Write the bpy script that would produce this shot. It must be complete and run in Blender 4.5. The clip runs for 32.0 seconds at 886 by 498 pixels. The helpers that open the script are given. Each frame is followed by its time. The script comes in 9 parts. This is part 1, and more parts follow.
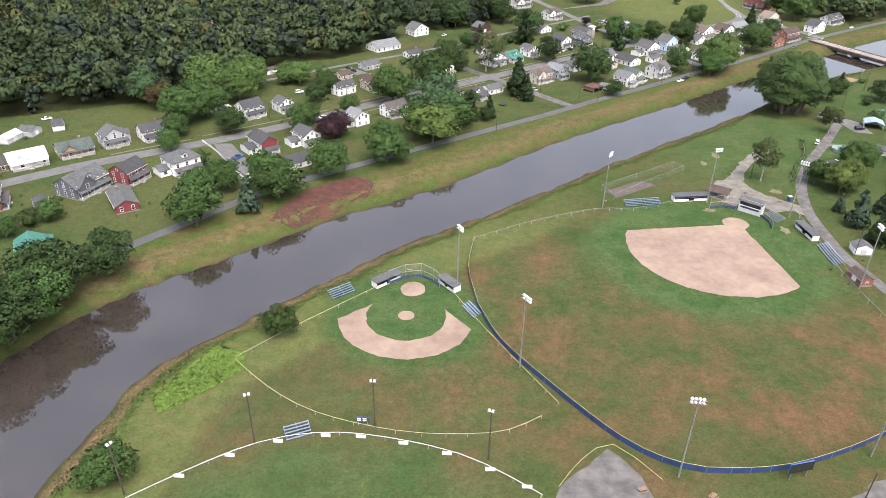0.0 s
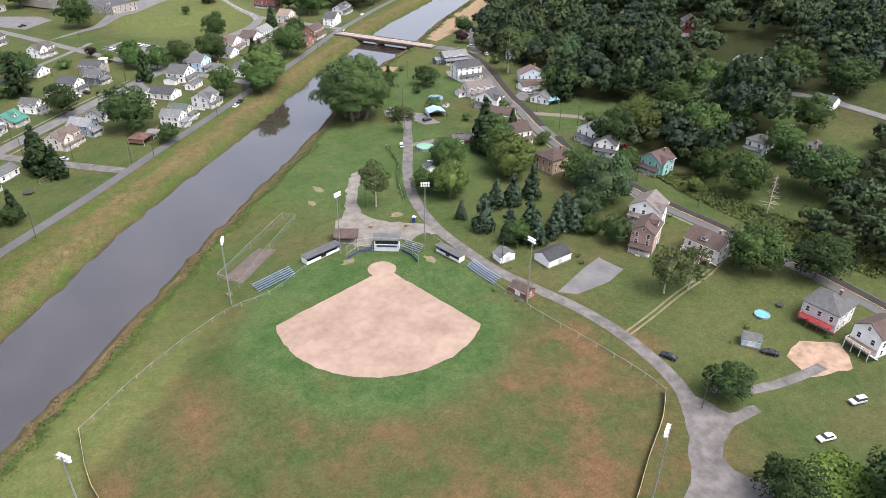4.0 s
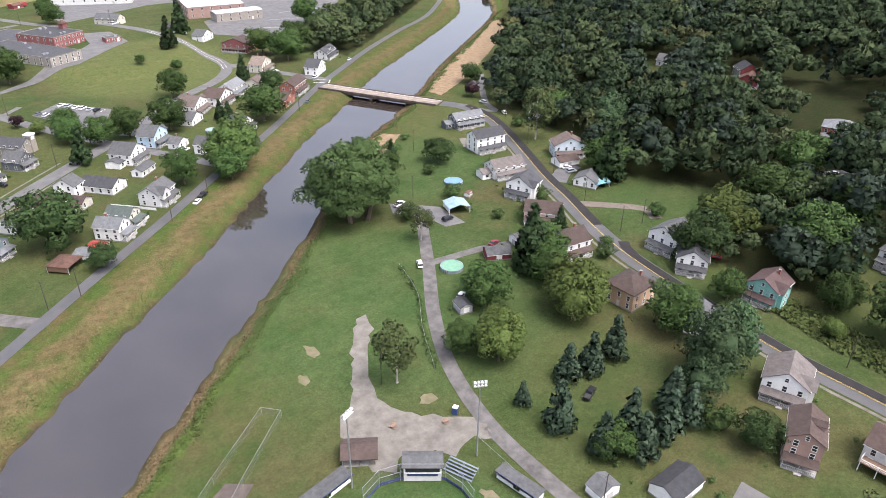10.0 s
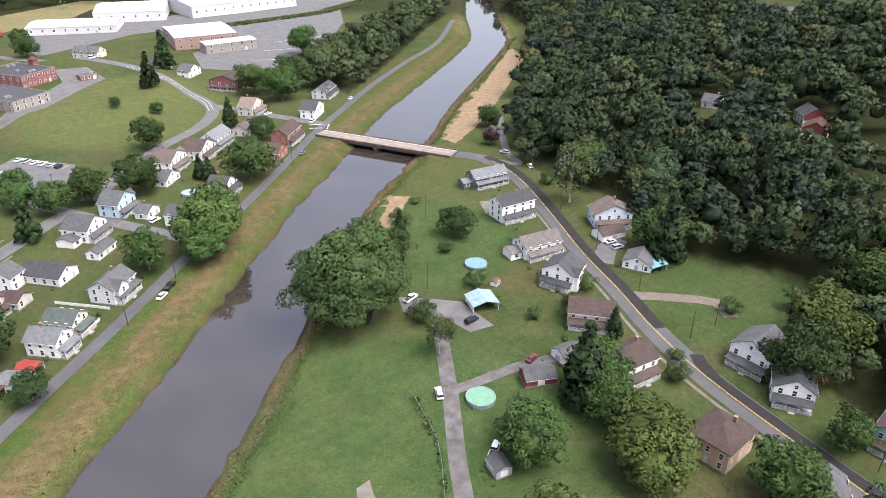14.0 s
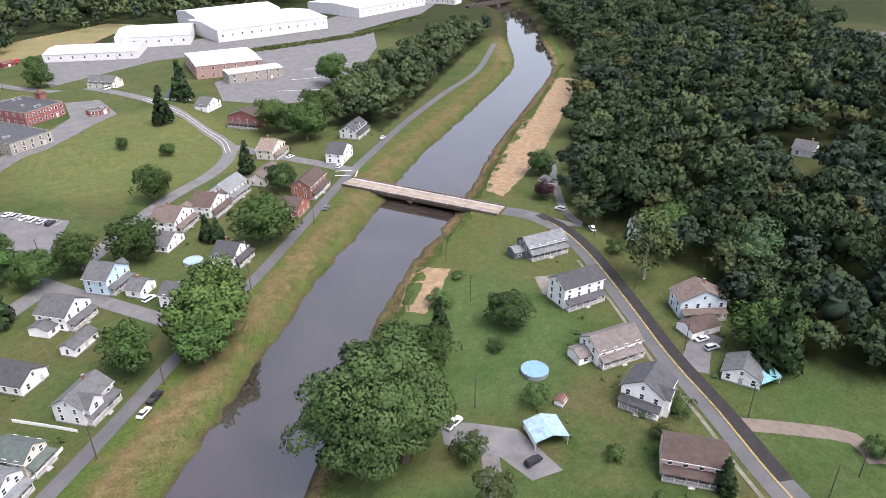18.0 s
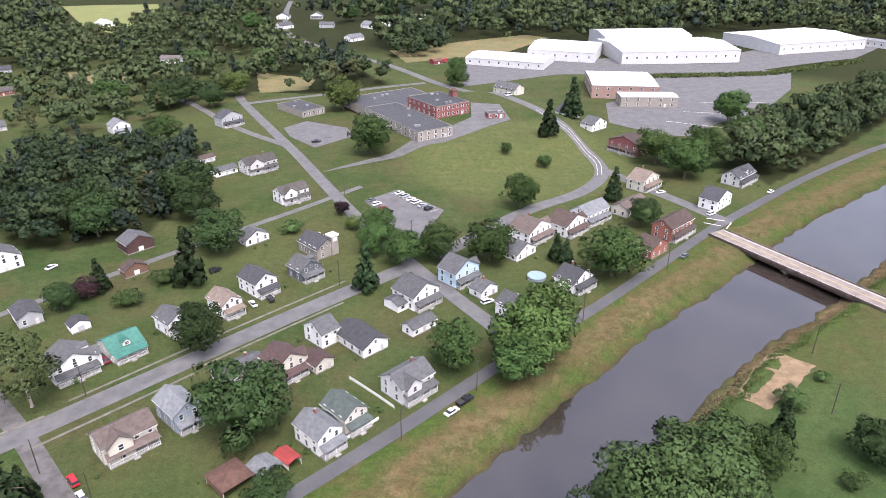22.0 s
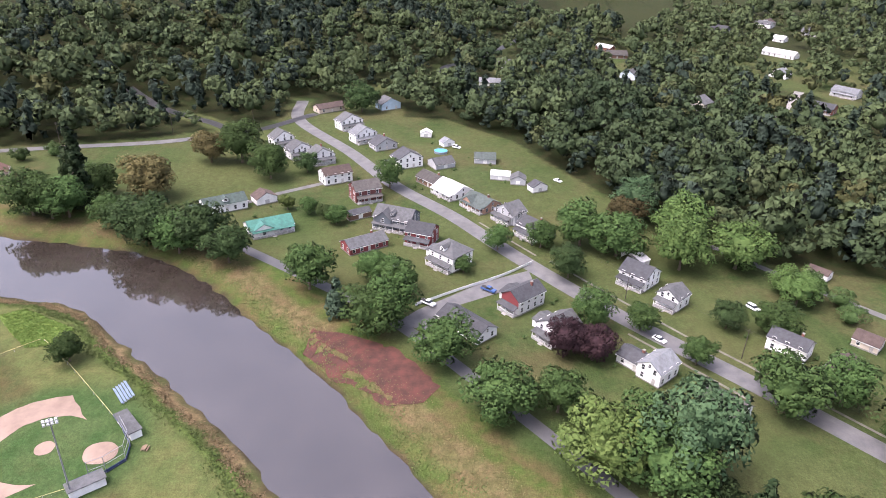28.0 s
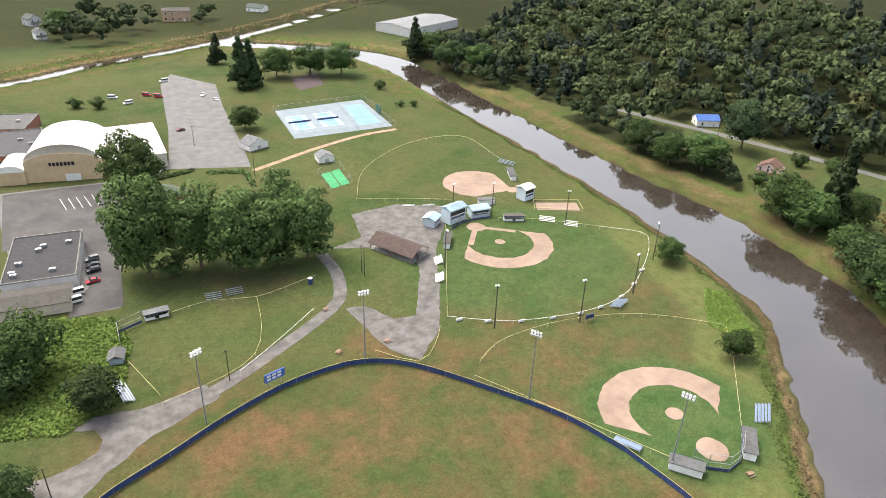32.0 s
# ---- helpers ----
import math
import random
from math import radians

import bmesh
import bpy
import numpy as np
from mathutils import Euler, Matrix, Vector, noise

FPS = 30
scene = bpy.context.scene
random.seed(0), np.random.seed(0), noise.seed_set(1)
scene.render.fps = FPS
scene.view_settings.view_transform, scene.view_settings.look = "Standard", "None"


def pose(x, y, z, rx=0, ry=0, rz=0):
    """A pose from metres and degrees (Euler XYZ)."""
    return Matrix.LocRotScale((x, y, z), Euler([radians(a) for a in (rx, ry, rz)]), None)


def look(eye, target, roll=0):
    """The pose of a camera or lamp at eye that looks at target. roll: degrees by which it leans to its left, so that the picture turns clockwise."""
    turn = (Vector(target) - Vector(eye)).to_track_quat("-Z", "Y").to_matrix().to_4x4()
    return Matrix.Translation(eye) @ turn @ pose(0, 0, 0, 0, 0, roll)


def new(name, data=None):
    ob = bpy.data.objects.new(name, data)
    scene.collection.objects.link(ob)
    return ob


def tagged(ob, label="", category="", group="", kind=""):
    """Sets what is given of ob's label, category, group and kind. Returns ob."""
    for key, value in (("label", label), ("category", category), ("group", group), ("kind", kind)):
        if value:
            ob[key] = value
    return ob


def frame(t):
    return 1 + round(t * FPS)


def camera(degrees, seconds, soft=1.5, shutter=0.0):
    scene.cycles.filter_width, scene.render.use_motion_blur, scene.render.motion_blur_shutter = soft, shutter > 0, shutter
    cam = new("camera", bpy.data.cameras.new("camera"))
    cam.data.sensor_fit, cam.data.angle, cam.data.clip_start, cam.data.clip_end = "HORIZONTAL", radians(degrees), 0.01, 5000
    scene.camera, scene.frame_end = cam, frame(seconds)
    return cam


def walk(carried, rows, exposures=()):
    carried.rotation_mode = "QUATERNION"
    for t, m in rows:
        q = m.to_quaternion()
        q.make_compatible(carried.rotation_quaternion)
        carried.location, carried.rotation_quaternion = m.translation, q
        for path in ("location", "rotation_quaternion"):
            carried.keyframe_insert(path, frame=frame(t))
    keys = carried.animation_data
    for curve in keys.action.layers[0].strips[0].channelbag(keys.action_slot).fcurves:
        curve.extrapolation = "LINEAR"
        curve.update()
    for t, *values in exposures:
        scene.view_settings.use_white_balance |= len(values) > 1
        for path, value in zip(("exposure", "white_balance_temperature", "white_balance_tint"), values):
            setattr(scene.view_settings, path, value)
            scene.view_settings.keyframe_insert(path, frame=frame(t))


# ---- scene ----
cam = camera(65.2, 32.0, soft=0.8)
PATH = [
    (0, (3.592, -0.228, 121.056), (3.547, 1.494, 120.04), 1.0),
    (0.5, (2.598, 7.879, 121.073), (2.649, 9.601, 120.058), 0.9),
    (1, (1.576, 16.026, 121.097), (1.785, 17.735, 120.079), 0.8),
    (1.5, (0.642, 24.372, 121.136), (1.012, 26.053, 120.118), 0.9),
    (2, (-0.03, 32.83, 121.192), (0.519, 34.46, 120.172), 0.9),
    (2.5, (-0.277, 41.399, 121.274), (0.45, 42.957, 120.252), 1.0),
    (3, (0.143, 49.838, 121.358), (1.019, 51.317, 120.336), 1.1),
    (3.5, (1.386, 57.986, 121.473), (2.385, 59.385, 120.452), 1.0),
    (5.5, (9.758, 89.222, 122.496), (10.867, 90.545, 121.487), 1.2),
    (6, (12.73, 96.693, 122.605), (13.846, 98.014, 121.599), 1.2),
    (6.5, (16.363, 103.858, 122.693), (17.48, 105.179, 121.69), 1.1),
    (7, (20.405, 110.848, 122.771), (21.521, 112.172, 121.769), 1.0),
    (7.5, (24.63, 117.803, 122.831), (25.744, 119.129, 121.831), 0.9),
    (8, (28.932, 124.746, 122.862), (30.047, 126.073, 121.863), 0.8),
    (8.5, (33.259, 131.651, 122.877), (34.374, 132.979, 121.881), 0.8),
    (9, (37.555, 138.475, 122.893), (38.672, 139.803, 121.898), 0.8),
    (9.5, (41.816, 145.234, 122.919), (42.933, 146.564, 121.928), 0.7),
    (10, (46.049, 151.87, 122.944), (47.167, 153.202, 121.957), 0.7),
    (10.5, (50.267, 158.431, 122.962), (51.387, 159.766, 121.981), 0.7),
    (11, (54.426, 164.777, 122.948), (55.544, 166.116, 121.97), 0.5),
    (11.5, (58.596, 170.962, 122.915), (59.716, 172.301, 121.939), 0.4),
    (12, (62.864, 177.104, 122.892), (63.986, 178.443, 121.919), 0.4),
    (12.5, (67.267, 183.354, 122.872), (68.388, 184.697, 121.903), 0.4),
    (13, (71.782, 189.721, 122.856), (72.903, 191.067, 121.891), 0.3),
    (13.5, (76.302, 196.11, 122.829), (77.422, 197.46, 121.87), 0.3),
    (14, (80.671, 202.355, 122.796), (81.79, 203.709, 121.84), 0.2),
    (14.5, (84.79, 208.358, 122.759), (85.907, 209.715, 121.805), 0.1),
    (16.5, (100.194, 231.31, 122.468), (101.307, 232.677, 121.524), -0.2),
    (17, (103.954, 237.149, 122.407), (105.069, 238.516, 121.465), -0.3),
    (17.5, (107.509, 242.806, 122.372), (108.609, 244.191, 121.438), -0.3),
    (18, (110.682, 247.99, 122.326), (111.74, 249.412, 121.4), -0.5),
    (18.5, (113.193, 252.242, 122.286), (114.202, 253.711, 121.379), -0.5),
    (19, (114.839, 255.266, 122.271), (115.771, 256.79, 121.371), -0.6),
    (19.5, (115.676, 257.203, 122.283), (116.469, 258.805, 121.388), -0.6),
    (20, (116.04, 258.342, 122.318), (116.696, 260.007, 121.426), -0.4),
    (20.5, (116.176, 259.021, 122.352), (116.708, 260.733, 121.466), -0.2),
    (21, (116.28, 259.346, 122.383), (116.682, 261.096, 121.502), -0.2),
    (21.5, (116.385, 259.472, 122.389), (116.659, 261.249, 121.512), -0.0),
    (22, (116.427, 259.507, 122.393), (116.583, 261.3, 121.52), 0.2),
    (22.5, (116.411, 259.546, 122.41), (116.451, 261.347, 121.541), 0.4),
    (23, (116.303, 259.576, 122.434), (116.201, 261.376, 121.569), 0.6),
    (23.5, (116.181, 259.659, 122.481), (115.863, 261.437, 121.621), 1.1),
    (24, (116.168, 259.82, 122.539), (115.523, 261.509, 121.683), 1.9),
    (24.5, (116.317, 259.932, 122.644), (115.268, 261.404, 121.788), 2.9),
    (26.5, (117.103, 260.305, 123.58), (115.551, 261.202, 122.693), 3.3),
    (27, (116.976, 260.481, 123.672), (115.296, 261.089, 122.774), 3.5),
    (27.5, (116.613, 260.635, 123.739), (114.859, 260.943, 122.828), 1.9),
    (28, (116.068, 260.727, 123.772), (114.289, 260.736, 122.858), 2.0),
    (28.5, (115.472, 260.768, 123.77), (113.719, 260.479, 122.852), 2.0),
    (29, (114.943, 260.791, 123.776), (113.244, 260.282, 122.851), 2.1),
    (29.5, (114.536, 260.727, 123.785), (112.9, 260.052, 122.854), 2.1),
    (30, (114.221, 260.53, 123.778), (112.678, 259.667, 122.843), 2.1),
    (30.5, (113.92, 260.334, 123.752), (112.542, 259.228, 122.814), 2.2),
    (31, (113.651, 260.294, 123.736), (112.479, 258.974, 122.796), 2.3),
    (31.5, (113.281, 260.418, 123.71), (112.313, 258.943, 122.767), 2.3),
    (32, (112.831, 260.637, 123.69), (111.985, 259.091, 122.744), 2.2),
]
walk(cam, [(t, look(eye, target, roll)) for t, eye, target, roll in PATH], [(0, 1.68, 6600, 13), (9, 1.7, 6450, 16), (12, 1.7, 6450, 16), (22, 1.61, 6250, 20), (24.5, 1.68, 6200, 29), (26.5, 1.9, 6200, 35), (29, 1.9, 6600, 17), (32, 1.85, 7050, 10)])

# ---- world and sun: an overcast afternoon ----
world = bpy.data.worlds.new("world")
scene.world = world
world.use_nodes = True
wn, wl = world.node_tree.nodes, world.node_tree.links
sky = wn.new("ShaderNodeTexSky")
sky.sky_type, sky.sun_disc = "NISHITA", False
sky.sun_elevation, sky.sun_rotation = radians(64), radians(160)
sky.air_density, sky.dust_density, sky.ozone_density = 1.0, 5.0, 1.0
soft_sky = wn.new("ShaderNodeHueSaturation")
soft_sky.inputs["Saturation"].default_value = 0.62
wl.new(sky.outputs[0], soft_sky.inputs["Color"])
wl.new(soft_sky.outputs[0], wn["Background"].inputs[0])
wn["Background"].inputs[1].default_value = 0.145
sun = new("sun", bpy.data.lights.new("sun", "SUN"))
sun.data.energy, sun.data.angle, sun.data.color = 1.3, radians(38), (1.0, 0.98, 0.95)
sun.matrix_world = look((0, 0, 300), (math.sin(radians(160)) * -117, math.cos(radians(160)) * -117, 60))

# ---- materials ----
MATS = {}


def mix_rgb(nt, kind, fac, a, b):
    n = nt.nodes.new("ShaderNodeMix")
    n.data_type, n.blend_type = "RGBA", kind
    for socket, v in ((n.inputs[0], fac), (n.inputs[6], a), (n.inputs[7], b)):
        if isinstance(v, (int, float)):
            socket.default_value = v
        elif isinstance(v, tuple):
            socket.default_value = (*v, 1)
        else:
            nt.links.new(v, socket)
    return n.outputs[2]


def noise_fac(nt, scale, detail=4, lo=0.35, hi=0.65, coord="Object", rough=0.6):
    tc = nt.nodes.new("ShaderNodeTexCoord")
    n = nt.nodes.new("ShaderNodeTexNoise")
    n.inputs["Scale"].default_value, n.inputs["Detail"].default_value = scale, detail
    n.inputs["Roughness"].default_value = rough
    nt.links.new(tc.outputs[coord], n.inputs["Vector"])
    m = nt.nodes.new("ShaderNodeMapRange")
    m.inputs["From Min"].default_value, m.inputs["From Max"].default_value = lo, hi
    nt.links.new(n.outputs["Fac"], m.inputs["Value"])
    return m.outputs[0]


def surface(name, base, other=None, scale=2.0, rough=0.8, metal=0.0, bump=0.0, bump_scale=20.0, vary=0.0, fine=0.12, stain=0.0, stain_scale=0.3):
    """A procedural material: base and other mixed by noise, fine grain, stains, random tint by object, and relief."""
    if name in MATS:
        return MATS[name]
    m = bpy.data.materials.new(name)
    m.use_nodes = True
    nt = m.node_tree
    b = nt.nodes["Principled BSDF"]
    b.inputs["Roughness"].default_value, b.inputs["Metallic"].default_value = rough, metal
    b.inputs["Specular IOR Level"].default_value = 0.3
    other = other or tuple(c * 0.8 for c in base)
    col = mix_rgb(nt, "MIX", noise_fac(nt, scale), base, other)
    if fine:
        col = mix_rgb(nt, "MULTIPLY", fine, col, mix_rgb(nt, "MIX", noise_fac(nt, scale * 9), (0.3, 0.3, 0.3), (1.0, 1.0, 1.0)))
    if stain:
        col = mix_rgb(nt, "MULTIPLY", stain, col, mix_rgb(nt, "MIX", noise_fac(nt, stain_scale, 6, 0.4, 0.7), (0.95, 0.95, 0.95), (0.4, 0.38, 0.36)))
    if vary:
        oi = nt.nodes.new("ShaderNodeObjectInfo")
        hs = nt.nodes.new("ShaderNodeHueSaturation")
        mr = nt.nodes.new("ShaderNodeMapRange")
        mr.inputs["To Min"].default_value, mr.inputs["To Max"].default_value = 1 - vary, 1 + vary
        nt.links.new(oi.outputs["Random"], mr.inputs["Value"])
        nt.links.new(mr.outputs[0], hs.inputs["Value"])
        nt.links.new(col, hs.inputs["Color"])
        col = hs.outputs[0]
    nt.links.new(col, b.inputs["Base Color"])
    if bump:
        bn = nt.nodes.new("ShaderNodeBump")
        bn.inputs["Strength"].default_value, bn.inputs["Distance"].default_value = bump, 0.05
        nt.links.new(noise_fac(nt, bump_scale, 3, 0.0, 1.0), bn.inputs["Height"])
        nt.links.new(bn.outputs[0], b.inputs["Normal"])
    MATS[name] = m
    return m


def clump_normal(nt, p):
    """Leaves share the roundness of their clump: the mesh carries it as the attribute puff."""
    a = nt.nodes.new("ShaderNodeAttribute")
    a.attribute_name = "puff"
    t = nt.nodes.new("ShaderNodeVectorTransform")
    t.vector_type, t.convert_from, t.convert_to = "NORMAL", "OBJECT", "WORLD"
    nt.links.new(a.outputs["Vector"], t.inputs[0])
    nt.links.new(t.outputs[0], p.inputs["Normal"])


def leaf_material(name, a, b):
    """Foliage: tint by island and by tree, slight gloss."""
    if name in MATS:
        return MATS[name]
    m = bpy.data.materials.new(name)
    m.use_nodes = True
    nt = m.node_tree
    p = nt.nodes["Principled BSDF"]
    p.inputs["Roughness"].default_value = 0.7
    p.inputs["Specular IOR Level"].default_value = 0.06
    geo = nt.nodes.new("ShaderNodeNewGeometry")
    oi = nt.nodes.new("ShaderNodeObjectInfo")
    col = mix_rgb(nt, "MIX", geo.outputs["Random Per Island"], a, b)
    hs = nt.nodes.new("ShaderNodeHueSaturation")
    for socket, lo, hi in (("Hue", 0.494, 0.512), ("Value", 0.6, 1.14)):
        mr = nt.nodes.new("ShaderNodeMapRange")
        mr.inputs["To Min"].default_value, mr.inputs["To Max"].default_value = lo, hi
        nt.links.new(oi.outputs["Random"], mr.inputs["Value"])
        nt.links.new(mr.outputs[0], hs.inputs[socket])
    nt.links.new(col, hs.inputs["Color"])
    big = mix_rgb(nt, "MULTIPLY", 0.45, hs.outputs[0], mix_rgb(nt, "MIX", noise_fac(nt, 0.05, 3), (0.55, 0.62, 0.5), (1.0, 1.0, 0.9)))
    nt.links.new(big, p.inputs["Base Color"])
    clump_normal(nt, p)
    MATS[name] = m
    return m


def ground_material():
    """Grass with mown, dry, bank and woodland stretches, told by attributes of the sheet."""
    m = bpy.data.materials.new("ground_grass")
    m.use_nodes = True
    nt = m.node_tree
    p = nt.nodes["Principled BSDF"]
    p.inputs["Roughness"].default_value = 0.95
    p.inputs["Specular IOR Level"].default_value = 0.05

    def attr(name):
        a = nt.nodes.new("ShaderNodeAttribute")
        a.attribute_name = name
        return a.outputs["Fac"]

    def times(a, b):
        n = nt.nodes.new("ShaderNodeMath")
        n.operation = "MULTIPLY"
        nt.links.new(a, n.inputs[0])
        nt.links.new(b, n.inputs[1]) if not isinstance(b, (int, float)) else setattr(n.inputs[1], "default_value", b)
        return n.outputs[0]

    grass = mix_rgb(nt, "MIX", noise_fac(nt, 0.06, 6, 0.38, 0.62), (0.045, 0.075, 0.024), (0.070, 0.093, 0.036))
    grass = mix_rgb(nt, "MIX", times(noise_fac(nt, 0.028, 6, 0.47, 0.62, rough=0.7), 0.8), grass, (0.100, 0.088, 0.044))
    grass = mix_rgb(nt, "MIX", times(noise_fac(nt, 0.011, 4, 0.42, 0.62), 0.75), grass, (0.091, 0.104, 0.041))
    dry = mix_rgb(nt, "MIX", noise_fac(nt, 0.075, 7, 0.38, 0.60), (0.060, 0.082, 0.030), (0.140, 0.088, 0.048))
    col = mix_rgb(nt, "MIX", times(attr("dry"), noise_fac(nt, 0.035, 5, 0.34, 0.58)), grass, dry)
    bank = mix_rgb(nt, "MIX", noise_fac(nt, 0.13, 6, 0.42, 0.6), (0.057, 0.092, 0.022), (0.120, 0.090, 0.044))
    col = mix_rgb(nt, "MIX", attr("bank"), col, bank)
    reeds = mix_rgb(nt, "MIX", noise_fac(nt, 0.3, 5, 0.4, 0.6), (0.255, 0.182, 0.106), (0.150, 0.108, 0.061))
    col = mix_rgb(nt, "MIX", times(attr("reed"), noise_fac(nt, 0.09, 5, 0.3, 0.5)), col, reeds)
    weeds = mix_rgb(nt, "MIX", noise_fac(nt, 0.4, 5, 0.4, 0.6), (0.068, 0.116, 0.028), (0.105, 0.148, 0.040))
    col = mix_rgb(nt, "MIX", times(attr("weed"), noise_fac(nt, 0.12, 4, 0.25, 0.45)), col, weeds)
    levee = mix_rgb(nt, "MIX", noise_fac(nt, 0.16, 6, 0.4, 0.6), (0.128, 0.136, 0.054), (0.098, 0.125, 0.045))
    col = mix_rgb(nt, "MIX", times(attr("levee"), noise_fac(nt, 0.05, 4, 0.15, 0.42)), col, levee)
    lush = mix_rgb(nt, "MIX", noise_fac(nt, 0.08, 5, 0.4, 0.6), (0.048, 0.093, 0.031), (0.074, 0.113, 0.043))
    col = mix_rgb(nt, "MIX", times(attr("lush"), noise_fac(nt, 0.06, 4, 0.2, 0.45)), col, lush)
    mud = mix_rgb(nt, "MIX", noise_fac(nt, 0.5), (0.045, 0.034, 0.025), (0.074, 0.057, 0.037))
    col = mix_rgb(nt, "MIX", attr("mud"), col, mud)
    # woodland floor, darkened so that it holds the shade beneath the crowns
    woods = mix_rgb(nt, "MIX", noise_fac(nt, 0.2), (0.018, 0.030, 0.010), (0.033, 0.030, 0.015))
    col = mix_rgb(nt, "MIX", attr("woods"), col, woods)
    col = mix_rgb(nt, "MULTIPLY", 0.6, col, mix_rgb(nt, "MIX", noise_fac(nt, 1.3, 6, 0.3, 0.7, rough=0.75), (0.28, 0.29, 0.27), (0.95, 0.95, 0.92)))
    col = mix_rgb(nt, "MULTIPLY", 0.5, col, mix_rgb(nt, "MIX", noise_fac(nt, 0.35, 7, 0.36, 0.64, rough=0.8), (0.44, 0.44, 0.40), (1.04, 1.03, 1.0)))
    col = mix_rgb(nt, "MULTIPLY", 0.45, col, mix_rgb(nt, "MIX", noise_fac(nt, 4.5, 3, 0.3, 0.7), (0.35, 0.37, 0.33), (1.15, 1.15, 1.12)))
    nt.links.new(col, p.inputs["Base Color"])
    bn = nt.nodes.new("ShaderNodeBump")
    bn.inputs["Strength"].default_value, bn.inputs["Distance"].default_value = 0.8, 0.3
    nt.links.new(noise_fac(nt, 1.8, 5, 0.0, 1.0), bn.inputs["Height"])
    nt.links.new(bn.outputs[0], p.inputs["Normal"])
    return m


def water_material():
    m = bpy.data.materials.new("river_water")
    m.use_nodes = True
    nt = m.node_tree
    p = nt.nodes["Principled BSDF"]
    p.inputs["Roughness"].default_value = 0.05
    p.inputs["IOR"].default_value = 2.0
    col = mix_rgb(nt, "MIX", noise_fac(nt, 0.05, 7, 0.38, 0.64, rough=0.7), (0.020, 0.016, 0.013), (0.034, 0.028, 0.024))
    nt.links.new(col, p.inputs["Base Color"])
    rough = nt.nodes.new("ShaderNodeMapRange")
    rough.inputs["To Min"].default_value, rough.inputs["To Max"].default_value = 0.01, 0.05
    nt.links.new(noise_fac(nt, 0.06, 6, 0.4, 0.62, rough=0.7), rough.inputs["Value"])
    nt.links.new(rough.outputs[0], p.inputs["Roughness"])
    bn = nt.nodes.new("ShaderNodeBump")
    bn.inputs["Strength"].default_value, bn.inputs["Distance"].default_value = 0.07, 0.08
    nt.links.new(noise_fac(nt, 0.7, 6, 0.0, 1.0), bn.inputs["Height"])
    nt.links.new(bn.outputs[0], p.inputs["Normal"])
    return m


asphalt = surface("asphalt", (0.088, 0.088, 0.092), (0.118, 0.116, 0.115), 0.25, 0.85, bump=0.3, bump_scale=6, stain=0.4, stain_scale=0.12)
grey_asphalt = surface("highway_asphalt", (0.058, 0.059, 0.063), (0.082, 0.082, 0.085), 0.2, 0.7, bump=0.2, bump_scale=6, stain=0.4, stain_scale=0.1)
paving = surface("sidewalk_concrete", (0.150, 0.138, 0.118), (0.098, 0.094, 0.075), 0.5, 0.9, stain=0.5, stain_scale=0.3)
dark_asphalt = surface("dark_asphalt", (0.016, 0.016, 0.018), (0.030, 0.030, 0.031), 0.3, 0.6, bump=0.2, bump_scale=8)
gravel = surface("gravel", (0.116, 0.111, 0.107), (0.079, 0.075, 0.073), 0.3, 0.95, bump=0.6, bump_scale=5, stain=0.5, stain_scale=0.15)
concrete = surface("concrete", (0.24, 0.23, 0.21), (0.17, 0.165, 0.15), 0.6, 0.9, stain=0.4)
clay = surface("infield_clay", (0.232, 0.172, 0.136), (0.188, 0.136, 0.107), 0.05, 0.95, bump=0.3, bump_scale=3, stain=0.25, stain_scale=0.1, fine=0.2)
paint_white = surface("white_marking", (0.7, 0.7, 0.68), (0.5, 0.5, 0.49), 1.5, 0.7)
paint_yellow = surface("yellow_marking", (0.40, 0.30, 0.09), (0.30, 0.24, 0.09), 1.5, 0.7)
straw = surface("straw_mat", (0.212, 0.150, 0.090), (0.150, 0.108, 0.064), 0.4, 0.95, stain=0.4, bump=0.5, bump_scale=4)
red_bank = surface("red_mulch", (0.080, 0.028, 0.021), (0.050, 0.024, 0.018), 0.3, 0.95, stain=0.5, bump=0.6, bump_scale=3)

# ---- ground and river ----
RIVER = [(-107, -115, 14), (-108, -8, 13.5), (-109, 45, 16.5), (-109, 79, 19), (-103, 122, 20), (-94, 152, 19), (-68, 181, 18.5), (-31, 219, 16),
         (10, 253, 15), (64, 305, 16), (133, 364, 16), (212, 437, 14), (253, 466, 16), (300, 504, 18), (350, 540, 16), (427, 593, 15), (497, 646, 15),
         (565, 730, 15), (635, 815, 14), (680, 900, 14), (720, 1100, 14)]
RIVER_LOW = [(-107, -115, 14), (-107, -190, 14), (-100, -245, 15), (-75, -285, 13), (-40, -310, 12), (0, -335, 12)]
RIVER_SIDE = [(320, -215, 9), (156, -258, 8), (106, -288, 8), (46, -318, 8), (0, -345, 8), (-60, -388, 7), (-115, -436, 7), (-180, -490, 7), (-330, -560, 7)]
WATER = -3.0


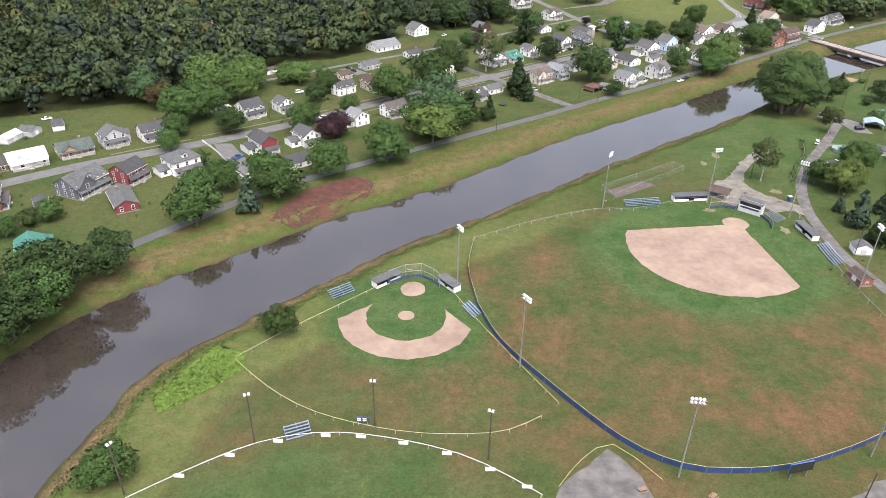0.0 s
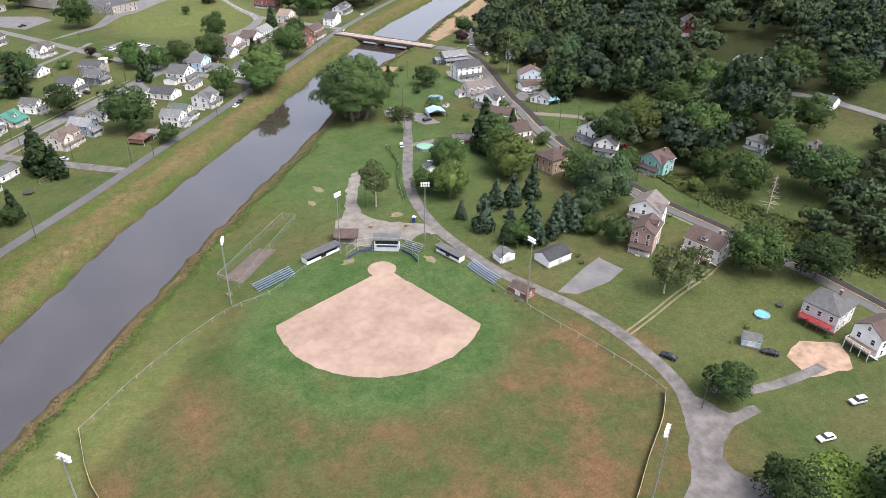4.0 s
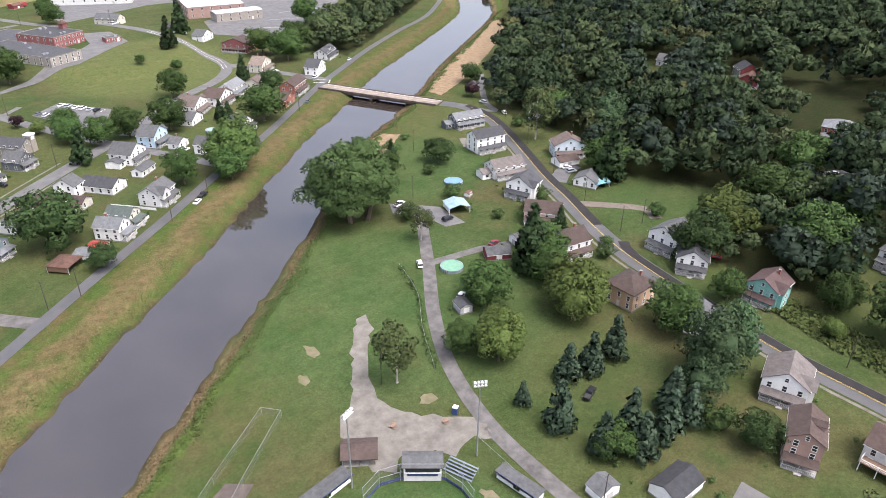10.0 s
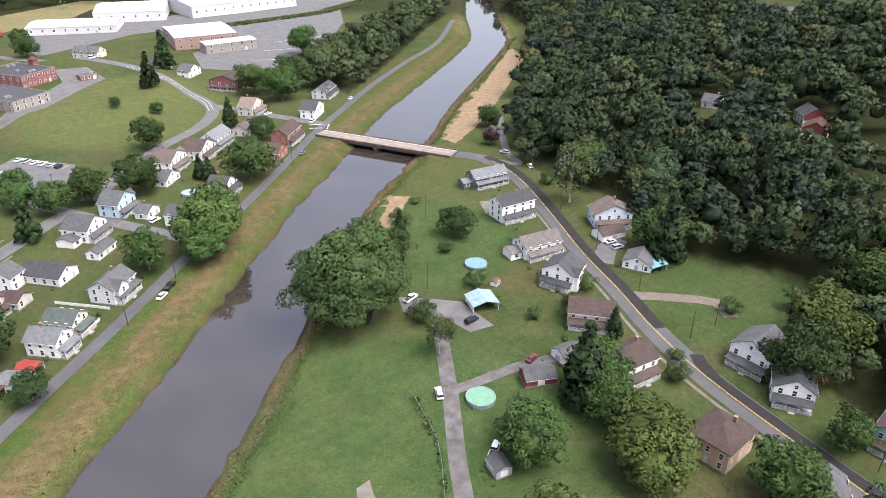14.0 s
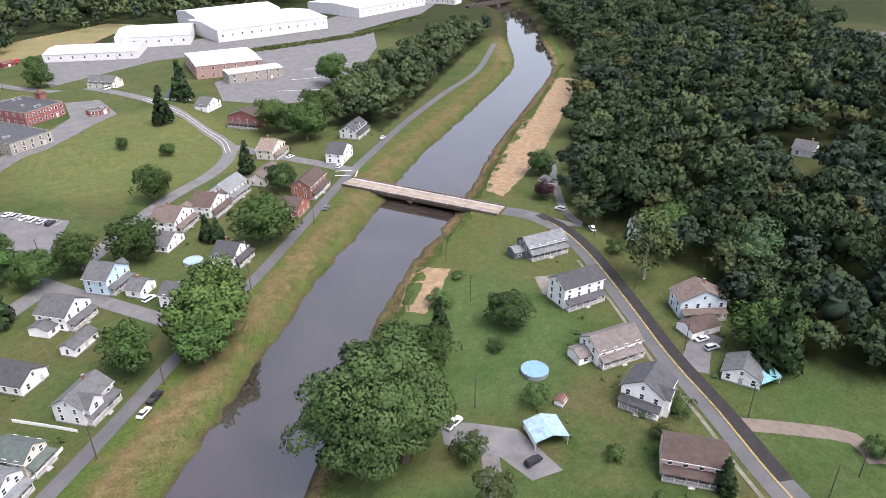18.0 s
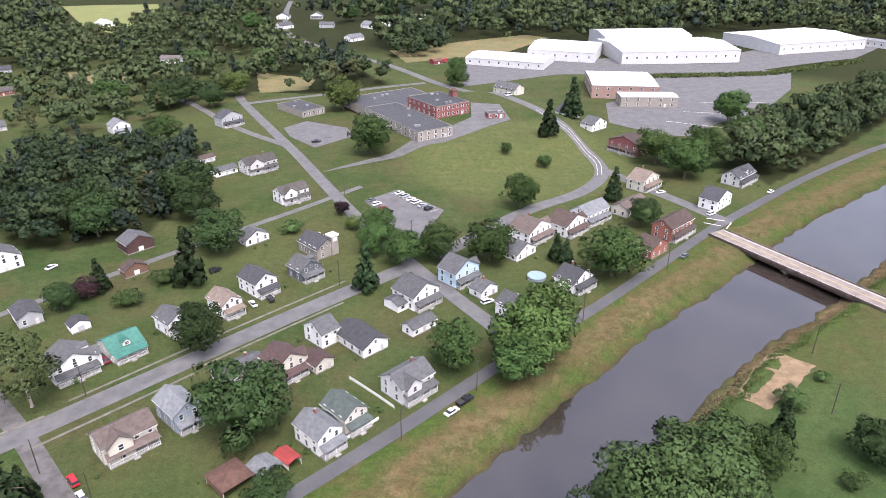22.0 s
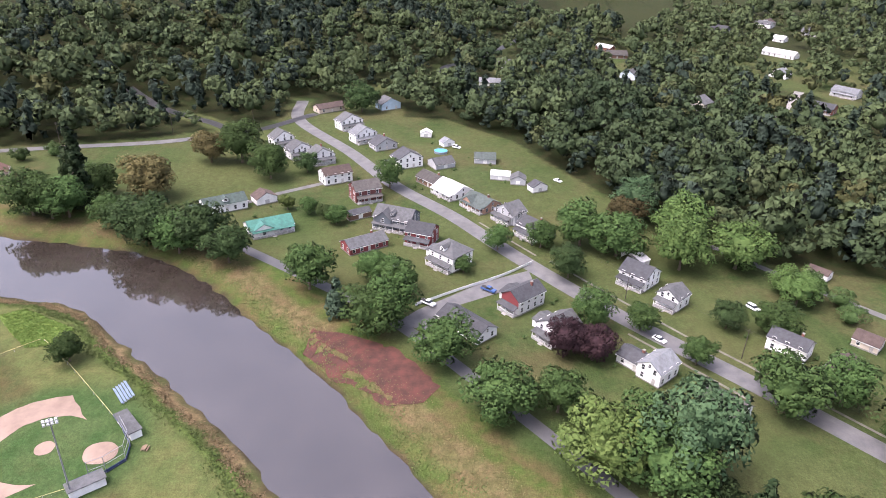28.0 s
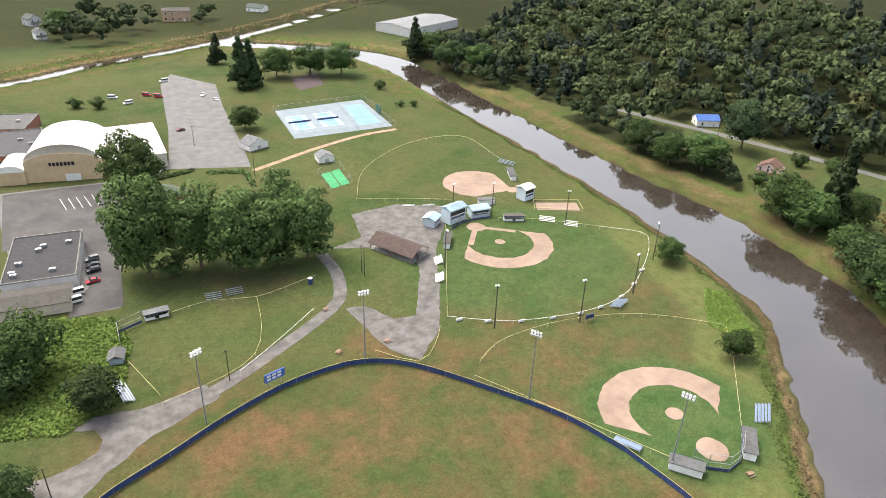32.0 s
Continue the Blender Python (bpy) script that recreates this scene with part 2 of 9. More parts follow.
def smooth_line(pts, step=6.0):
    """Points along a soft curve through pts (Catmull-Rom), with their further values carried along."""
    p = np.array(pts, float)
    p = np.vstack([2 * p[0] - p[1], p, 2 * p[-1] - p[-2]])
    out = []
    for i in range(1, len(p) - 2):
        n = max(2, int(np.linalg.norm(p[i + 1][:2] - p[i][:2]) / step))
        for k in range(n):
            u = k / n
            a, b, c, d = p[i - 1], p[i], p[i + 1], p[i + 2]
            out.append(0.5 * (2 * b + (c - a) * u + (2 * a - 5 * b + 4 * c - d) * u * u + (3 * b - a - 3 * c + d) * u ** 3))
    out.append(p[-2])
    return np.array(out)


def line_distance(x, y, line):
    """Distance of every (x, y) from a polyline, the third value of the nearest place and the side (+1 left)."""
    best = np.full(np.shape(x), 1e9)
    val, side = np.zeros(np.shape(x)), np.ones(np.shape(x))
    for a, b in zip(line[:-1], line[1:]):
        dx, dy = b[0] - a[0], b[1] - a[1]
        u = np.clip(((x - a[0]) * dx + (y - a[1]) * dy) / (dx * dx + dy * dy), 0, 1)
        d = np.hypot(x - a[0] - u * dx, y - a[1] - u * dy)
        near = d < best
        best = np.where(near, d, best)
        if len(a) > 2:
            val = np.where(near, a[2] + u * (b[2] - a[2]), val)
        side = np.where(near, np.sign(dx * (y - a[1]) - dy * (x - a[0])), side)
    return best, val, side


RIVER_LINES = [smooth_line(r, 14) for r in (RIVER, RIVER_LOW, RIVER_SIDE)]
EAST_FOOT = [(262, -250), (250, 100), (248, 190), (252, 250), (275, 320), (305, 380), (330, 440), (360, 500), (440, 560), (520, 640), (590, 740), (660, 830), (700, 920), (760, 1200)]
WEST_FOOT = [(-180, -520), (-205, -300), (-185, -120), (-215, -20), (-260, 60), (-300, 120), (-330, 170), (-420, 240), (-520, 300), (-800, 420)]


def wet(x, y):
    """Metres past the water's edge: negative in the river."""
    out = np.full(np.shape(x), 1e9)
    for line in RIVER_LINES:
        d, h, _ = line_distance(x, y, line)
        out = np.minimum(out, d - h)
    ragged = np.sin(x * 0.23 + 2 * np.sin(y * 0.11)) * np.sin(y * 0.19 + 1.7 * np.sin(x * 0.13)) + 0.5 * np.sin(x * 0.51 + y * 0.37)
    return out + 0.9 * ragged


def step01(v):
    v = np.clip(v, 0, 1)
    return v * v * (3 - 2 * v)


def height(x, y):
    x, y = np.asarray(x, float), np.asarray(y, float)
    w = wet(x, y)
    z = np.where(w < 0, -3.0 - 1.2 * step01(-w / 6), -3.0 + 3.0 * step01(w / 9))
    d, _, s = line_distance(x, y, EAST_FOOT)
    out = np.where(s < 0, d, 0)
    z = z + 0.17 * np.maximum(out - 6, 0) * step01(out / 60) * (1 - 0.45 * step01(out / 500))
    d, _, s = line_distance(x, y, WEST_FOOT)
    out = np.where(s > 0, d, 0)
    z = z + 0.2 * np.maximum(out - 8, 0) * step01(out / 60) * (1 - 0.4 * step01(out / 500))
    school = step01((np.hypot((x - 175) / 75, (y - 690) / 95) - 1.0) / -0.28)
    z = z + 5.0 * school
    return z + 0.5 * np.sin(x * 0.031 + 1) * np.sin(y * 0.027) * step01((w - 25) / 40)


def gz(x, y):
    return float(height(np.array([x]), np.array([y]))[0])


def axis(lo, hi, fine, far):
    inner = np.arange(lo, hi + fine, fine)
    grow, out = fine, [0.0]
    while out[-1] < far:
        grow = min(grow * 1.22, 250)
        out.append(out[-1] + grow)
    out = np.array(out[1:])
    return np.concatenate([lo - out[::-1], inner, inner[-1] + out])


def sheet(name, verts, faces, mat, parent=None):
    me = bpy.data.meshes.new(name)
    me.from_pydata(verts, [], faces)
    me.materials.append(mat)
    ob = new(name, me)
    if parent:
        ob.parent = parent
    return ob


def build_ground():
    gx, gy = axis(-330, 640, 3.0, 3200), axis(-330, 860, 3.0, 3200)
    X, Y = np.meshgrid(gx, gy)
    Z = height(X, Y)
    nx, ny = len(gx), len(gy)
    verts = np.stack([X, Y, Z], -1).reshape(-1, 3)
    i = (np.arange(ny - 1)[:, None] * nx + np.arange(nx - 1)[None]).reshape(-1)
    faces = np.stack([i, i + 1, i + nx + 1, i + nx], -1)
    me = bpy.data.meshes.new("ground")
    me.vertices.add(len(verts))
    me.vertices.foreach_set("co", verts.reshape(-1))
    me.loops.add(faces.size)
    me.loops.foreach_set("vertex_index", faces.reshape(-1).astype(np.int32))
    me.polygons.add(len(faces))
    me.polygons.foreach_set("loop_start", np.arange(0, faces.size, 4, dtype=np.int32))
    me.polygons.foreach_set("use_smooth", np.ones(len(faces), bool))
    me.update(calc_edges=True)
    me.materials.append(ground_material())
    w = wet(X, Y)
    field = step01(1 - (np.hypot((X - 70) / 75, (Y - 165) / 70) - 0.95) / 0.2)
    little = step01(1 - (np.hypot((X + 10) / 55, (Y - 135) / 38) - 0.9) / 0.2)
    d, _, side = line_distance(X, Y, RIVER_LINES[0])
    bank = step01((16 - np.abs(w - 12)) / 6) * np.where((side < 0) & (Y > -130), 0.3, 0.85)
    def band(lo, hi, soft=1.4):
        return step01((w - lo) / soft) * step01((hi - w) / soft)
    field_side = side < 0
    reed = np.where(field_side, band(0.6, 5.4), 0.5 * band(2.5, 17.0, 4.0))
    weed = np.where(field_side, band(4.6, 9.6), 0.35 * band(0.9, 7.0, 3.0) + 0.3 * band(15, 21, 2))
    levee = np.where(field_side, 0.9 * band(6, 30, 5.0) * step01((Y - 50) / 30) * step01((250 - Y) / 40), 0.0)
    levee = np.maximum(levee, 0.8 * step01((75 - np.hypot(X - 190, Y - 620)) / 25))
    mud = step01((1.1 - w) / 0.9)
    lush = np.maximum.reduce([step01((46 - np.hypot(X - 90, Y - 208)) / 10), step01((30 - np.hypot(X + 11, Y - 166)) / 10), 0.7 * step01((48 - np.hypot(X + 20, Y - 72)) / 10),
                             0.75 * step01((62 - np.hypot(X - 150, Y - 305)) / 25), 0.7 * step01((45 - np.hypot(X - 225, Y - 385)) / 20), 0.6 * step01((32 - np.hypot(X - 275, Y - 285)) / 12)])
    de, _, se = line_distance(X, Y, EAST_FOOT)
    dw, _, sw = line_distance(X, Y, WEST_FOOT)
    # woods: where the floor colour carries shade between crowns, hillsides and far ground
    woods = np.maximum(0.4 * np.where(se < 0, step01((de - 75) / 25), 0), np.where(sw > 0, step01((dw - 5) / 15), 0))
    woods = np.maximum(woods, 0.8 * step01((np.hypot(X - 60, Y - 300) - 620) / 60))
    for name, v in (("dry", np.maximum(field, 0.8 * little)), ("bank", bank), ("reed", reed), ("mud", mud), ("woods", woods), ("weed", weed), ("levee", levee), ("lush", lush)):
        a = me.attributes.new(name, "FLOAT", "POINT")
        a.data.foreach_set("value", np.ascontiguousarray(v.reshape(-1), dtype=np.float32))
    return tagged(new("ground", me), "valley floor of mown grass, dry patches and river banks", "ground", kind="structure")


ground = build_ground()


def build_water():
    water = water_material()
    for name, line in zip(("river", "river", "river"), RIVER_LINES):
        t = np.gradient(line[:, :2], axis=0)
        t /= np.linalg.norm(t, axis=1)[:, None]
        n = np.stack([-t[:, 1], t[:, 0]], -1)
        verts, faces = [], []
        dz = 0.0 if line is RIVER_LINES[0] else (-0.02 if line is RIVER_LINES[1] else -0.04)
        for k, p in enumerate(line):
            for s in (-1, 1):
                q = p[:2] + n[k] * s * (p[2] + 4)
                verts.append((q[0], q[1], WATER + dz))
            if k:
                faces.append((2 * k - 2, 2 * k - 1, 2 * k + 1, 2 * k))
        ob = sheet(name, verts, faces, water)
        tagged(ob, "slow dark brown river reflecting the overcast sky", "river", kind="structure")


build_water()


STREETS = []


def ribbon(name, pts, width, mat, lift=0.06, label="", step=5.0, kind="structure", category="road", parent=None, soft=True):
    """A strip of even width draped on the ground along pts."""
    line = smooth_line(pts, step) if soft else np.array(pts, float)
    if category == "road" and not parent:
        STREETS.append((line[::4], width))
    t = np.gradient(line[:, :2], axis=0)
    t /= np.linalg.norm(t, axis=1)[:, None] + 1e-9
    n = np.stack([-t[:, 1], t[:, 0]], -1)
    cols = 5 if width > 2 else 2
    us = np.linspace(-0.5, 0.5, cols)
    P = line[:, None, :2] + n[:, None, :] * us[None, :, None] * width
    Z = height(P[..., 0], P[..., 1]) + lift
    verts = [(float(P[a, b, 0]), float(P[a, b, 1]), float(Z[a, b])) for a in range(len(line)) for b in range(cols)]
    faces = [(a * cols + b, a * cols + b + 1, (a + 1) * cols + b + 1, (a + 1) * cols + b) for a in range(len(line) - 1) for b in range(cols - 1)]
    ob = sheet(name, verts, [f[::-1] for f in faces], mat, parent)
    return tagged(ob, label, category, kind=kind) if not parent else ob


def pad(name, pts, mat, lift=0.05, label="", category="", kind="structure", parent=None, wobble=0.0):
    """A flat patch on the ground with the outline pts."""
    out = []
    for k in range(len(pts)):
        a, b = pts[k], pts[(k + 1) % len(pts)]
        n = max(1, int(math.hypot(b[0] - a[0], b[1] - a[1]) / 2.5)) if wobble else 1
        for i in range(n):
            x, y = a[0] + (b[0] - a[0]) * i / n, a[1] + (b[1] - a[1]) * i / n
            out.append((x + wobble * noise.noise((x * 0.4, y * 0.4, 1)), y + wobble * noise.noise((x * 0.4, y * 0.4, 7))))
    bm = bmesh.new()
    vs = [bm.verts.new((x, y, 0)) for x, y in out]
    f = bm.faces.new(vs)
    if f.calc_area() and f.normal.z < 0:
        f.normal_flip()
    f.normal_update()
    if f.normal.z < 0:
        f.normal_flip()
    bmesh.ops.triangulate(bm, faces=bm.faces[:])
    longest = max(max(p[0] for p in out) - min(p[0] for p in out), max(p[1] for p in out) - min(p[1] for p in out))
    for _ in range(4):
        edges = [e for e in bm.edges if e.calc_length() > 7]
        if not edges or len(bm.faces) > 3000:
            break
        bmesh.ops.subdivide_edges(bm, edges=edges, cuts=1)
        bmesh.ops.triangulate(bm, faces=[f for f in bm.faces if len(f.verts) > 3])
    co = np.array([v.co[:2] for v in bm.verts])
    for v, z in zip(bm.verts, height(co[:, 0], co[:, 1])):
        v.co.z = z + lift
    me = bpy.data.meshes.new(name)
    bm.to_mesh(me)
    bm.free()
    me.materials.append(mat)
    ob = new(name, me)
    if parent:
        ob.parent = parent
        return ob
    return tagged(ob, label, category, kind=kind)


# ---- roads ----
ribbon("road", [(-150, 130), (-135, 165), (-118, 188), (-97, 216), (-72, 247), (-35, 279), (15, 319), (45, 343), (78, 371), (116, 402), (151, 432), (185, 459), (216, 486), (245, 512), (264, 528), (290, 548), (331, 579), (387, 616), (445, 652), (520, 720)],
       4.6, grey_asphalt, label="narrow riverside asphalt road along the grassy bank")
ribbon("road", [(-330, 168), (-285, 175), (-233, 212), (-188, 239), (-155, 266), (-121, 290), (-80, 322), (-34, 363), (20, 410), (47, 433), (104, 481), (125, 498)], 7.6, asphalt, lift=0.07,
       label="grey asphalt main street through the town")
ribbon("road", [(-24, 462), (1, 430), (19, 410), (33, 393), (54, 367), (64, 356)], 5.6, gravel, lift=0.05, label="worn cross street with gravel edges")
ribbon("road", [(-135, 370), (-99, 399), (-65, 429), (-26, 462), (10, 495), (63, 545), (104, 585)], 3.4, asphalt, lift=0.055, label="narrow asphalt back lane behind the houses")
ribbon("road", [(10, 780), (21, 749), (62, 651), (84, 594), (104, 544), (126, 497), (139, 472), (156, 440)], 6.2, asphalt, lift=0.09, label="grey street climbing past the school")
ribbon("road", [(20, 1050), (60, 976), (117, 895), (162, 809), (192, 766), (218, 708), (228, 655), (232, 616), (227, 590), (209, 567), (177, 545), (135, 505)], 7.4, asphalt, lift=0.1, label="wide curving asphalt street below the school")
ribbon("road", [(232, 600), (245, 570), (258, 545), (266, 527)], 7.0, asphalt, lift=0.085, label="short street down to the bridge")
ribbon("road", [(292, 448), (298, 437), (298, 420), (291, 399), (276, 368), (262, 341), (252, 318), (241, 295), (233, 272), (227, 240), (223, 210), (223, 180), (221, 140), (212, 90), (196, 30), (190, -60)], 8.4, grey_asphalt, lift=0.08,
       label="two-lane asphalt highway with yellow centre lines")
ribbon("road", [(195, 343), (174, 312), (157, 288), (145, 266), (138, 243), (136, 222), (136, 206), (139, 190), (142, 174), (142, 156), (138, 138), (130, 125), (118, 113), (107, 109), (92, 103), (76, 94), (61, 85), (50, 76), (45, 60), (45, 44)], 4.4, gravel, lift=0.07,
       label="narrow grey lane past the ball field")


def infield(name, home, mound, inner, outer, label, paths=False, circle=4.2, mound_r=1.8):
    """Clay of a ball diamond: skinned arc, home circle, mound and base paths."""
    base = new(name)
    tagged(base, label, "infield", kind="structure")
    h, m = Vector(home), Vector(mound)
    ax = math.atan2(m.y - h.y, m.x - h.x)

    def ring_end(sign, r):
        d = Vector((math.cos(ax + sign * radians(45)), math.sin(ax + sign * radians(45))))
        o = h + d * -1.0 + Vector((math.cos(ax + sign * radians(135)), math.sin(ax + sign * radians(135)))) * 1.0 - m
        b = o.dot(d)
        k = -b + math.sqrt(max(b * b - o.dot(o) + r * r, 0))
        p = o + d * k
        return math.atan2(p.y, p.x)

    def arc(r, a0, a1, n=36):
        return [(m.x + r * math.cos(a0 + (a1 - a0) * i / n), m.y + r * math.sin(a0 + (a1 - a0) * i / n)) for i in range(n + 1)]
    a0, a1 = ring_end(-1, outer), ring_end(1, outer)
    while a1 < a0:
        a1 += 2 * math.pi
    if inner:
        b0, b1 = ring_end(-1, inner), ring_end(1, inner)
        while b1 < b0:
            b1 += 2 * math.pi
        pts = arc(outer, a0, a1) + arc(inner, b1, b0)
    else:
        pts = arc(outer, a0, a1) + [tuple(h)]
    pad("clay_arc", pts, clay, 0.05, parent=base, wobble=0.5)
    disc = [(h.x + circle * math.cos(i * math.pi / 14), h.y + circle * math.sin(i * math.pi / 14)) for i in range(28)]
    pad("home_circle", disc, clay, 0.065, parent=base, wobble=0.4)
    if mound_r:
        disc = [(m.x + mound_r * math.cos(i * math.pi / 12), m.y + mound_r * math.sin(i * math.pi / 12)) for i in range(24)]
        pad("mound", disc, clay, 0.075, parent=base, wobble=0.3)
    if paths:
        for s in (-1, 1):
            d = Vector((math.cos(ax + s * radians(45)), math.sin(ax + s * radians(45))))
            ribbon("base_path", [tuple(h + d * 2), tuple(h + d * 9), tuple(h + d * 16)], 2.2, clay, 0.055, parent=base)
    return base


infield("infield_small", (-10.3, 179.7), (-11.3, 165.7), 11.8, 20.0, "tan clay infield round a grass diamond", circle=4.0, mound_r=2.4)
big = tagged(new("infield_large"), "wide tan skinned clay infield", "infield", kind="structure")
pad("clay_arc", [(93.3 + 30.75 * math.cos(radians(a)), 211.3 + 30.75 * math.sin(radians(a))) for a in range(159, 309 + 1, 3)] + [(107.4, 229.6)], clay, 0.05, parent=big, wobble=0.5)
pad("home_circle", [(106.2 + 4.7 * math.cos(i * math.pi / 14), 230.2 + 4.7 * math.sin(i * math.pi / 14)) for i in range(28)], clay, 0.065, parent=big, wobble=0.4)

# ---- helpers for things ----
def part(name, bm, mat, parent, label="", smooth=False):
    """Links a bmesh or a ready mesh as one part under a thing or under a part."""
    if isinstance(bm, bpy.types.Mesh):
        me = bm
    else:
        me = bpy.data.meshes.new(name)
        bm.to_mesh(me)
        bm.free()
        for m in (mat if isinstance(mat, (list, tuple)) else [mat]):
            me.materials.append(m)
        if smooth:
            me.polygons.foreach_set("use_smooth", np.ones(len(me.polygons), bool))
    ob = new(name, me)
    ob.parent = parent
    if label:
        ob["label"] = label
    return ob


def box(bm, x0, y0, z0, x1, y1, z1, mat=0, m=None):
    vs = [bm.verts.new((m @ Vector(p)) if m else p) for p in ((x0, y0, z0), (x1, y0, z0), (x1, y1, z0), (x0, y1, z0), (x0, y0, z1), (x1, y0, z1), (x1, y1, z1), (x0, y1, z1))]
    for f in ((3, 2, 1, 0), (4, 5, 6, 7), (0, 1, 5, 4), (1, 2, 6, 5), (2, 3, 7, 6), (3, 0, 4, 7)):
        bm.faces.new([vs[i] for i in f]).material_index = mat


def tube(bm, a, b, r0, r1, n=8, mat=0, cap=True):
    a, b = Vector(a), Vector(b)
    q = (b - a).to_track_quat("Z", "Y")
    rings = []
    for p, r in ((a, r0), (b, r1)):
        rings.append([bm.verts.new(p + q @ Vector((r * math.cos(2 * math.pi * k / n), r * math.sin(2 * math.pi * k / n), 0))) for k in range(n)])
    for k in range(n):
        bm.faces.new((rings[0][k], rings[0][(k + 1) % n], rings[1][(k + 1) % n], rings[1][k])).material_index = mat
    if cap:
        bm.faces.new(rings[1]).material_index = mat
        bm.faces.new(rings[0][::-1]).material_index = mat


def boxes(*dims):
    bm = bmesh.new()
    for d in dims:
        box(bm, *d)
    return bm


def place(ob, x, y, rot=0.0, z=None, scale=1.0):
    ob.matrix_basis = Matrix.Translation((x, y, gz(x, y) if z is None else z)) @ Matrix.Rotation(radians(rot), 4, "Z") @ Matrix.Diagonal((scale, scale, scale, 1))
    return ob


# ---- trees ----
bark = surface("bark", (0.11, 0.085, 0.06), (0.07, 0.055, 0.042), 2.0, 0.95, bump=0.6, bump_scale=9)
pale_bark = surface("pale_bark", (0.34, 0.31, 0.27), (0.22, 0.19, 0.16), 2.0, 0.9, bump=0.4, bump_scale=9)
LEAVES = {
    "broad": ((0.030, 0.057, 0.018), (0.063, 0.102, 0.032)),
    "dark": ((0.022, 0.041, 0.014), (0.044, 0.070, 0.026)),
    "bright": ((0.049, 0.089, 0.026), (0.093, 0.139, 0.043)),
    "yellow": ((0.053, 0.077, 0.021), (0.093, 0.120, 0.036)),
    "sparse": ((0.051, 0.071, 0.028), (0.085, 0.105, 0.043)),
    "purple": ((0.025, 0.014, 0.018), (0.048, 0.025, 0.030)),
    "brown": ((0.062, 0.056, 0.025), (0.098, 0.076, 0.034)),
    "conifer": ((0.017, 0.034, 0.014), (0.039, 0.059, 0.026)),
    "blueconifer": ((0.033, 0.056, 0.036), (0.063, 0.093, 0.061)),
    "pine": ((0.032, 0.059, 0.029), (0.062, 0.098, 0.047)),
    "bush": ((0.037, 0.064, 0.021), (0.070, 0.105, 0.038)),
    "tall": ((0.046, 0.078, 0.026), (0.080, 0.118, 0.042)),
    "giant": ((0.042, 0.074, 0.026), (0.074, 0.112, 0.042)),
}


def leaf_cloud(rng, centres, radii, per, size, drop=0.35):
    """Small leaf sprays (triangles) over the outer sides of clumps."""
    c = np.repeat(centres, per, axis=0)
    r = np.repeat(radii, per)
    d = rng.normal(size=(len(c), 3))
    d[:, 2] = np.abs(d[:, 2]) * 0.9 - drop * 0.6 * rng.random(len(c))
    d /= np.linalg.norm(d, axis=1)[:, None]
    p = c + d * (r * (0.75 + 0.35 * rng.random(len(c))))[:, None]
    nrm = d + rng.normal(scale=0.38, size=d.shape)
    nrm /= np.linalg.norm(nrm, axis=1)[:, None]
    t = np.cross(nrm, rng.normal(size=nrm.shape))
    t /= np.linalg.norm(t, axis=1)[:, None]
    b = np.cross(nrm, t)
    s = (size * (0.65 + 0.7 * rng.random(len(c))))[:, None]
    tri = np.stack([p + t * s, p - t * s * 0.5 + b * s * 0.9, p - t * s * 0.5 - b * s * 0.9], 1)
    puff = d + 0.22 * nrm
    return np.hstack([tri.reshape(-1, 3), np.repeat(puff, 3, axis=0)])


def blob(rng, centre, rx, rz, rings=4, seg=7):
    """A rough inner mass that keeps a crown from being see-through; triangles."""
    v = []
    for i in range(rings + 1):
        a = math.pi * i / rings
        for k in range(seg):
            b = 2 * math.pi * (k + 0.5 * (i % 2)) / seg
            j = 0.8 + 0.3 * rng.random()
            v.append((centre[0] + rx * j * math.sin(a) * math.cos(b), centre[1] + rx * j * math.sin(a) * math.sin(b), centre[2] + rz * j * math.cos(a)))
    v = np.array(v)
    out = []
    for i in range(rings):
        for k in range(seg):
            a, b = i * seg + k, i * seg + (k + 1) % seg
            out += [v[a], v[a + seg], v[b], v[b], v[a + seg], v[b + seg]]
    out = np.array(out)
    return np.hstack([out, out - np.array(centre)])


def rounded(tris, centre, share):
    """Turns the leaf directions part of the way towards the roundness of the whole crown."""
    n = tris[:, 3:] / (np.linalg.norm(tris[:, 3:], axis=1)[:, None] + 1e-9)
    o = tris[:, :3] - np.array(centre)
    o /= np.linalg.norm(o, axis=1)[:, None] + 1e-9
    n = n * (1 - share) + o * share
    tris[:, 3:] = n / (np.linalg.norm(n, axis=1)[:, None] + 1e-9)
    return tris


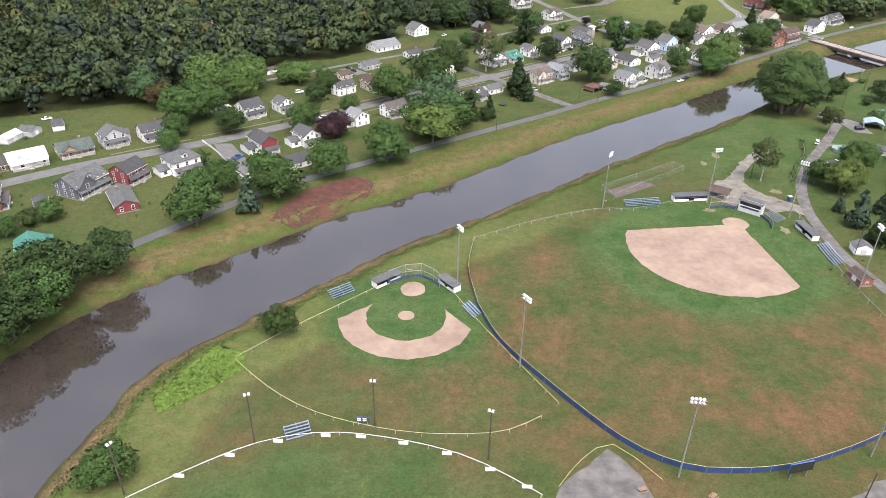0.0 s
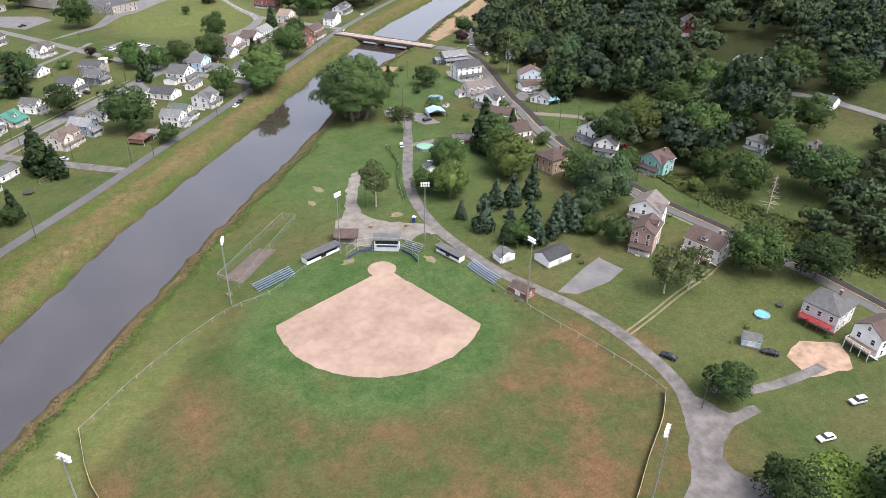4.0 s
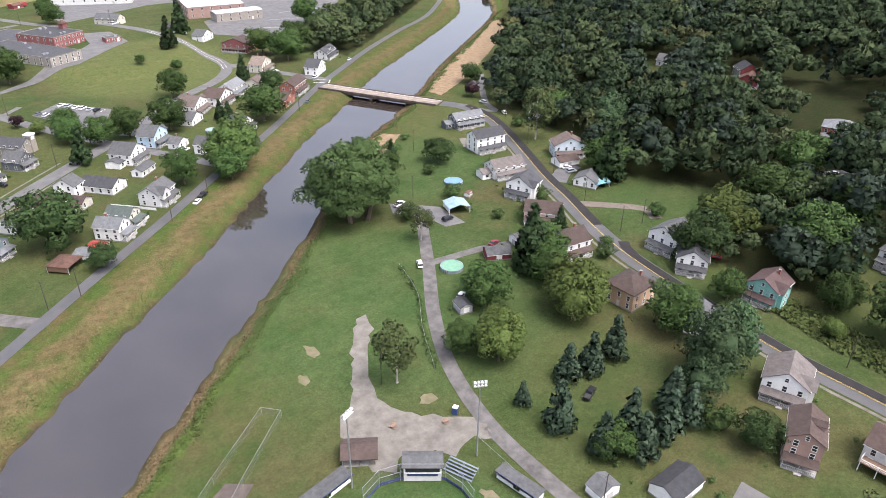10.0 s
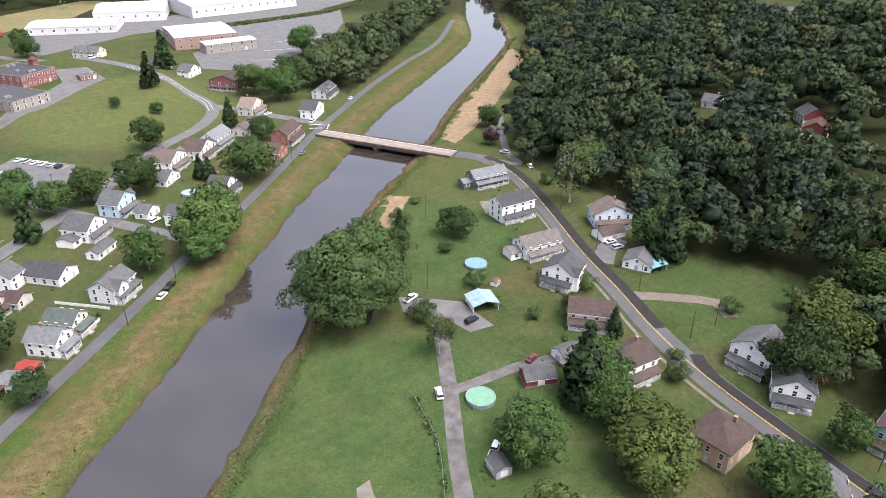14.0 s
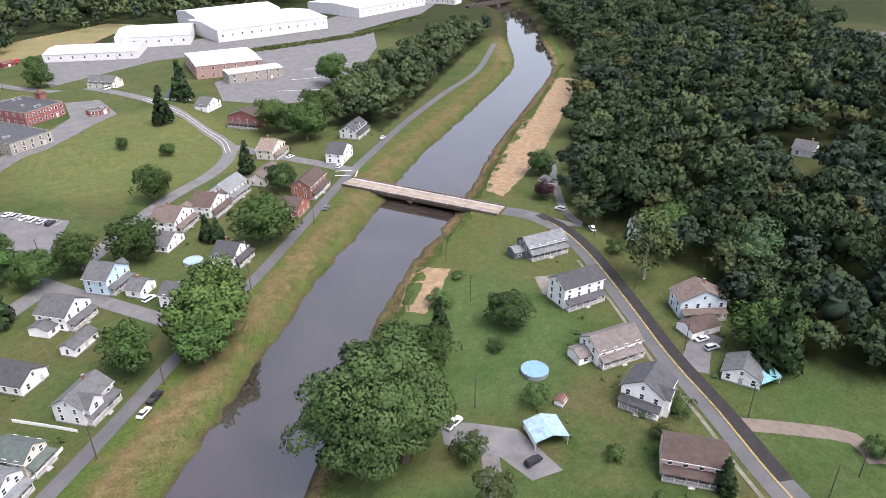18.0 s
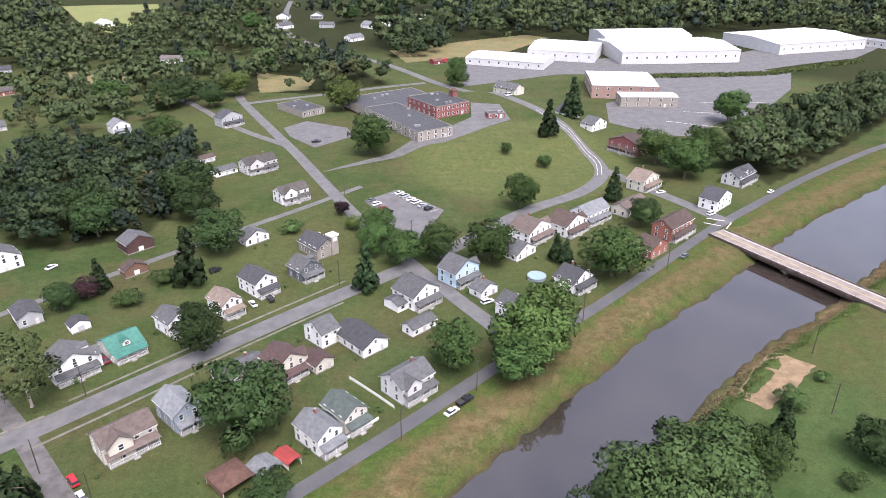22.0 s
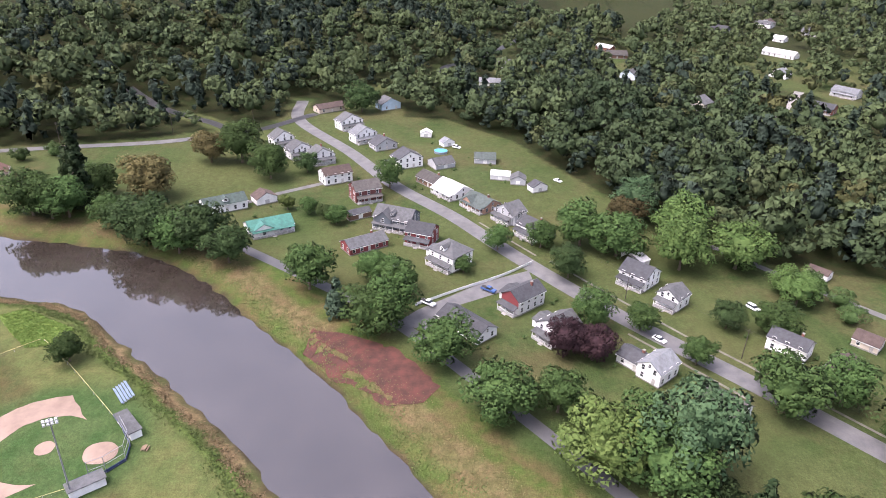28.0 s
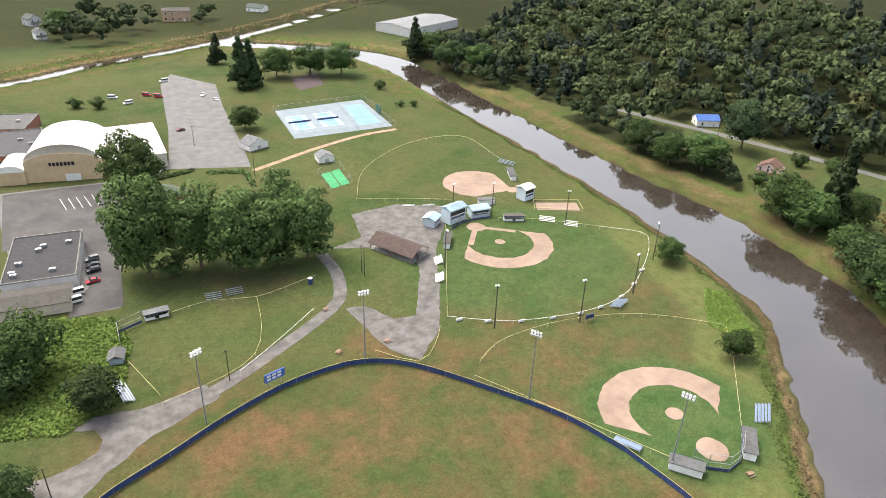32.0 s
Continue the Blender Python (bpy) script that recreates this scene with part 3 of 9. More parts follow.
def crown_tris(rng, kind, detail=1.0):
    """Triangles of a crown of radius 1 (metres scale later); ground at z = 0. Returns the triangles and the height."""
    if kind in ("conifer", "blueconifer"):
        top, cs, rs = 3.1, [], []
        for z in np.linspace(0.3, 2.95, max(6, int(11 * detail))):
            r = (1 - (z - 0.15) / 3.0) * 0.95
            for k in range(max(3, int(9 * r * detail + 2))):
                a = rng.random() * 6.283
                cs.append((r * 0.72 * math.cos(a), r * 0.72 * math.sin(a), z + 0.1 * rng.normal()))
                rs.append(0.13 + 0.24 * r)
        leaves = leaf_cloud(rng, np.array(cs), np.array(rs), max(5, int(13 * detail)), 0.15 / math.sqrt(detail), 0.8)
        core = np.vstack([blob(rng, (0, 0, 0.8), 0.46, 0.62, 3, 6), blob(rng, (0, 0, 1.7), 0.26, 0.7, 3, 5), blob(rng, (0, 0, 2.5), 0.14, 0.45, 3, 4)])
        return rounded(np.vstack([leaves, core]), (0, 0, 1.0), 0.3), top
    if kind == "bush":
        n, zc, rz, low = int(22 * detail), 0.55, 0.7, -0.2
    elif kind == "sparse":
        n, zc, rz, low = int(52 * detail), 1.7, 1.2, -0.9
    elif kind == "pine":
        n, zc, rz, low = int(54 * detail), 1.35, 1.25, -0.8
    elif kind == "tall":
        n, zc, rz, low = int(95 * detail), 1.6, 1.5, -1.0
    elif kind == "giant":
        n, zc, rz, low = int(105 * detail), 0.92, 0.92, -0.85
    else:
        n, zc, rz, low = int(58 * detail), 1.12, 0.98, -0.8
    if detail < 1.0:
        n, low = int(n * 1.12), -0.3
    cs, rs = [], []
    lob = rng.normal(size=(6, 3))
    lob /= np.linalg.norm(lob, axis=1)[:, None]
    while len(cs) < n:
        d = rng.normal(size=3)
        d /= np.linalg.norm(d)
        if d[2] < low:
            continue
        bulge = (0.74 if kind == "giant" else 0.80) + (0.36 if kind == "giant" else 0.24) * max(lob @ d) ** 3 + 0.10 * rng.normal()
        f = bulge * (0.62 + 0.3 * rng.random() ** 0.6)
        taper = 1.0 if kind != "pine" else 1.05 - 0.4 * (d[2] > 0) * d[2]
        cs.append((d[0] * f * taper, d[1] * f * taper, zc + d[2] * f * rz))
        rs.append((0.17 if kind == "giant" else 0.22 if detail == 1.0 else 0.19) + 0.12 * rng.random())
    per = 48 if kind == "sparse" else (330 if kind == "giant" else 82)
    size = {"sparse": 0.056, "giant": 0.025, "pine": 0.05}.get(kind, 0.05)
    leaves = leaf_cloud(rng, np.array(cs), np.array(rs), max(6, int(per * detail * (1.0 if detail == 1.0 else 0.58))), size / detail ** 0.75 * (1.0 if detail == 1.0 else 1.16), 0.5)
    if kind == "sparse":
        return rounded(leaves, (0, 0, zc), 0.3), zc + rz
    core = blob(rng, (0, 0, zc - 0.08), 0.60 if kind == "giant" else 0.56 if detail == 1.0 else 0.48, rz * (0.66 if kind == "giant" else 0.58 if detail == 1.0 else 0.46), *((6, 10) if detail > 0.4 else (4, 6)))
    return rounded(np.vstack([leaves, core]), (0, 0, zc - 0.2), 0.4 if detail == 1.0 else 0.62), zc + rz


def tri_mesh(name, tris, mat, tint=None):
    n = len(tris)
    me = bpy.data.meshes.new(name)
    me.vertices.add(n)
    me.vertices.foreach_set("co", np.ascontiguousarray(tris[:, :3], dtype=np.float32).reshape(-1))
    me.loops.add(n)
    me.loops.foreach_set("vertex_index", np.arange(n, dtype=np.int32))
    me.polygons.add(n // 3)
    me.polygons.foreach_set("loop_start", np.arange(0, n, 3, dtype=np.int32))
    me.update(calc_edges=True)
    me.materials.append(mat)
    a = me.attributes.new("puff", "FLOAT_VECTOR", "POINT")
    a.data.foreach_set("vector", np.ascontiguousarray(tris[:, 3:], dtype=np.float32).reshape(-1))
    if tint is not None:
        a = me.attributes.new("tint", "FLOAT", "POINT")
        a.data.foreach_set("value", np.ascontiguousarray(tint, dtype=np.float32))
    return me


def trunk_mesh(rng, kind, mat):
    bm = bmesh.new()
    top = {"bush": 0.5, "conifer": 2.7, "blueconifer": 2.7, "sparse": 2.4, "giant": 0.9, "tall": 2.2, "pine": 2.0}.get(kind, 1.5)
    r = {"bush": 0.03, "giant": 0.07}.get(kind, 0.05)
    n = 7
    tube(bm, (0, 0, -0.06), (0.02, 0, 0.1), r * 1.6, r, n)
    tube(bm, (0.02, 0, 0.1), (0.0, 0.03, top), r, r * 0.35, n)
    for k in range(3 if kind == "bush" else 6):
        a = rng.random() * 6.283
        z = top * (0.35 + 0.45 * rng.random())
        ln = 0.35 + 0.35 * rng.random()
        tube(bm, (0, 0.01, z), (ln * math.cos(a), ln * math.sin(a), z + (0.35 if "conifer" not in kind else 0.02)), r * 0.5, r * 0.15, 5)
    if kind == "giant":
        for k in range(5):
            a = k * 1.3
            tube(bm, (0.28 * math.cos(a), 0.28 * math.sin(a), -0.06), (0.5 * math.cos(a), 0.5 * math.sin(a), 0.8), r * 0.9, r * 0.4, 6)
    me = bpy.data.meshes.new("trunk")
    bm.to_mesh(me)
    bm.free()
    me.materials.append(mat)
    return me


TREE_MESH = {}
TREE_WORDS = {"broad": "full green leafy tree with an uneven crown", "dark": "dense dark green leafy tree with a round crown", "bright": "light green leafy tree with a loose crown",
              "yellow": "olive yellow-green leafy tree", "sparse": "thin leafy tree with gaps in its crown", "purple": "dark purple-leaved tree with a round crown", "brown": "brownish green leafy tree turning colour",
              "conifer": "dark green pointed conifer with drooping boughs", "blueconifer": "blue-green spruce with dense branches", "pine": "tall blue-green pine with layered boughs",
              "bush": "low rounded green bush", "tall": "tall bright green leafy tree in a dense row", "giant": "huge spreading green tree on the river bank"}
TREE_COUNT = [0]


def tree(x, y, r, kind):
    TREE_COUNT[0] += 1
    variant = TREE_COUNT[0] % (2 if kind in ("giant", "purple", "brown", "dead") else 4)
    key = (kind, variant)
    if key not in TREE_MESH:
        rng = np.random.default_rng(11 + variant * 7 + len(kind) * 31)
        tris, top = crown_tris(rng, kind)
        TREE_MESH[key] = (tri_mesh("crown", tris, leaf_material("leaves_" + kind, *LEAVES[kind])), trunk_mesh(rng, kind, pale_bark if kind == "sparse" else bark))
    crown, trunk = TREE_MESH[key]
    base = new("bush" if kind == "bush" else "tree")
    tagged(base, TREE_WORDS[kind], "bush" if kind == "bush" else "tree")
    part("trunk", trunk, None, base)
    part("crown", crown, None, base)
    rnd = random.Random(TREE_COUNT[0])
    place(base, x, y, rnd.random() * 360, None, r)
    base.scale.z *= rnd.uniform(0.88, 1.12) * (0.86 if kind in ("broad", "dark", "bright", "yellow", "brown", "purple") else 1.0) * (0.92 if r > 10 and kind not in ("giant",) else 1.0)
    return base


def dead_tree(x, y, h):
    rng = random.Random(5)
    bm = bmesh.new()
    tube(bm, (0, 0, -0.3), (0.5, 0.2, h), 0.28, 0.05, 8)
    for k in range(60):
        z = h * (0.25 + 0.7 * rng.random())
        a = rng.random() * 6.283
        ln = (1 - z / h) * 4.5 + 0.6
        tube(bm, (0.5 * z / h, 0.2 * z / h, z), (ln * math.cos(a), ln * math.sin(a), z + 0.2 * ln * rng.uniform(-1, 1)), 0.06, 0.015, 4)
    base = new("dead_tree")
    part("trunk", bm, pale_bark, base)
    place(base, x, y)
    tagged(base, "bare grey dead conifer with short broken branches", "tree")


# ---- woods ----
def forest_material():
    m = bpy.data.materials.new("forest_leaves")
    m.use_nodes = True
    nt = m.node_tree
    p = nt.nodes["Principled BSDF"]
    p.inputs["Roughness"].default_value = 0.7
    p.inputs["Specular IOR Level"].default_value = 0.05
    a = nt.nodes.new("ShaderNodeAttribute")
    a.attribute_name = "tint"
    geo = nt.nodes.new("ShaderNodeNewGeometry")
    ramp = nt.nodes.new("ShaderNodeValToRGB")
    e = ramp.color_ramp.elements
    e[0].position, e[0].color = 0.0, (0.021, 0.032, 0.023, 1)
    e[1].position, e[1].color = 1.0, (0.053, 0.055, 0.022, 1)
    for pos, col in ((0.2, (0.029, 0.043, 0.031, 1)), (0.26, (0.020, 0.034, 0.017, 1)), (0.5, (0.031, 0.047, 0.022, 1)), (0.7, (0.043, 0.062, 0.029, 1)), (0.84, (0.057, 0.077, 0.034, 1)), (0.9, (0.053, 0.067, 0.031, 1))):
        ramp.color_ramp.elements.new(pos).color = col
    nt.links.new(a.outputs["Fac"], ramp.inputs[0])
    col = mix_rgb(nt, "MULTIPLY", 0.75, ramp.outputs[0], mix_rgb(nt, "MIX", geo.outputs["Random Per Island"], (0.68, 0.7, 0.66), (1.15, 1.15, 1.1)))
    nt.links.new(col, p.inputs["Base Color"])
    clump_normal(nt, p)
    return m


def inside(poly, x, y):
    hit = np.zeros(np.shape(x), bool)
    for (x0, y0), (x1, y1) in zip(poly, poly[1:] + poly[:1]):
        if y0 != y1:
            hit ^= ((y0 > y) != (y1 > y)) & (x < (x1 - x0) * (y - y0) / (y1 - y0) + x0)
    return hit


FOREST_LEAVES = forest_material()
# plan position of the camera's last stand, which houses stay in view of
CAMERA_STAND = (117, 260)
HOUSES = []
WOODED = []


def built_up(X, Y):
    """True where a house, its sight line to the camera's last stand or a street keeps trees away."""
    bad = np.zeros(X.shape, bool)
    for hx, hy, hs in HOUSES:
        dx, dy = CAMERA_STAND[0] - hx, CAMERA_STAND[1] - hy
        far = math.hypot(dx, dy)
        # cleared strip fitted to the view: longer for houses farther from the camera
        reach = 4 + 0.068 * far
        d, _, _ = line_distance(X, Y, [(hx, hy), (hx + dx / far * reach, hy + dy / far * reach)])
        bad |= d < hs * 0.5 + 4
    for line, w in STREETS:
        d, _, _ = line_distance(X, Y, line)
        bad |= d < w * 0.5 + 4
    return bad


def forest(name, label, poly, spacing, size, pines=0.2, detail=0.34, seed=1, holes=(), keep=1.0, tone=0.0, fine=None):
    """Woodland: many crowns of uneven size in one mesh of kind stuff."""
    rng = np.random.default_rng(seed)
    xs, ys = [p[0] for p in poly], [p[1] for p in poly]
    X, Y = np.meshgrid(np.arange(min(xs), max(xs), spacing), np.arange(min(ys), max(ys), spacing * 0.87))
    X = X + spacing * 0.5 * (np.arange(X.shape[0]) % 2)[:, None]
    X, Y = (X + rng.uniform(-0.4, 0.4, X.shape) * spacing).reshape(-1), (Y + rng.uniform(-0.4, 0.4, Y.shape) * spacing).reshape(-1)
    ok = inside(poly, X, Y) & (rng.random(len(X)) < keep) & (wet(X, Y) > 6)
    X, Y = X[ok], Y[ok]
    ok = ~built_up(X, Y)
    for hx, hy, hr in holes:
        ok &= np.hypot(X - hx, Y - hy) > hr
    X, Y = X[ok], Y[ok]
    Z = height(X, Y)
    kinds = [("broad", s) for s in range(5)] + [("pine", 9), ("conifer", 10)]
    shapes = [crown_tris(np.random.default_rng(70 + s), k, detail)[0] for k, s in kinds]
    close = [crown_tris(np.random.default_rng(70 + s), k, 0.4)[0] for k, s in kinds] if fine else shapes
    out, tint = [], []
    grove = np.array([noise.noise((x * 0.012, y * 0.012, 3.0)) for x, y in zip(X, Y)])
    share = np.clip(pines + 0.9 * pines * grove / 0.3, 0, 0.95)
    pick = np.where(rng.random(len(X)) < share, rng.integers(5, 7, len(X)), rng.integers(0, 5, len(X)))
    for x, y, z, k, g in zip(X, Y, Z, pick, grove):
        r = size * (0.55 + 0.75 * rng.random() ** 1.3) * (0.7 if k == 6 else 0.9 if k == 5 else 1.0)
        a = rng.random() * 6.283
        c, s = math.cos(a) * r, math.sin(a) * r
        t = close[k] if fine and inside(fine, x, y) else shapes[k]
        q = np.empty_like(t)
        q[:, 0], q[:, 1] = t[:, 0] * c - t[:, 1] * s + x, t[:, 0] * s + t[:, 1] * c + y
        q[:, 2] = t[:, 2] * r * (0.72 + 0.45 * rng.random()) + z + r * (0.05 + 0.5 * rng.random())
        q[:, 3], q[:, 4], q[:, 5] = (t[:, 3] * c - t[:, 4] * s) / r, (t[:, 3] * s + t[:, 4] * c) / r, t[:, 5]
        out.append(q)
        v = 0.02 + 0.2 * rng.random() if k >= 5 else 0.28 + 0.45 * rng.random() + 0.35 * g + tone
        v = min(v, 0.74 + 0.12 * rng.random())
        if k < 5 and rng.random() < 0.08:
            v = 0.86 + 0.14 * rng.random()
        tint.append(np.full(len(q), min(max(v, 0.02), 1.0)))
    if not out:
        return None
    if keep > 0.7:
        WOODED.append(poly)
    ob = new(name, tri_mesh(name, np.vstack(out), FOREST_LEAVES, np.concatenate(tint)))
    return tagged(ob, label, "woods", kind="stuff")

# ---- houses ----
WALLS = {"white": (0.78, 0.775, 0.755), "offwhite": (0.65, 0.635, 0.59), "cream": (0.53, 0.50, 0.43), "palegrey": (0.54, 0.54, 0.535), "grey": (0.36, 0.37, 0.38), "slate": (0.10, 0.115, 0.13),
         "bluegrey": (0.27, 0.32, 0.37), "lightblue": (0.42, 0.55, 0.64), "bluewhite": (0.52, 0.60, 0.655), "barnred": (0.075, 0.04, 0.037), "red": (0.18, 0.04, 0.042), "redwhite": (0.22, 0.082, 0.078),
         "whitered": (0.62, 0.615, 0.60), "brown": (0.16, 0.095, 0.065), "redbrown": (0.20, 0.085, 0.06), "brick": (0.26, 0.105, 0.075), "darkbrick": (0.14, 0.05, 0.045), "tanbrick": (0.36, 0.22, 0.155),
         "brickpink": (0.30, 0.20, 0.17), "stone": (0.27, 0.245, 0.215), "tan": (0.50, 0.43, 0.35), "orange": (0.42, 0.29, 0.19), "pink": (0.60, 0.44, 0.40), "tealwall": (0.20, 0.42, 0.38)}
ROOFS = {"teal": (0.040, 0.150, 0.118), "tan": (0.188, 0.15, 0.124), "charcoal": (0.060, 0.062, 0.068), "palegrey": (0.167, 0.177, 0.187), "grey": (0.093, 0.096, 0.099), "brown": (0.075, 0.054, 0.047),
         "browngrey": (0.077, 0.071, 0.066), "maroon": (0.081, 0.053, 0.051), "greengrey": (0.072, 0.09, 0.083), "pinkbrown": (0.126, 0.099, 0.088), "redbrown": (0.12, 0.066, 0.05), "red": (0.27, 0.045, 0.04),
         "pinkgrey": (0.137, 0.121, 0.115), "paleblue": (0.27, 0.39, 0.47), "tealroof": (0.13, 0.30, 0.34), "black": (0.035, 0.036, 0.04), "white": (0.60, 0.605, 0.60), "blue": (0.06, 0.14, 0.40), "darkgreen": (0.06, 0.085, 0.075)}
WORDS = {"palegrey": "pale grey", "greengrey": "green-grey", "browngrey": "brown-grey", "pinkbrown": "pinkish brown", "pinkgrey": "pinkish grey", "tanbrick": "tan brick", "darkbrick": "dark red brick", "brickpink": "faded red brick",
         "lightblue": "light blue", "bluewhite": "bluish white", "bluegrey": "blue-grey", "barnred": "dark red board", "redwhite": "red and white", "whitered": "white and red", "offwhite": "off-white", "redbrown": "red-brown",
         "tealwall": "teal", "paleblue": "pale blue metal", "tealroof": "teal metal", "darkgreen": "dark green", "orange": "orange-tan brick", "stone": "tan stone"}
TRIM = surface("white_trim", (0.70, 0.70, 0.685), (0.6, 0.6, 0.585), 1.0, 0.6)
GLASS = bpy.data.materials.new("window_glass")
GLASS.use_nodes = True
GLASS.node_tree.nodes["Principled BSDF"].inputs["Base Color"].default_value = (0.02, 0.024, 0.028, 1)
GLASS.node_tree.nodes["Principled BSDF"].inputs["Roughness"].default_value = 0.08
BRICK = surface("chimney_brick", (0.24, 0.10, 0.075), (0.16, 0.07, 0.055), 3.0, 0.9)
WOODDECK = surface("deck_wood", (0.20, 0.13, 0.09), (0.13, 0.09, 0.065), 2.0, 0.9)
REDWOOD = surface("red_deck_wood", (0.28, 0.04, 0.04), (0.2, 0.035, 0.035), 2.0, 0.85)


def wall_mat(c):
    return surface("wall_" + c, WALLS[c], tuple(v * 0.88 for v in WALLS[c]), 0.5, 0.75, stain=0.12, stain_scale=0.25, vary=0.06, bump=0.15, bump_scale=4)


def roof_mat(c):
    metal = c in ("teal", "paleblue", "tealroof", "white", "red")
    return surface("roof_" + c, ROOFS[c], tuple(v * 0.68 for v in ROOFS[c]), 0.8, 0.5 if metal else 0.9, stain=0.28, stain_scale=0.35, vary=0.15, bump=0.0 if metal else 0.5, bump_scale=7, fine=0.35)


def gable_body(w, d, h, rise, ridge):
    """Walls with their gable triangles; ridge 'a' along x, 'p' along y, 'h' hipped."""
    bm = bmesh.new()
    if ridge == "h" or rise <= 0:
        box(bm, -w / 2, -d / 2, 0, w / 2, d / 2, h)
        return bm
    if ridge == "a":
        prof = [(-d / 2, 0), (d / 2, 0), (d / 2, h), (0, h + rise), (-d / 2, h)]
        ends = [[bm.verts.new((s * w / 2, a, b)) for a, b in prof] for s in (-1, 1)]
    else:
        prof = [(w / 2, 0), (-w / 2, 0), (-w / 2, h), (0, h + rise), (w / 2, h)]
        ends = [[bm.verts.new((a, s * d / 2, b)) for a, b in prof] for s in (-1, 1)]
    bm.faces.new(ends[0][::-1])
    bm.faces.new(ends[1])
    for k in range(5):
        bm.faces.new((ends[0][k], ends[0][(k + 1) % 5], ends[1][(k + 1) % 5], ends[1][k]))
    bmesh.ops.recalc_face_normals(bm, faces=bm.faces[:])
    return bm


def roof_body(w, d, h, rise, ridge, over=0.45, thick=0.18):
    """A roof of real thickness with overhanging eaves."""
    bm = bmesh.new()
    if ridge == "h":
        W, D = w / 2 + over, d / 2 + over
        r = max(abs(W - D), 0.6)
        low = [bm.verts.new(p) for p in ((-W, -D, h - 0.1), (W, -D, h - 0.1), (W, D, h - 0.1), (-W, D, h - 0.1))]
        mid = [bm.verts.new((v.co.x, v.co.y, h + 0.1)) for v in low]
        top = [bm.verts.new(p) for p in (((-r, 0, h + rise), (r, 0, h + rise)) if W >= D else ((0, -r, h + rise), (0, r, h + rise)))]
        bm.faces.new(low[::-1])
        for k in range(4):
            bm.faces.new((low[k], low[(k + 1) % 4], mid[(k + 1) % 4], mid[k]))
        t0, t1 = top
        if W >= D:
            fs = ((mid[0], mid[1], t1, t0), (mid[1], mid[2], t1), (mid[2], mid[3], t0, t1), (mid[3], mid[0], t0))
        else:
            fs = ((mid[0], mid[1], t0), (mid[1], mid[2], t1, t0), (mid[2], mid[3], t1), (mid[3], mid[0], t0, t1))
        for f in fs:
            bm.faces.new(f)
    else:
        half = (d if ridge == "a" else w) / 2
        run = (w if ridge == "a" else d) / 2 + over * 0.7
        slope = rise / half
        drop = over * slope
        prof = [(-half - over, h - drop), (0, h + rise), (half + over, h - drop), (half + over, h - drop + thick), (0, h + rise + thick * 1.15), (-half - over, h - drop + thick)]
        if ridge == "a":
            ends = [[bm.verts.new((s * run, a, b)) for a, b in prof] for s in (-1, 1)]
        else:
            ends = [[bm.verts.new((a, s * run, b)) for a, b in prof] for s in (-1, 1)]
        for e in ends:
            bm.faces.new((e[0], e[1], e[4], e[5]))
            bm.faces.new((e[1], e[2], e[3], e[4]))
        for k in range(6):
            bm.faces.new((ends[0][k], ends[0][(k + 1) % 6], ends[1][(k + 1) % 6], ends[1][k]))
    bmesh.ops.recalc_face_normals(bm, faces=bm.faces[:])
    return bm


def window_mesh(glazed):
    """A frame plate with an upper and a lower light set back in it, all one connected piece."""
    bm = bmesh.new()
    w, h, t = 0.5, 0.8, 0.1
    xs, zs = (-w - t, -w, w, w + t), (-h - t, -h, -0.04, 0.04, h, h + t)
    grid = [[bm.verts.new((x, -0.08, z)) for x in xs] for z in zs]
    for r in range(5):
        for c in range(3):
            q = (grid[r][c], grid[r][c + 1], grid[r + 1][c + 1], grid[r + 1][c])
            if c == 1 and r in (1, 3):
                back = [bm.verts.new((v.co.x, -0.02, v.co.z)) for v in q]
                for k in range(4):
                    bm.faces.new((q[k], q[(k + 1) % 4], back[(k + 1) % 4], back[k]))
                if glazed:
                    bm.faces.new(back).material_index = 1
            else:
                bm.faces.new(q)
    rim = grid[0] + [grid[r][3] for r in range(1, 6)] + grid[5][2::-1] + [grid[r][0] for r in range(4, 0, -1)]
    out = [bm.verts.new((v.co.x, 0.02, v.co.z)) for v in rim]
    for k in range(len(rim)):
        bm.faces.new((rim[k], out[k], out[(k + 1) % len(rim)], rim[(k + 1) % len(rim)]))
    me = bpy.data.meshes.new("window")
    bm.to_mesh(me)
    bm.free()
    me.materials.append(TRIM)
    me.materials.append(GLASS)
    return me


def window_meshes():
    g = bpy.data.meshes.new("pane")
    bm = boxes((-0.5, -0.03, -0.8, 0.5, 0.02, 0.8))
    bm.to_mesh(g)
    bm.free()
    g.materials.append(GLASS)
    bm = boxes((-0.55, -0.06, 0, 0.55, 0.02, 2.1))
    d = bpy.data.meshes.new("door")
    bm.to_mesh(d)
    bm.free()
    d.materials.append(surface("door_paint", (0.5, 0.48, 0.45), (0.3, 0.28, 0.26), 1, 0.6, vary=0.4))
    return window_mesh(False), g, d, window_mesh(True)


WINDOW, PANE, DOOR, GLAZED = window_meshes()


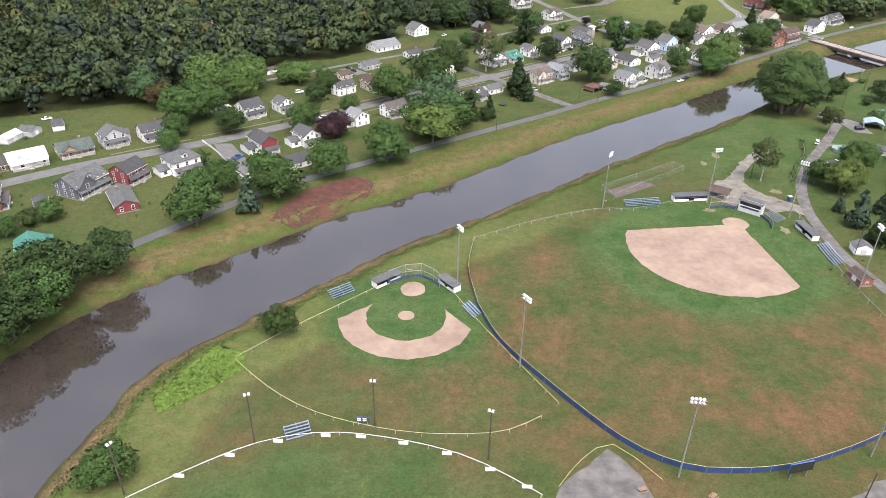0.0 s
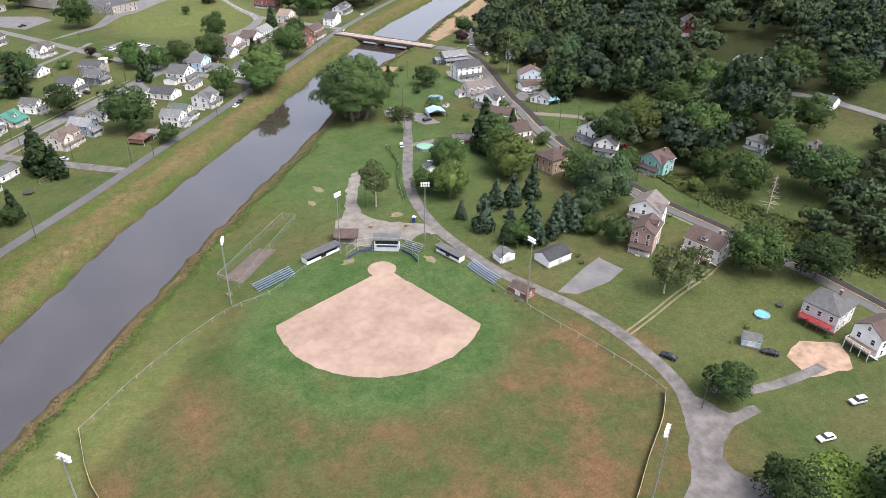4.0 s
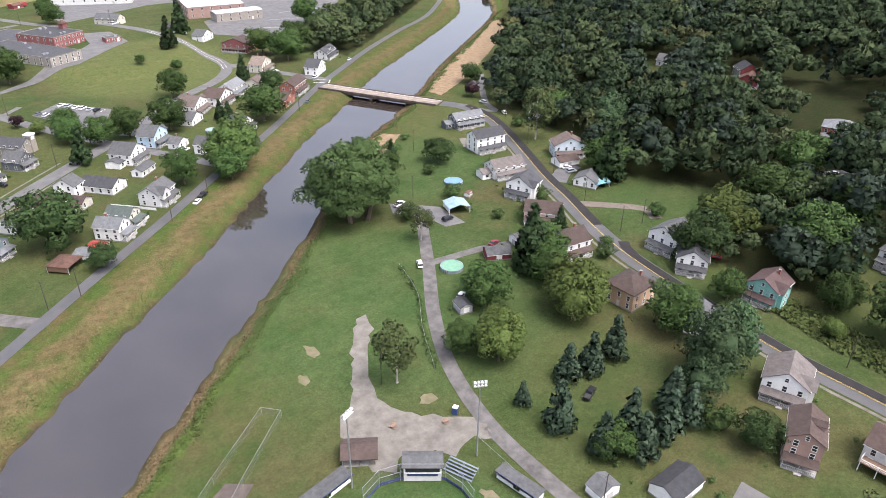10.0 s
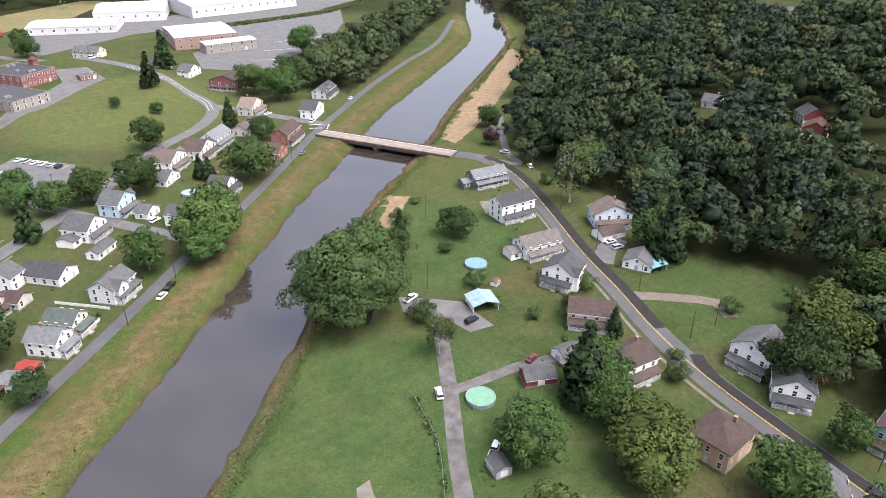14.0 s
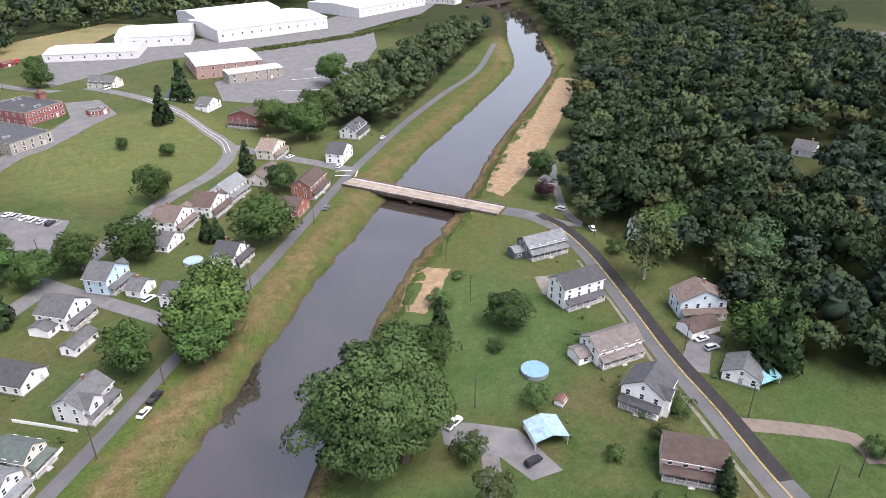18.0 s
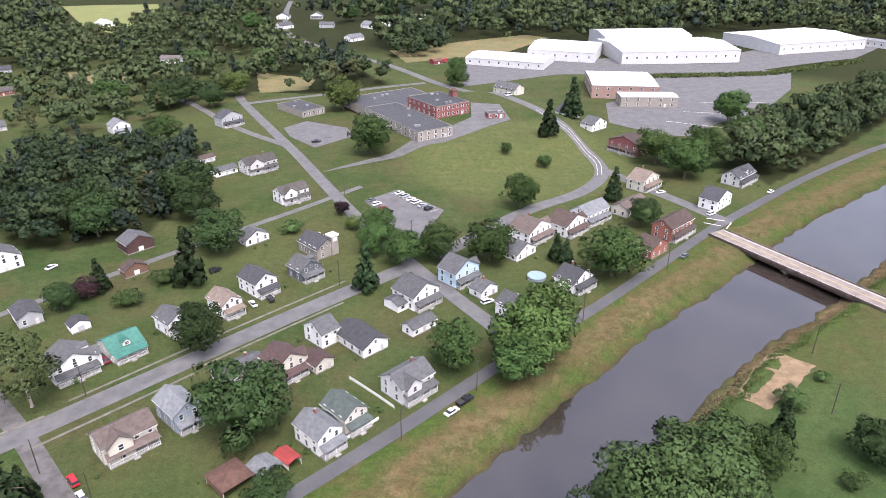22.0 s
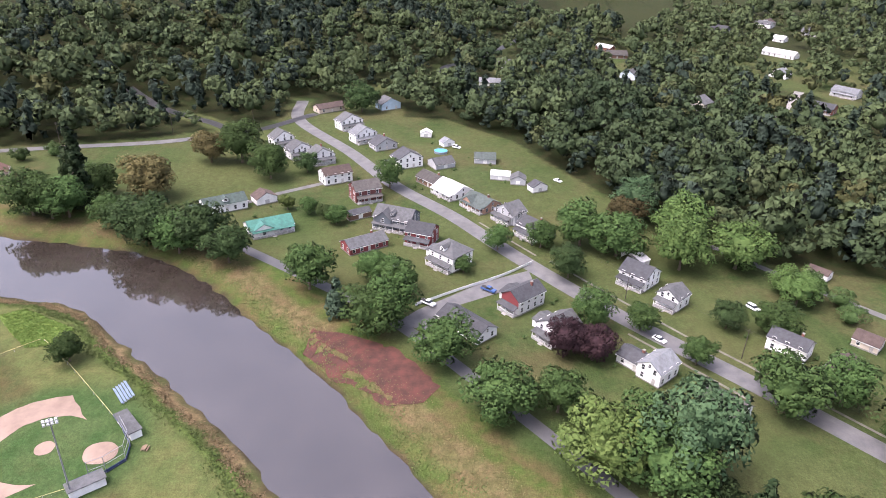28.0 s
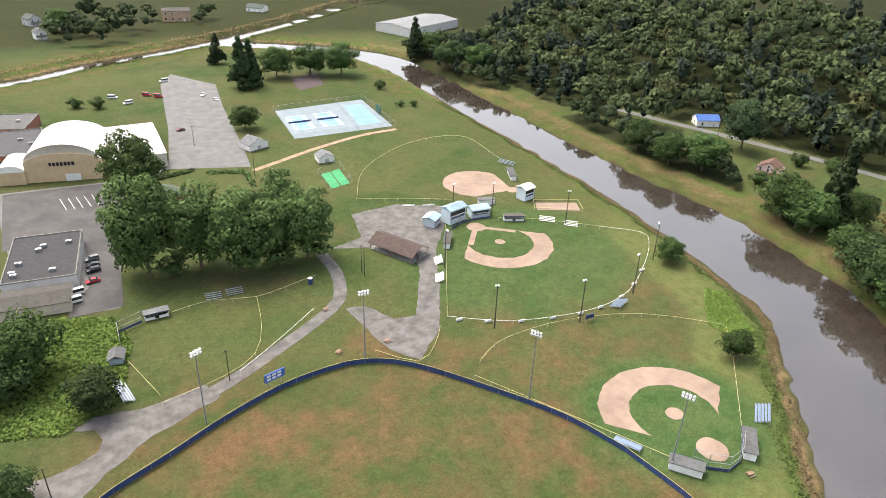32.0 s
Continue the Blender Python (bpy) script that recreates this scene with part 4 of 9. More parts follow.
def put_window(base, side, u, z, w, d, sx=1.0, sz=1.0, near=False):
    """side: 0 front (-y), 1 right (+x), 2 back, 3 left."""
    ob = part("window", WINDOW if near else GLAZED, None, base)
    x, y = ((u, -d / 2), (w / 2, u), (-u, d / 2), (-w / 2, -u))[side]
    ob.matrix_basis = Matrix.Translation((x, y, z)) @ Matrix.Rotation(radians((0, 90, 180, 270)[side]), 4, "Z") @ Matrix.Diagonal((sx, 1, sz, 1))
    if near:
        part("pane", PANE, None, ob)


def house(x, y, rot, w, d, h, ridge, wall, roof, extras="", rich=True, near=False, name="house", label=""):
    base = new(name)
    ex = extras.split(",")
    small = name in ("shed", "carport", "barn")
    span = d if ridge == "a" else w
    rise = min(span / 2 * (0.62 if h > 4 else 0.5), 3.6) if ridge != "h" else min(w, d) * 0.28
    wm, rm = wall_mat(wall), roof_mat(roof)
    if name == "carport":
        for sx in (-1, 1):
            for sy in (-1, 1):
                part("post", boxes((sx * (w / 2 - 0.1) - 0.06, sy * (d / 2 - 0.1) - 0.06, 0, sx * (w / 2 - 0.1) + 0.06, sy * (d / 2 - 0.1) + 0.06, h)), TRIM, base)
        part("back_wall", boxes((-w / 2 + 0.1, d / 2 - 0.2, 0, w / 2 - 0.1, d / 2 - 0.1, h - 0.02)), wm, base)
        part("side_wall", boxes((-w / 2 + 0.02, -d / 2 + 0.3, 0.7, -w / 2 + 0.08, d / 2 - 0.3, h - 0.02)), wm, base)
        part("side_wall", boxes((w / 2 - 0.08, -d / 2 + 0.3, 0.7, w / 2 - 0.02, d / 2 - 0.3, h - 0.02)), wm, base)
        part("roof", roof_body(w, d, h, rise * 0.6, ridge, 0.2, 0.1), rm, base)
    else:
        part("foundation", boxes((-w / 2 - 0.06, -d / 2 - 0.06, -0.6, w / 2 + 0.06, d / 2 + 0.06, 0.35)), concrete, base)
        part("wall", gable_body(w, d, h, rise, ridge), wm, base)
        part("roof", roof_body(w, d, h, rise, ridge, 0.25 if small else 0.45), rm, base)
        for s in (-1, 1) if rich else ():
            if ridge == "a":
                part("fascia", boxes((-w / 2 - 0.3, s * (d / 2 + 0.47) - 0.05, h - 0.42, w / 2 + 0.3, s * (d / 2 + 0.47) + 0.05, h - 0.24)) if not small else boxes((-w / 2, s * (d / 2 + 0.27) - 0.04, h - 0.26, w / 2, s * (d / 2 + 0.27) + 0.04, h - 0.12)), TRIM, base)
            elif ridge == "p":
                part("fascia", boxes((s * (w / 2 + 0.47) - 0.05, -d / 2 - 0.3, h - 0.42, s * (w / 2 + 0.47) + 0.05, d / 2 + 0.3, h - 0.24)) if not small else boxes((s * (w / 2 + 0.27) - 0.04, -d / 2, h - 0.26, s * (w / 2 + 0.27) + 0.04, d / 2, h - 0.12)), TRIM, base)
        if small:
            door = part("door", boxes((-min(w, 2.6) / 2.6, -d / 2 - 0.05, 0.05, min(w, 2.6) / 2.6, -d / 2 + 0.02, 2.1)), TRIM if wall not in ("white",) else surface("grey_door", (0.4, 0.4, 0.4)), base)
            put_window(base, 1, 0, 1.5, w, d, 0.8, 0.6)
        else:
            floors = [1.75] if h < 4.2 else ([1.75, 4.4] if h < 7 else [1.75, 4.2, 6.7])
            for z in floors:
                for side, length in ((0, w), (1, d), (3, d)):
                    n = max(1, int(length / (3.2 if rich else 4.6)))
                    for k in range(n):
                        u = (k + 0.5 - n / 2) * length / n
                        if side == 0 and z < 2 and k == n // 2:
                            continue
                        put_window(base, side, u, z, w, d, 1.0, 1.0 if z > 2 else 1.05, near)
            if ridge != "h" and rise > 2.2 and rich:
                for side in ((1, 3) if ridge == "a" else (0,)):
                    put_window(base, side, 0, h + rise * 0.35, w, d, 0.8, 0.7)
            dr = part("door", DOOR, None, base)
            n = max(1, int(w / (3.2 if rich else 4.6)))
            dr.matrix_basis = Matrix.Translation(((n // 2 + 0.5 - n / 2) * w / n, -d / 2, 0.1))
    if "porch" in ex and not small:
        pd, ph = 2.2, 2.6
        pw = w * 0.94
        porch = part("porch", boxes((-pw / 2, -d / 2 - pd, -0.5, pw / 2, -d / 2, 0.42), (-0.8, -d / 2 - pd - 0.9, -0.5, 0.8, -d / 2 - pd, 0.2)), surface("porch_floor", (0.32, 0.31, 0.30), (0.22, 0.21, 0.2), 1, 0.85), base)
        n = max(2, int(pw / 2.6)) + 1
        for k in range(n):
            u = -pw / 2 + 0.15 + (pw - 0.3) * k / (n - 1)
            part("post", boxes((u - 0.08, -d / 2 - pd + 0.08, 0.42, u + 0.08, -d / 2 - pd + 0.24, ph)), TRIM, porch)
        part("railing", boxes((-pw / 2 + 0.1, -d / 2 - pd + 0.12, 1.2, pw / 2 - 0.1, -d / 2 - pd + 0.2, 1.3), *[(-pw / 2 + 0.1 + i * 0.4, -d / 2 - pd + 0.13, 0.42, -pw / 2 + 0.17 + i * 0.4, -d / 2 - pd + 0.19, 1.25) for i in range(int((pw - 0.2) / 0.4))]), TRIM, porch)
        bm = bmesh.new()
        y0, y1 = -d / 2 - pd - 0.35, -d / 2
        vs = [bm.verts.new(p) for p in ((-pw / 2 - 0.3, y0, ph), (pw / 2 + 0.3, y0, ph), (pw / 2 + 0.1, y1, ph + 0.75), (-pw / 2 - 0.1, y1, ph + 0.75), (-pw / 2 - 0.3, y0, ph + 0.16), (pw / 2 + 0.3, y0, ph + 0.16), (pw / 2 + 0.1, y1, ph + 0.9), (-pw / 2 - 0.1, y1, ph + 0.9))]
        for f in ((3, 2, 1, 0), (4, 5, 6, 7), (0, 1, 5, 4), (1, 2, 6, 5), (2, 3, 7, 6), (3, 0, 4, 7)):
            bm.faces.new([vs[i] for i in f])
        part("porch_roof", bm, rm, porch)
    for key, mat in (("deck", TRIM), ("deckred", REDWOOD)):
        if key in ex:
            pw, pd, ph = w * 0.9, 3.0, 2.6
            deck = part("deck", boxes((-pw / 2, -d / 2 - pd, ph - 0.15, pw / 2, -d / 2, ph)), mat if mat is REDWOOD else WOODDECK, base)
            for k in range(4):
                u = -pw / 2 + 0.1 + (pw - 0.2) * k / 3
                part("post", boxes((u - 0.09, -d / 2 - pd + 0.02, -0.3, u + 0.09, -d / 2 - pd + 0.2, ph + 1.0)), mat, deck)
            part("railing", boxes((-pw / 2, -d / 2 - pd, ph + 0.9, pw / 2, -d / 2 - pd + 0.1, ph + 1.0), (-pw / 2, -d / 2 - pd, ph + 0.45, pw / 2, -d / 2 - pd + 0.06, ph + 0.52), (-pw / 2, -d / 2 - pd, ph + 0.9, -pw / 2 + 0.1, -d / 2, ph + 1.0),
                                  *[(-pw / 2 + i * 0.3, -d / 2 - pd + 0.01, ph, -pw / 2 + 0.07 + i * 0.3, -d / 2 - pd + 0.07, ph + 0.9) for i in range(int(pw / 0.3))]), mat, deck)
            part("stair", boxes(*[(pw / 2 + 0.02, -d / 2 - pd + i * 0.28, ph - 0.3 - i * 0.19, pw / 2 + 1.0, -d / 2 - pd + 0.3 + i * 0.28, ph - 0.2 - i * 0.19) for i in range(13)]), mat, deck)
    if "chimney" in ex or (rich and not small and (int(x * 7) % 3 == 0)):
        cx, cy = (w * 0.22, d * 0.1) if ridge == "a" else (w * 0.12, d * 0.2)
        top = h + rise + 0.9
        ch = part("chimney", boxes((cx - 0.35, cy - 0.35, h * 0.8, cx + 0.35, cy + 0.35, top)), BRICK, base, "red brick chimney")
        part("chimney_cap", boxes((cx - 0.42, cy - 0.42, top, cx + 0.42, cy + 0.42, top + 0.12)), concrete, ch)
    if "dormer" in ex:
        dw = 2.2
        if ridge == "p":
            m = Matrix.Translation((w / 2 - w * 0.26, 0, h + rise * 0.32)) @ Matrix.Rotation(radians(90), 4, "Z")
        else:
            m = Matrix.Translation((0, -d / 2 + d * 0.26, h + rise * 0.32))
        bm = gable_body(dw, d * 0.4 if ridge != "p" else w * 0.4, 1.2, 0.8, "p")
        bm.transform(m)
        dm = part("dormer", bm, wall_mat("red") if wall == "whitered" else wm, base)
        bm = roof_body(dw, d * 0.4 if ridge != "p" else w * 0.4, 1.2, 0.8, "p", 0.25, 0.12)
        bm.transform(m)
        part("dormer_roof", bm, rm, dm)
        ob = part("window", GLAZED, None, dm)
        ob.matrix_basis = m @ Matrix.Translation((0, -(d * 0.2 if ridge != "p" else w * 0.2), 0.75)) @ Matrix.Diagonal((1.2, 1, 0.6, 1))
    if "cross" in ex:
        along, across = (w, d) if ridge == "a" else (d, w)
        cw, reach = along * 0.44, across / 2 + 1.3
        up = min(cw * 0.42, max(rise, 1.2) * 0.96)
        m = Matrix.Translation((-along * 0.2, -reach / 2 - 0.02, 0))
        if ridge != "a":
            m = Matrix.Rotation(radians(90), 4, "Z") @ m
        bm = gable_body(cw, reach, h, up, "p")
        bm.transform(m)
        wing = part("wing", bm, wm, base)
        bm = roof_body(cw, reach, h, up, "p", 0.4)
        bm.transform(m)
        part("wing_roof", bm, rm, wing)
        for z in ((1.75, 4.4) if h > 4.2 else (1.75,)):
            part("window", GLAZED, None, wing).matrix_basis = m @ Matrix.Translation((0, -reach / 2, z)) @ Matrix.Diagonal((1.2, 1, 1.0, 1))
    if "ell" in ex:
        ew, ed = 4.4, d * 0.66
        m = Matrix.Translation((-w / 2 - ew / 2 + 0.02, d * 0.12, 0))
        bm = gable_body(ew, ed, 2.7, 1.1, "a")
        bm.transform(m)
        wing = part("side_wing", bm, wm, base)
        bm = roof_body(ew, ed, 2.7, 1.1, "a", 0.35)
        bm.transform(m)
        part("wing_roof", bm, rm, wing)
        part("window", GLAZED, None, wing).matrix_basis = m @ Matrix.Translation((0, -ed / 2, 1.6)) @ Matrix.Diagonal((1.4, 1, 0.8, 1))
    if wall == "whitered":
        bm = gable_body(w * 0.96, 0.12, h - 2.6, rise * 0.95, "p")
        bm.transform(Matrix.Translation((0, -d / 2 - 0.04, 2.7)))
        part("red_gable", bm, wall_mat("red"), base, "red clapboard gable")
    if "tower" in ex:
        bm = boxes((w / 2 - 2.9, -d / 2 - 0.6, 0, w / 2 + 0.3, -d / 2 + 2.6, h + 3.4))
        tw = part("tower", bm, wm, base)
        part("tower_cap", boxes((w / 2 - 3.2, -d / 2 - 0.9, h + 3.4, w / 2 + 0.6, -d / 2 + 2.9, h + 4.0)), TRIM, tw)
        part("louvre", boxes((w / 2 - 2.3, -d / 2 - 0.66, h + 1.4, w / 2 - 0.3, -d / 2 - 0.6, h + 3.0)), TRIM, tw)
    HOUSES.append((x, y, max(w, d)))
    place(base, x, y, rot)
    base.location.z = min(gz(x + a * w * 0.45, y + b * d * 0.45) for a in (-1, 1) for b in (-1, 1)) + 0.12
    ww, rw = WORDS.get(wall, wall), WORDS.get(roof, roof)
    if not label:
        storey = {"shed": "shed", "carport": "carport", "barn": "barn"}.get(name, "single-storey house" if h < 4 else ("three-storey house" if h > 7 else "two-storey house"))
        label = f"{ww} {storey} with {rw} {'hipped' if ridge == 'h' else 'gable'} roof" + (" and porch" if "porch" in ex else "") + (" and deck" if "deck" in extras else "")
    tagged(base, label, {"shed": "shed", "carport": "carport", "barn": "barn"}.get(name, "house"))
    return base

# ---- houses and sheds of the town ----

house(32.9, 447.5, 42, 10.2, 11, 3.2, "a", "offwhite", "teal", "dormer,porch")
house(-8.2, 411.9, 45, 7.3, 9, 5.4, "p", "white", "tan", "porch,chimney")
house(-29.6, 448.8, 38, 11.2, 7, 3, "a", "white", "charcoal")
house(-50.9, 466.3, 42, 19.0, 13, 3, "a", "white", "palegrey")
house(-31.1, 508.5, 41, 12.4, 11, 5, "p", "white", "grey")
house(15.1, 520.8, 42, 10.9, 9, 4, "p", "barnred", "grey", name="barn")
house(21.0, 498.6, 43, 8.6, 5, 2.8, "p", "brown", "brown", name="shed")
house(21.3, 438.0, 41, 12.6, 10, 4.6, "p", "white", "grey", "porch,dormer,cross")
house(14.9, 461.1, 39, 6.0, 5, 2.5, "p", "white", "charcoal", name="shed")
house(-4.1, 468.0, 37, 7.4, 10, 3.6, "p", "grey", "charcoal")
house(45.6, 458.6, 45, 7.6, 9, 5, "p", "white", "grey", "porch")
house(60.3, 468.9, 42, 7.5, 10, 5, "p", "white", "tan", "porch")
house(69.2, 482.8, 43, 8.8, 11, 5.6, "p", "white", "charcoal", "porch")
house(84.8, 493.0, 40, 9.2, 9, 4.6, "p", "slate", "grey", "porch,dormer")
house(88.1, 513.0, 40, 9.5, 13, 4.5, "p", "stone", "charcoal", "tower")
house(61.1, 524.2, 42, 10.9, 6, 3, "p", "white", "grey")
house(71.3, 570.1, 38, 14.5, 8, 5.4, "a", "white", "browngrey", "porch,cross")
house(49.3, 614.6, 38, 17.6, 9, 5.4, "a", "palegrey", "browngrey", "porch,cross")
house(32.4, 609.8, 41, 12.4, 6, 3, "a", "white", "grey")
house(17.5, 703.3, 43, 15.0, 9, 6, "p", "grey", "charcoal", "porch", rich=False)
house(18.3, 630.9, 43, 9.1, 5, 2.8, "a", "white", "brown")
house(125.3, 470.7, 40, 12.0, 11, 5.4, "p", "white", "grey", "porch,ell")
house(125.5, 451.5, 40, 10.4, 5, 3, "a", "white", "grey")
house(106.7, 444.5, 39, 9.6, 15, 3.4, "p", "white", "charcoal")
house(94.5, 447.6, 42, 7.0, 9, 5.4, "a", "white", "grey")
house(84.3, 431.6, 40, 9.7, 9, 5.4, "p", "cream", "maroon", "porch,cross")
house(94.2, 433.5, 40, 6.5, 7, 3, "p", "cream", "maroon")
house(120.4, 420.2, 40, 12.1, 9, 5.4, "a", "palegrey", "grey", "porch,chimney,cross")
house(103.2, 408.2, 41, 7.5, 10, 5, "p", "cream", "greengrey", "porch,ell")
house(96.9, 400.5, 42, 7.6, 10, 5.4, "p", "white", "palegrey", "porch")
house(58.9, 412.9, 42, 7.5, 11, 5.6, "p", "bluegrey", "palegrey", "porch")
house(47.9, 403.4, 40, 13.7, 8, 5.4, "a", "cream", "pinkbrown", "porch,cross")
house(71.6, 430.6, 36, 13.4, 9, 3.2, "a", "palegrey", "grey", "cross")
house(77.0, 387.4, 42, 8.2, 8, 2.6, "h", "brown", "redbrown", name="carport")
house(84.5, 390.5, 44, 6.0, 6, 2.3, "p", "white", "palegrey", name="carport")
house(89.8, 393.3, 43, 4.0, 6, 2.3, "p", "white", "red", name="carport")
house(19.7, 380.1, 40, 10.3, 7, 3.2, "a", "white", "grey")
house(9.1, 368.6, 44, 11.3, 9, 3.4, "a", "white", "charcoal", "dormer,porch")
house(141.7, 485.1, 40, 12.0, 9, 6, "p", "lightblue", "grey", "porch,cross")
house(149.6, 473.7, 38, 8.2, 6, 3, "p", "white", "grey")
house(157.9, 458.6, 39, 8.7, 9, 5, "p", "white", "grey")
house(183.0, 476.8, 38, 11.3, 9, 4.2, "p", "white", "charcoal", "porch")
house(175.4, 519.7, 42, 15.0, 11, 5.4, "p", "white", "pinkbrown", "porch,cross")
house(167.8, 503.6, 41, 12.0, 8, 3, "p", "white", "grey")
house(192.4, 524.5, 40, 14.5, 10, 5.2, "p", "white", "brown", "porch,cross")
house(205.2, 535.0, 38, 16.3, 9, 5.4, "a", "white", "palegrey", "porch")
house(226.2, 543.3, 40, 17.5, 8, 4, "a", "cream", "pinkbrown")
house(236.4, 518.3, 39, 18.0, 9, 6, "a", "brick", "brown", "porch")
house(221.0, 501.4, 38, 12.3, 8, 4, "p", "brick", "brown")
house(243.1, 573.7, 40, 15.0, 9, 5.4, "p", "cream", "tan", "porch")
house(268.0, 546.7, 40, 14.4, 9, 5.4, "p", "white", "charcoal")
house(294.3, 577.7, 38, 18.0, 9, 4.6, "a", "palegrey", "charcoal", "porch,dormer")
house(255.9, 631.8, -54, 20.0, 13, 6.2, "p", "redwhite", "brown", "porch", rich=False)
house(247.7, 677.0, 37, 15.0, 9, 4.4, "p", "white", "grey", rich=False)
house(236.0, 701.1, 43, 15.0, 8, 5, "p", "white", "charcoal", "porch", rich=False)
house(210.4, 774.5, 42, 12.0, 20, 4.6, "p", "cream", "grey", rich=False)
house(-66.6, 396.9, 45, 7.7, 7, 2.8, "a", "tan", "brown")
house(-48.1, 378.7, 42, 7.4, 11, 5, "p", "tan", "brown", "porch")
house(-62.2, 369.9, 46, 11.8, 7, 4.6, "a", "white", "charcoal")
house(-54.4, 419.3, 44, 11.0, 8, 3, "a", "grey", "grey")
house(-111.4, 402.7, 42, 7.7, 5, 2.6, "a", "white", "brown", name="shed")
house(-103.9, 333.3, 46, 11.0, 10, 5, "a", "white", "charcoal", "porch")
house(-89.1, 341.4, 44, 8.1, 8, 4.6, "p", "white", "grey", "porch")
house(-48.4, 325.4, 42, 7.7, 10, 4.8, "p", "white", "palegrey")
house(-54.0, 320.3, 42, 8.5, 7, 3, "a", "white", "charcoal")
house(-31.6, 338.6, 41, 11.9, 8, 4.8, "a", "white", "browngrey", "porch")
house(-85.8, 289.5, 42, 8.0, 13, 5.4, "p", "whitered", "charcoal", "porch,ell")
house(-68.1, 299.0, 41, 8.9, 11, 5, "p", "white", "grey", "porch,ell")
house(-113.9, 264.8, 47, 12.2, 11, 6, "h", "white", "grey", "porch,dormer,ell")
house(-131.4, 253.4, 71, 10.9, 9, 5.4, "a", "red", "charcoal", "porch")
house(-145.2, 242.4, 70, 16.3, 11, 5, "a", "slate", "grey", "dormer,porch,cross")
house(-124.3, 231.3, -235, 16.5, 8, 3, "a", "red", "grey")
house(-139.8, 299.0, 41, 11.6, 9, 4.6, "a", "white", "charcoal", "porch")
house(-154.5, 290.2, 41, 10.8, 9, 4.6, "p", "grey", "grey", "porch,cross")
house(-166.4, 278.5, 40, 14.2, 10, 3, "a", "tanbrick", "greengrey", "porch,cross")
house(-180.4, 265.8, 40, 14.6, 11, 3.2, "a", "white", "white", "porch,cross")
house(-192.0, 256.3, 41, 14.2, 9, 3, "a", "brown", "browngrey")
house(-216.4, 242.5, -242, 13.8, 9, 5, "p", "white", "charcoal", "ell")
house(-187.6, 305.6, -242, 8.1, 5, 2.6, "p", "white", "charcoal", name="shed")
house(-193.0, 209.9, -238, 13.9, 8, 5, "a", "white", "brown")
house(-218.6, 198.2, -236, 12.6, 8, 4.4, "p", "white", "grey", "porch")
house(-225.8, 186.0, -233, 12.8, 8, 4.4, "p", "white", "grey", "porch")
house(-241.6, 173.6, -233, 11.5, 8, 5, "p", "white", "grey", "porch")
house(-275.5, 205.4, -233, 14.2, 8, 5, "p", "white", "grey", "porch")
house(-253.1, 216.2, -234, 13.3, 8, 5, "p", "white", "palegrey", "porch")
house(-308.7, 188.7, -232, 18.0, 8, 3, "a", "tan", "brown", rich=False)
house(-319.6, 224.5, -236, 13.6, 9, 4, "p", "lightblue", "grey", rich=False)
house(-242.7, 228.2, -238, 12.6, 9, 3, "p", "grey", "charcoal")
house(-172.9, 226.2, -242, 12.2, 9, 6, "a", "darkbrick", "browngrey", "porch")
house(-152.3, 225.5, -236, 10.1, 5, 2.6, "a", "brown", "charcoal", name="shed")
house(-137.1, 191.2, -239, 18.0, 9, 3.2, "a", "white", "teal", "porch,cross")
house(-156.7, 167.2, -236, 18.0, 9, 4, "a", "white", "darkgreen", "dormer,ell")
house(-166.2, 182.2, -233, 9.4, 7, 2.8, "p", "white", "brown", name="shed")
house(279.0, 411.9, -11, 16.8, 8, 5, "a", "slate", "palegrey", "porch,ell", near=True)
house(264.4, 380.9, -9, 15.9, 9, 7.6, "a", "white", "charcoal", "porch", near=True)
house(250.0, 353.1, -12, 15.6, 9, 5, "a", "white", "pinkgrey", "porch,ell", near=True)
house(241.0, 332.5, -71, 11.2, 10, 6, "p", "white", "charcoal", "porch,cross", near=True)
house(229.6, 310.7, -52, 13.9, 9, 5.4, "a", "pink", "brown", "porch", near=True)
house(219.0, 288.0, -10, 10.4, 10, 6, "a", "white", "brown", "porch,ell", near=True)
house(210.8, 255.4, -89, 10.4, 12, 6.4, "h", "orange", "brown", "chimney", near=True)
house(250.7, 267.5, -89, 11.4, 12, 6.4, "p", "white", "grey", "porch,dormer,cross", near=True)
house(243.6, 254.1, -61, 10.1, 9, 5.4, "p", "white", "charcoal", "porch", near=True)
house(246.8, 228.4, -87, 10.0, 11, 6, "p", "tealwall", "maroon", "porch,chimney,cross", near=True)
house(289.7, 351.4, -33, 15.0, 9, 6, "p", "bluewhite", "pinkbrown", "porch,chimney", near=True)
house(280.1, 344.0, -13, 11.0, 7, 2.6, "a", "white", "brown", name="shed")
house(270.6, 322.8, -67, 9.9, 9, 3, "p", "white", "grey", near=True)
house(272.5, 318.4, -11, 7.9, 6, 2.4, "a", "white", "tealroof", name="carport")
house(315.4, 396.6, -58, 6.5, 8, 6, "p", "bluewhite", "palegrey")
house(325.9, 456.0, -6, 6.5, 6, 3, "p", "grey", "grey")
house(209.7, 338.8, -21, 8.7, 8, 2.6, "p", "white", "paleblue", name="carport")
house(196.5, 301.5, -28, 8.8, 6, 2.4, "a", "red", "grey", name="shed")
house(210.0, 302.8, -100, 6.0, 7, 2.6, "p", "white", "grey", name="shed")
house(165.8, 284.6, -14, 4.2, 5, 2.4, "p", "grey", "grey", name="shed")
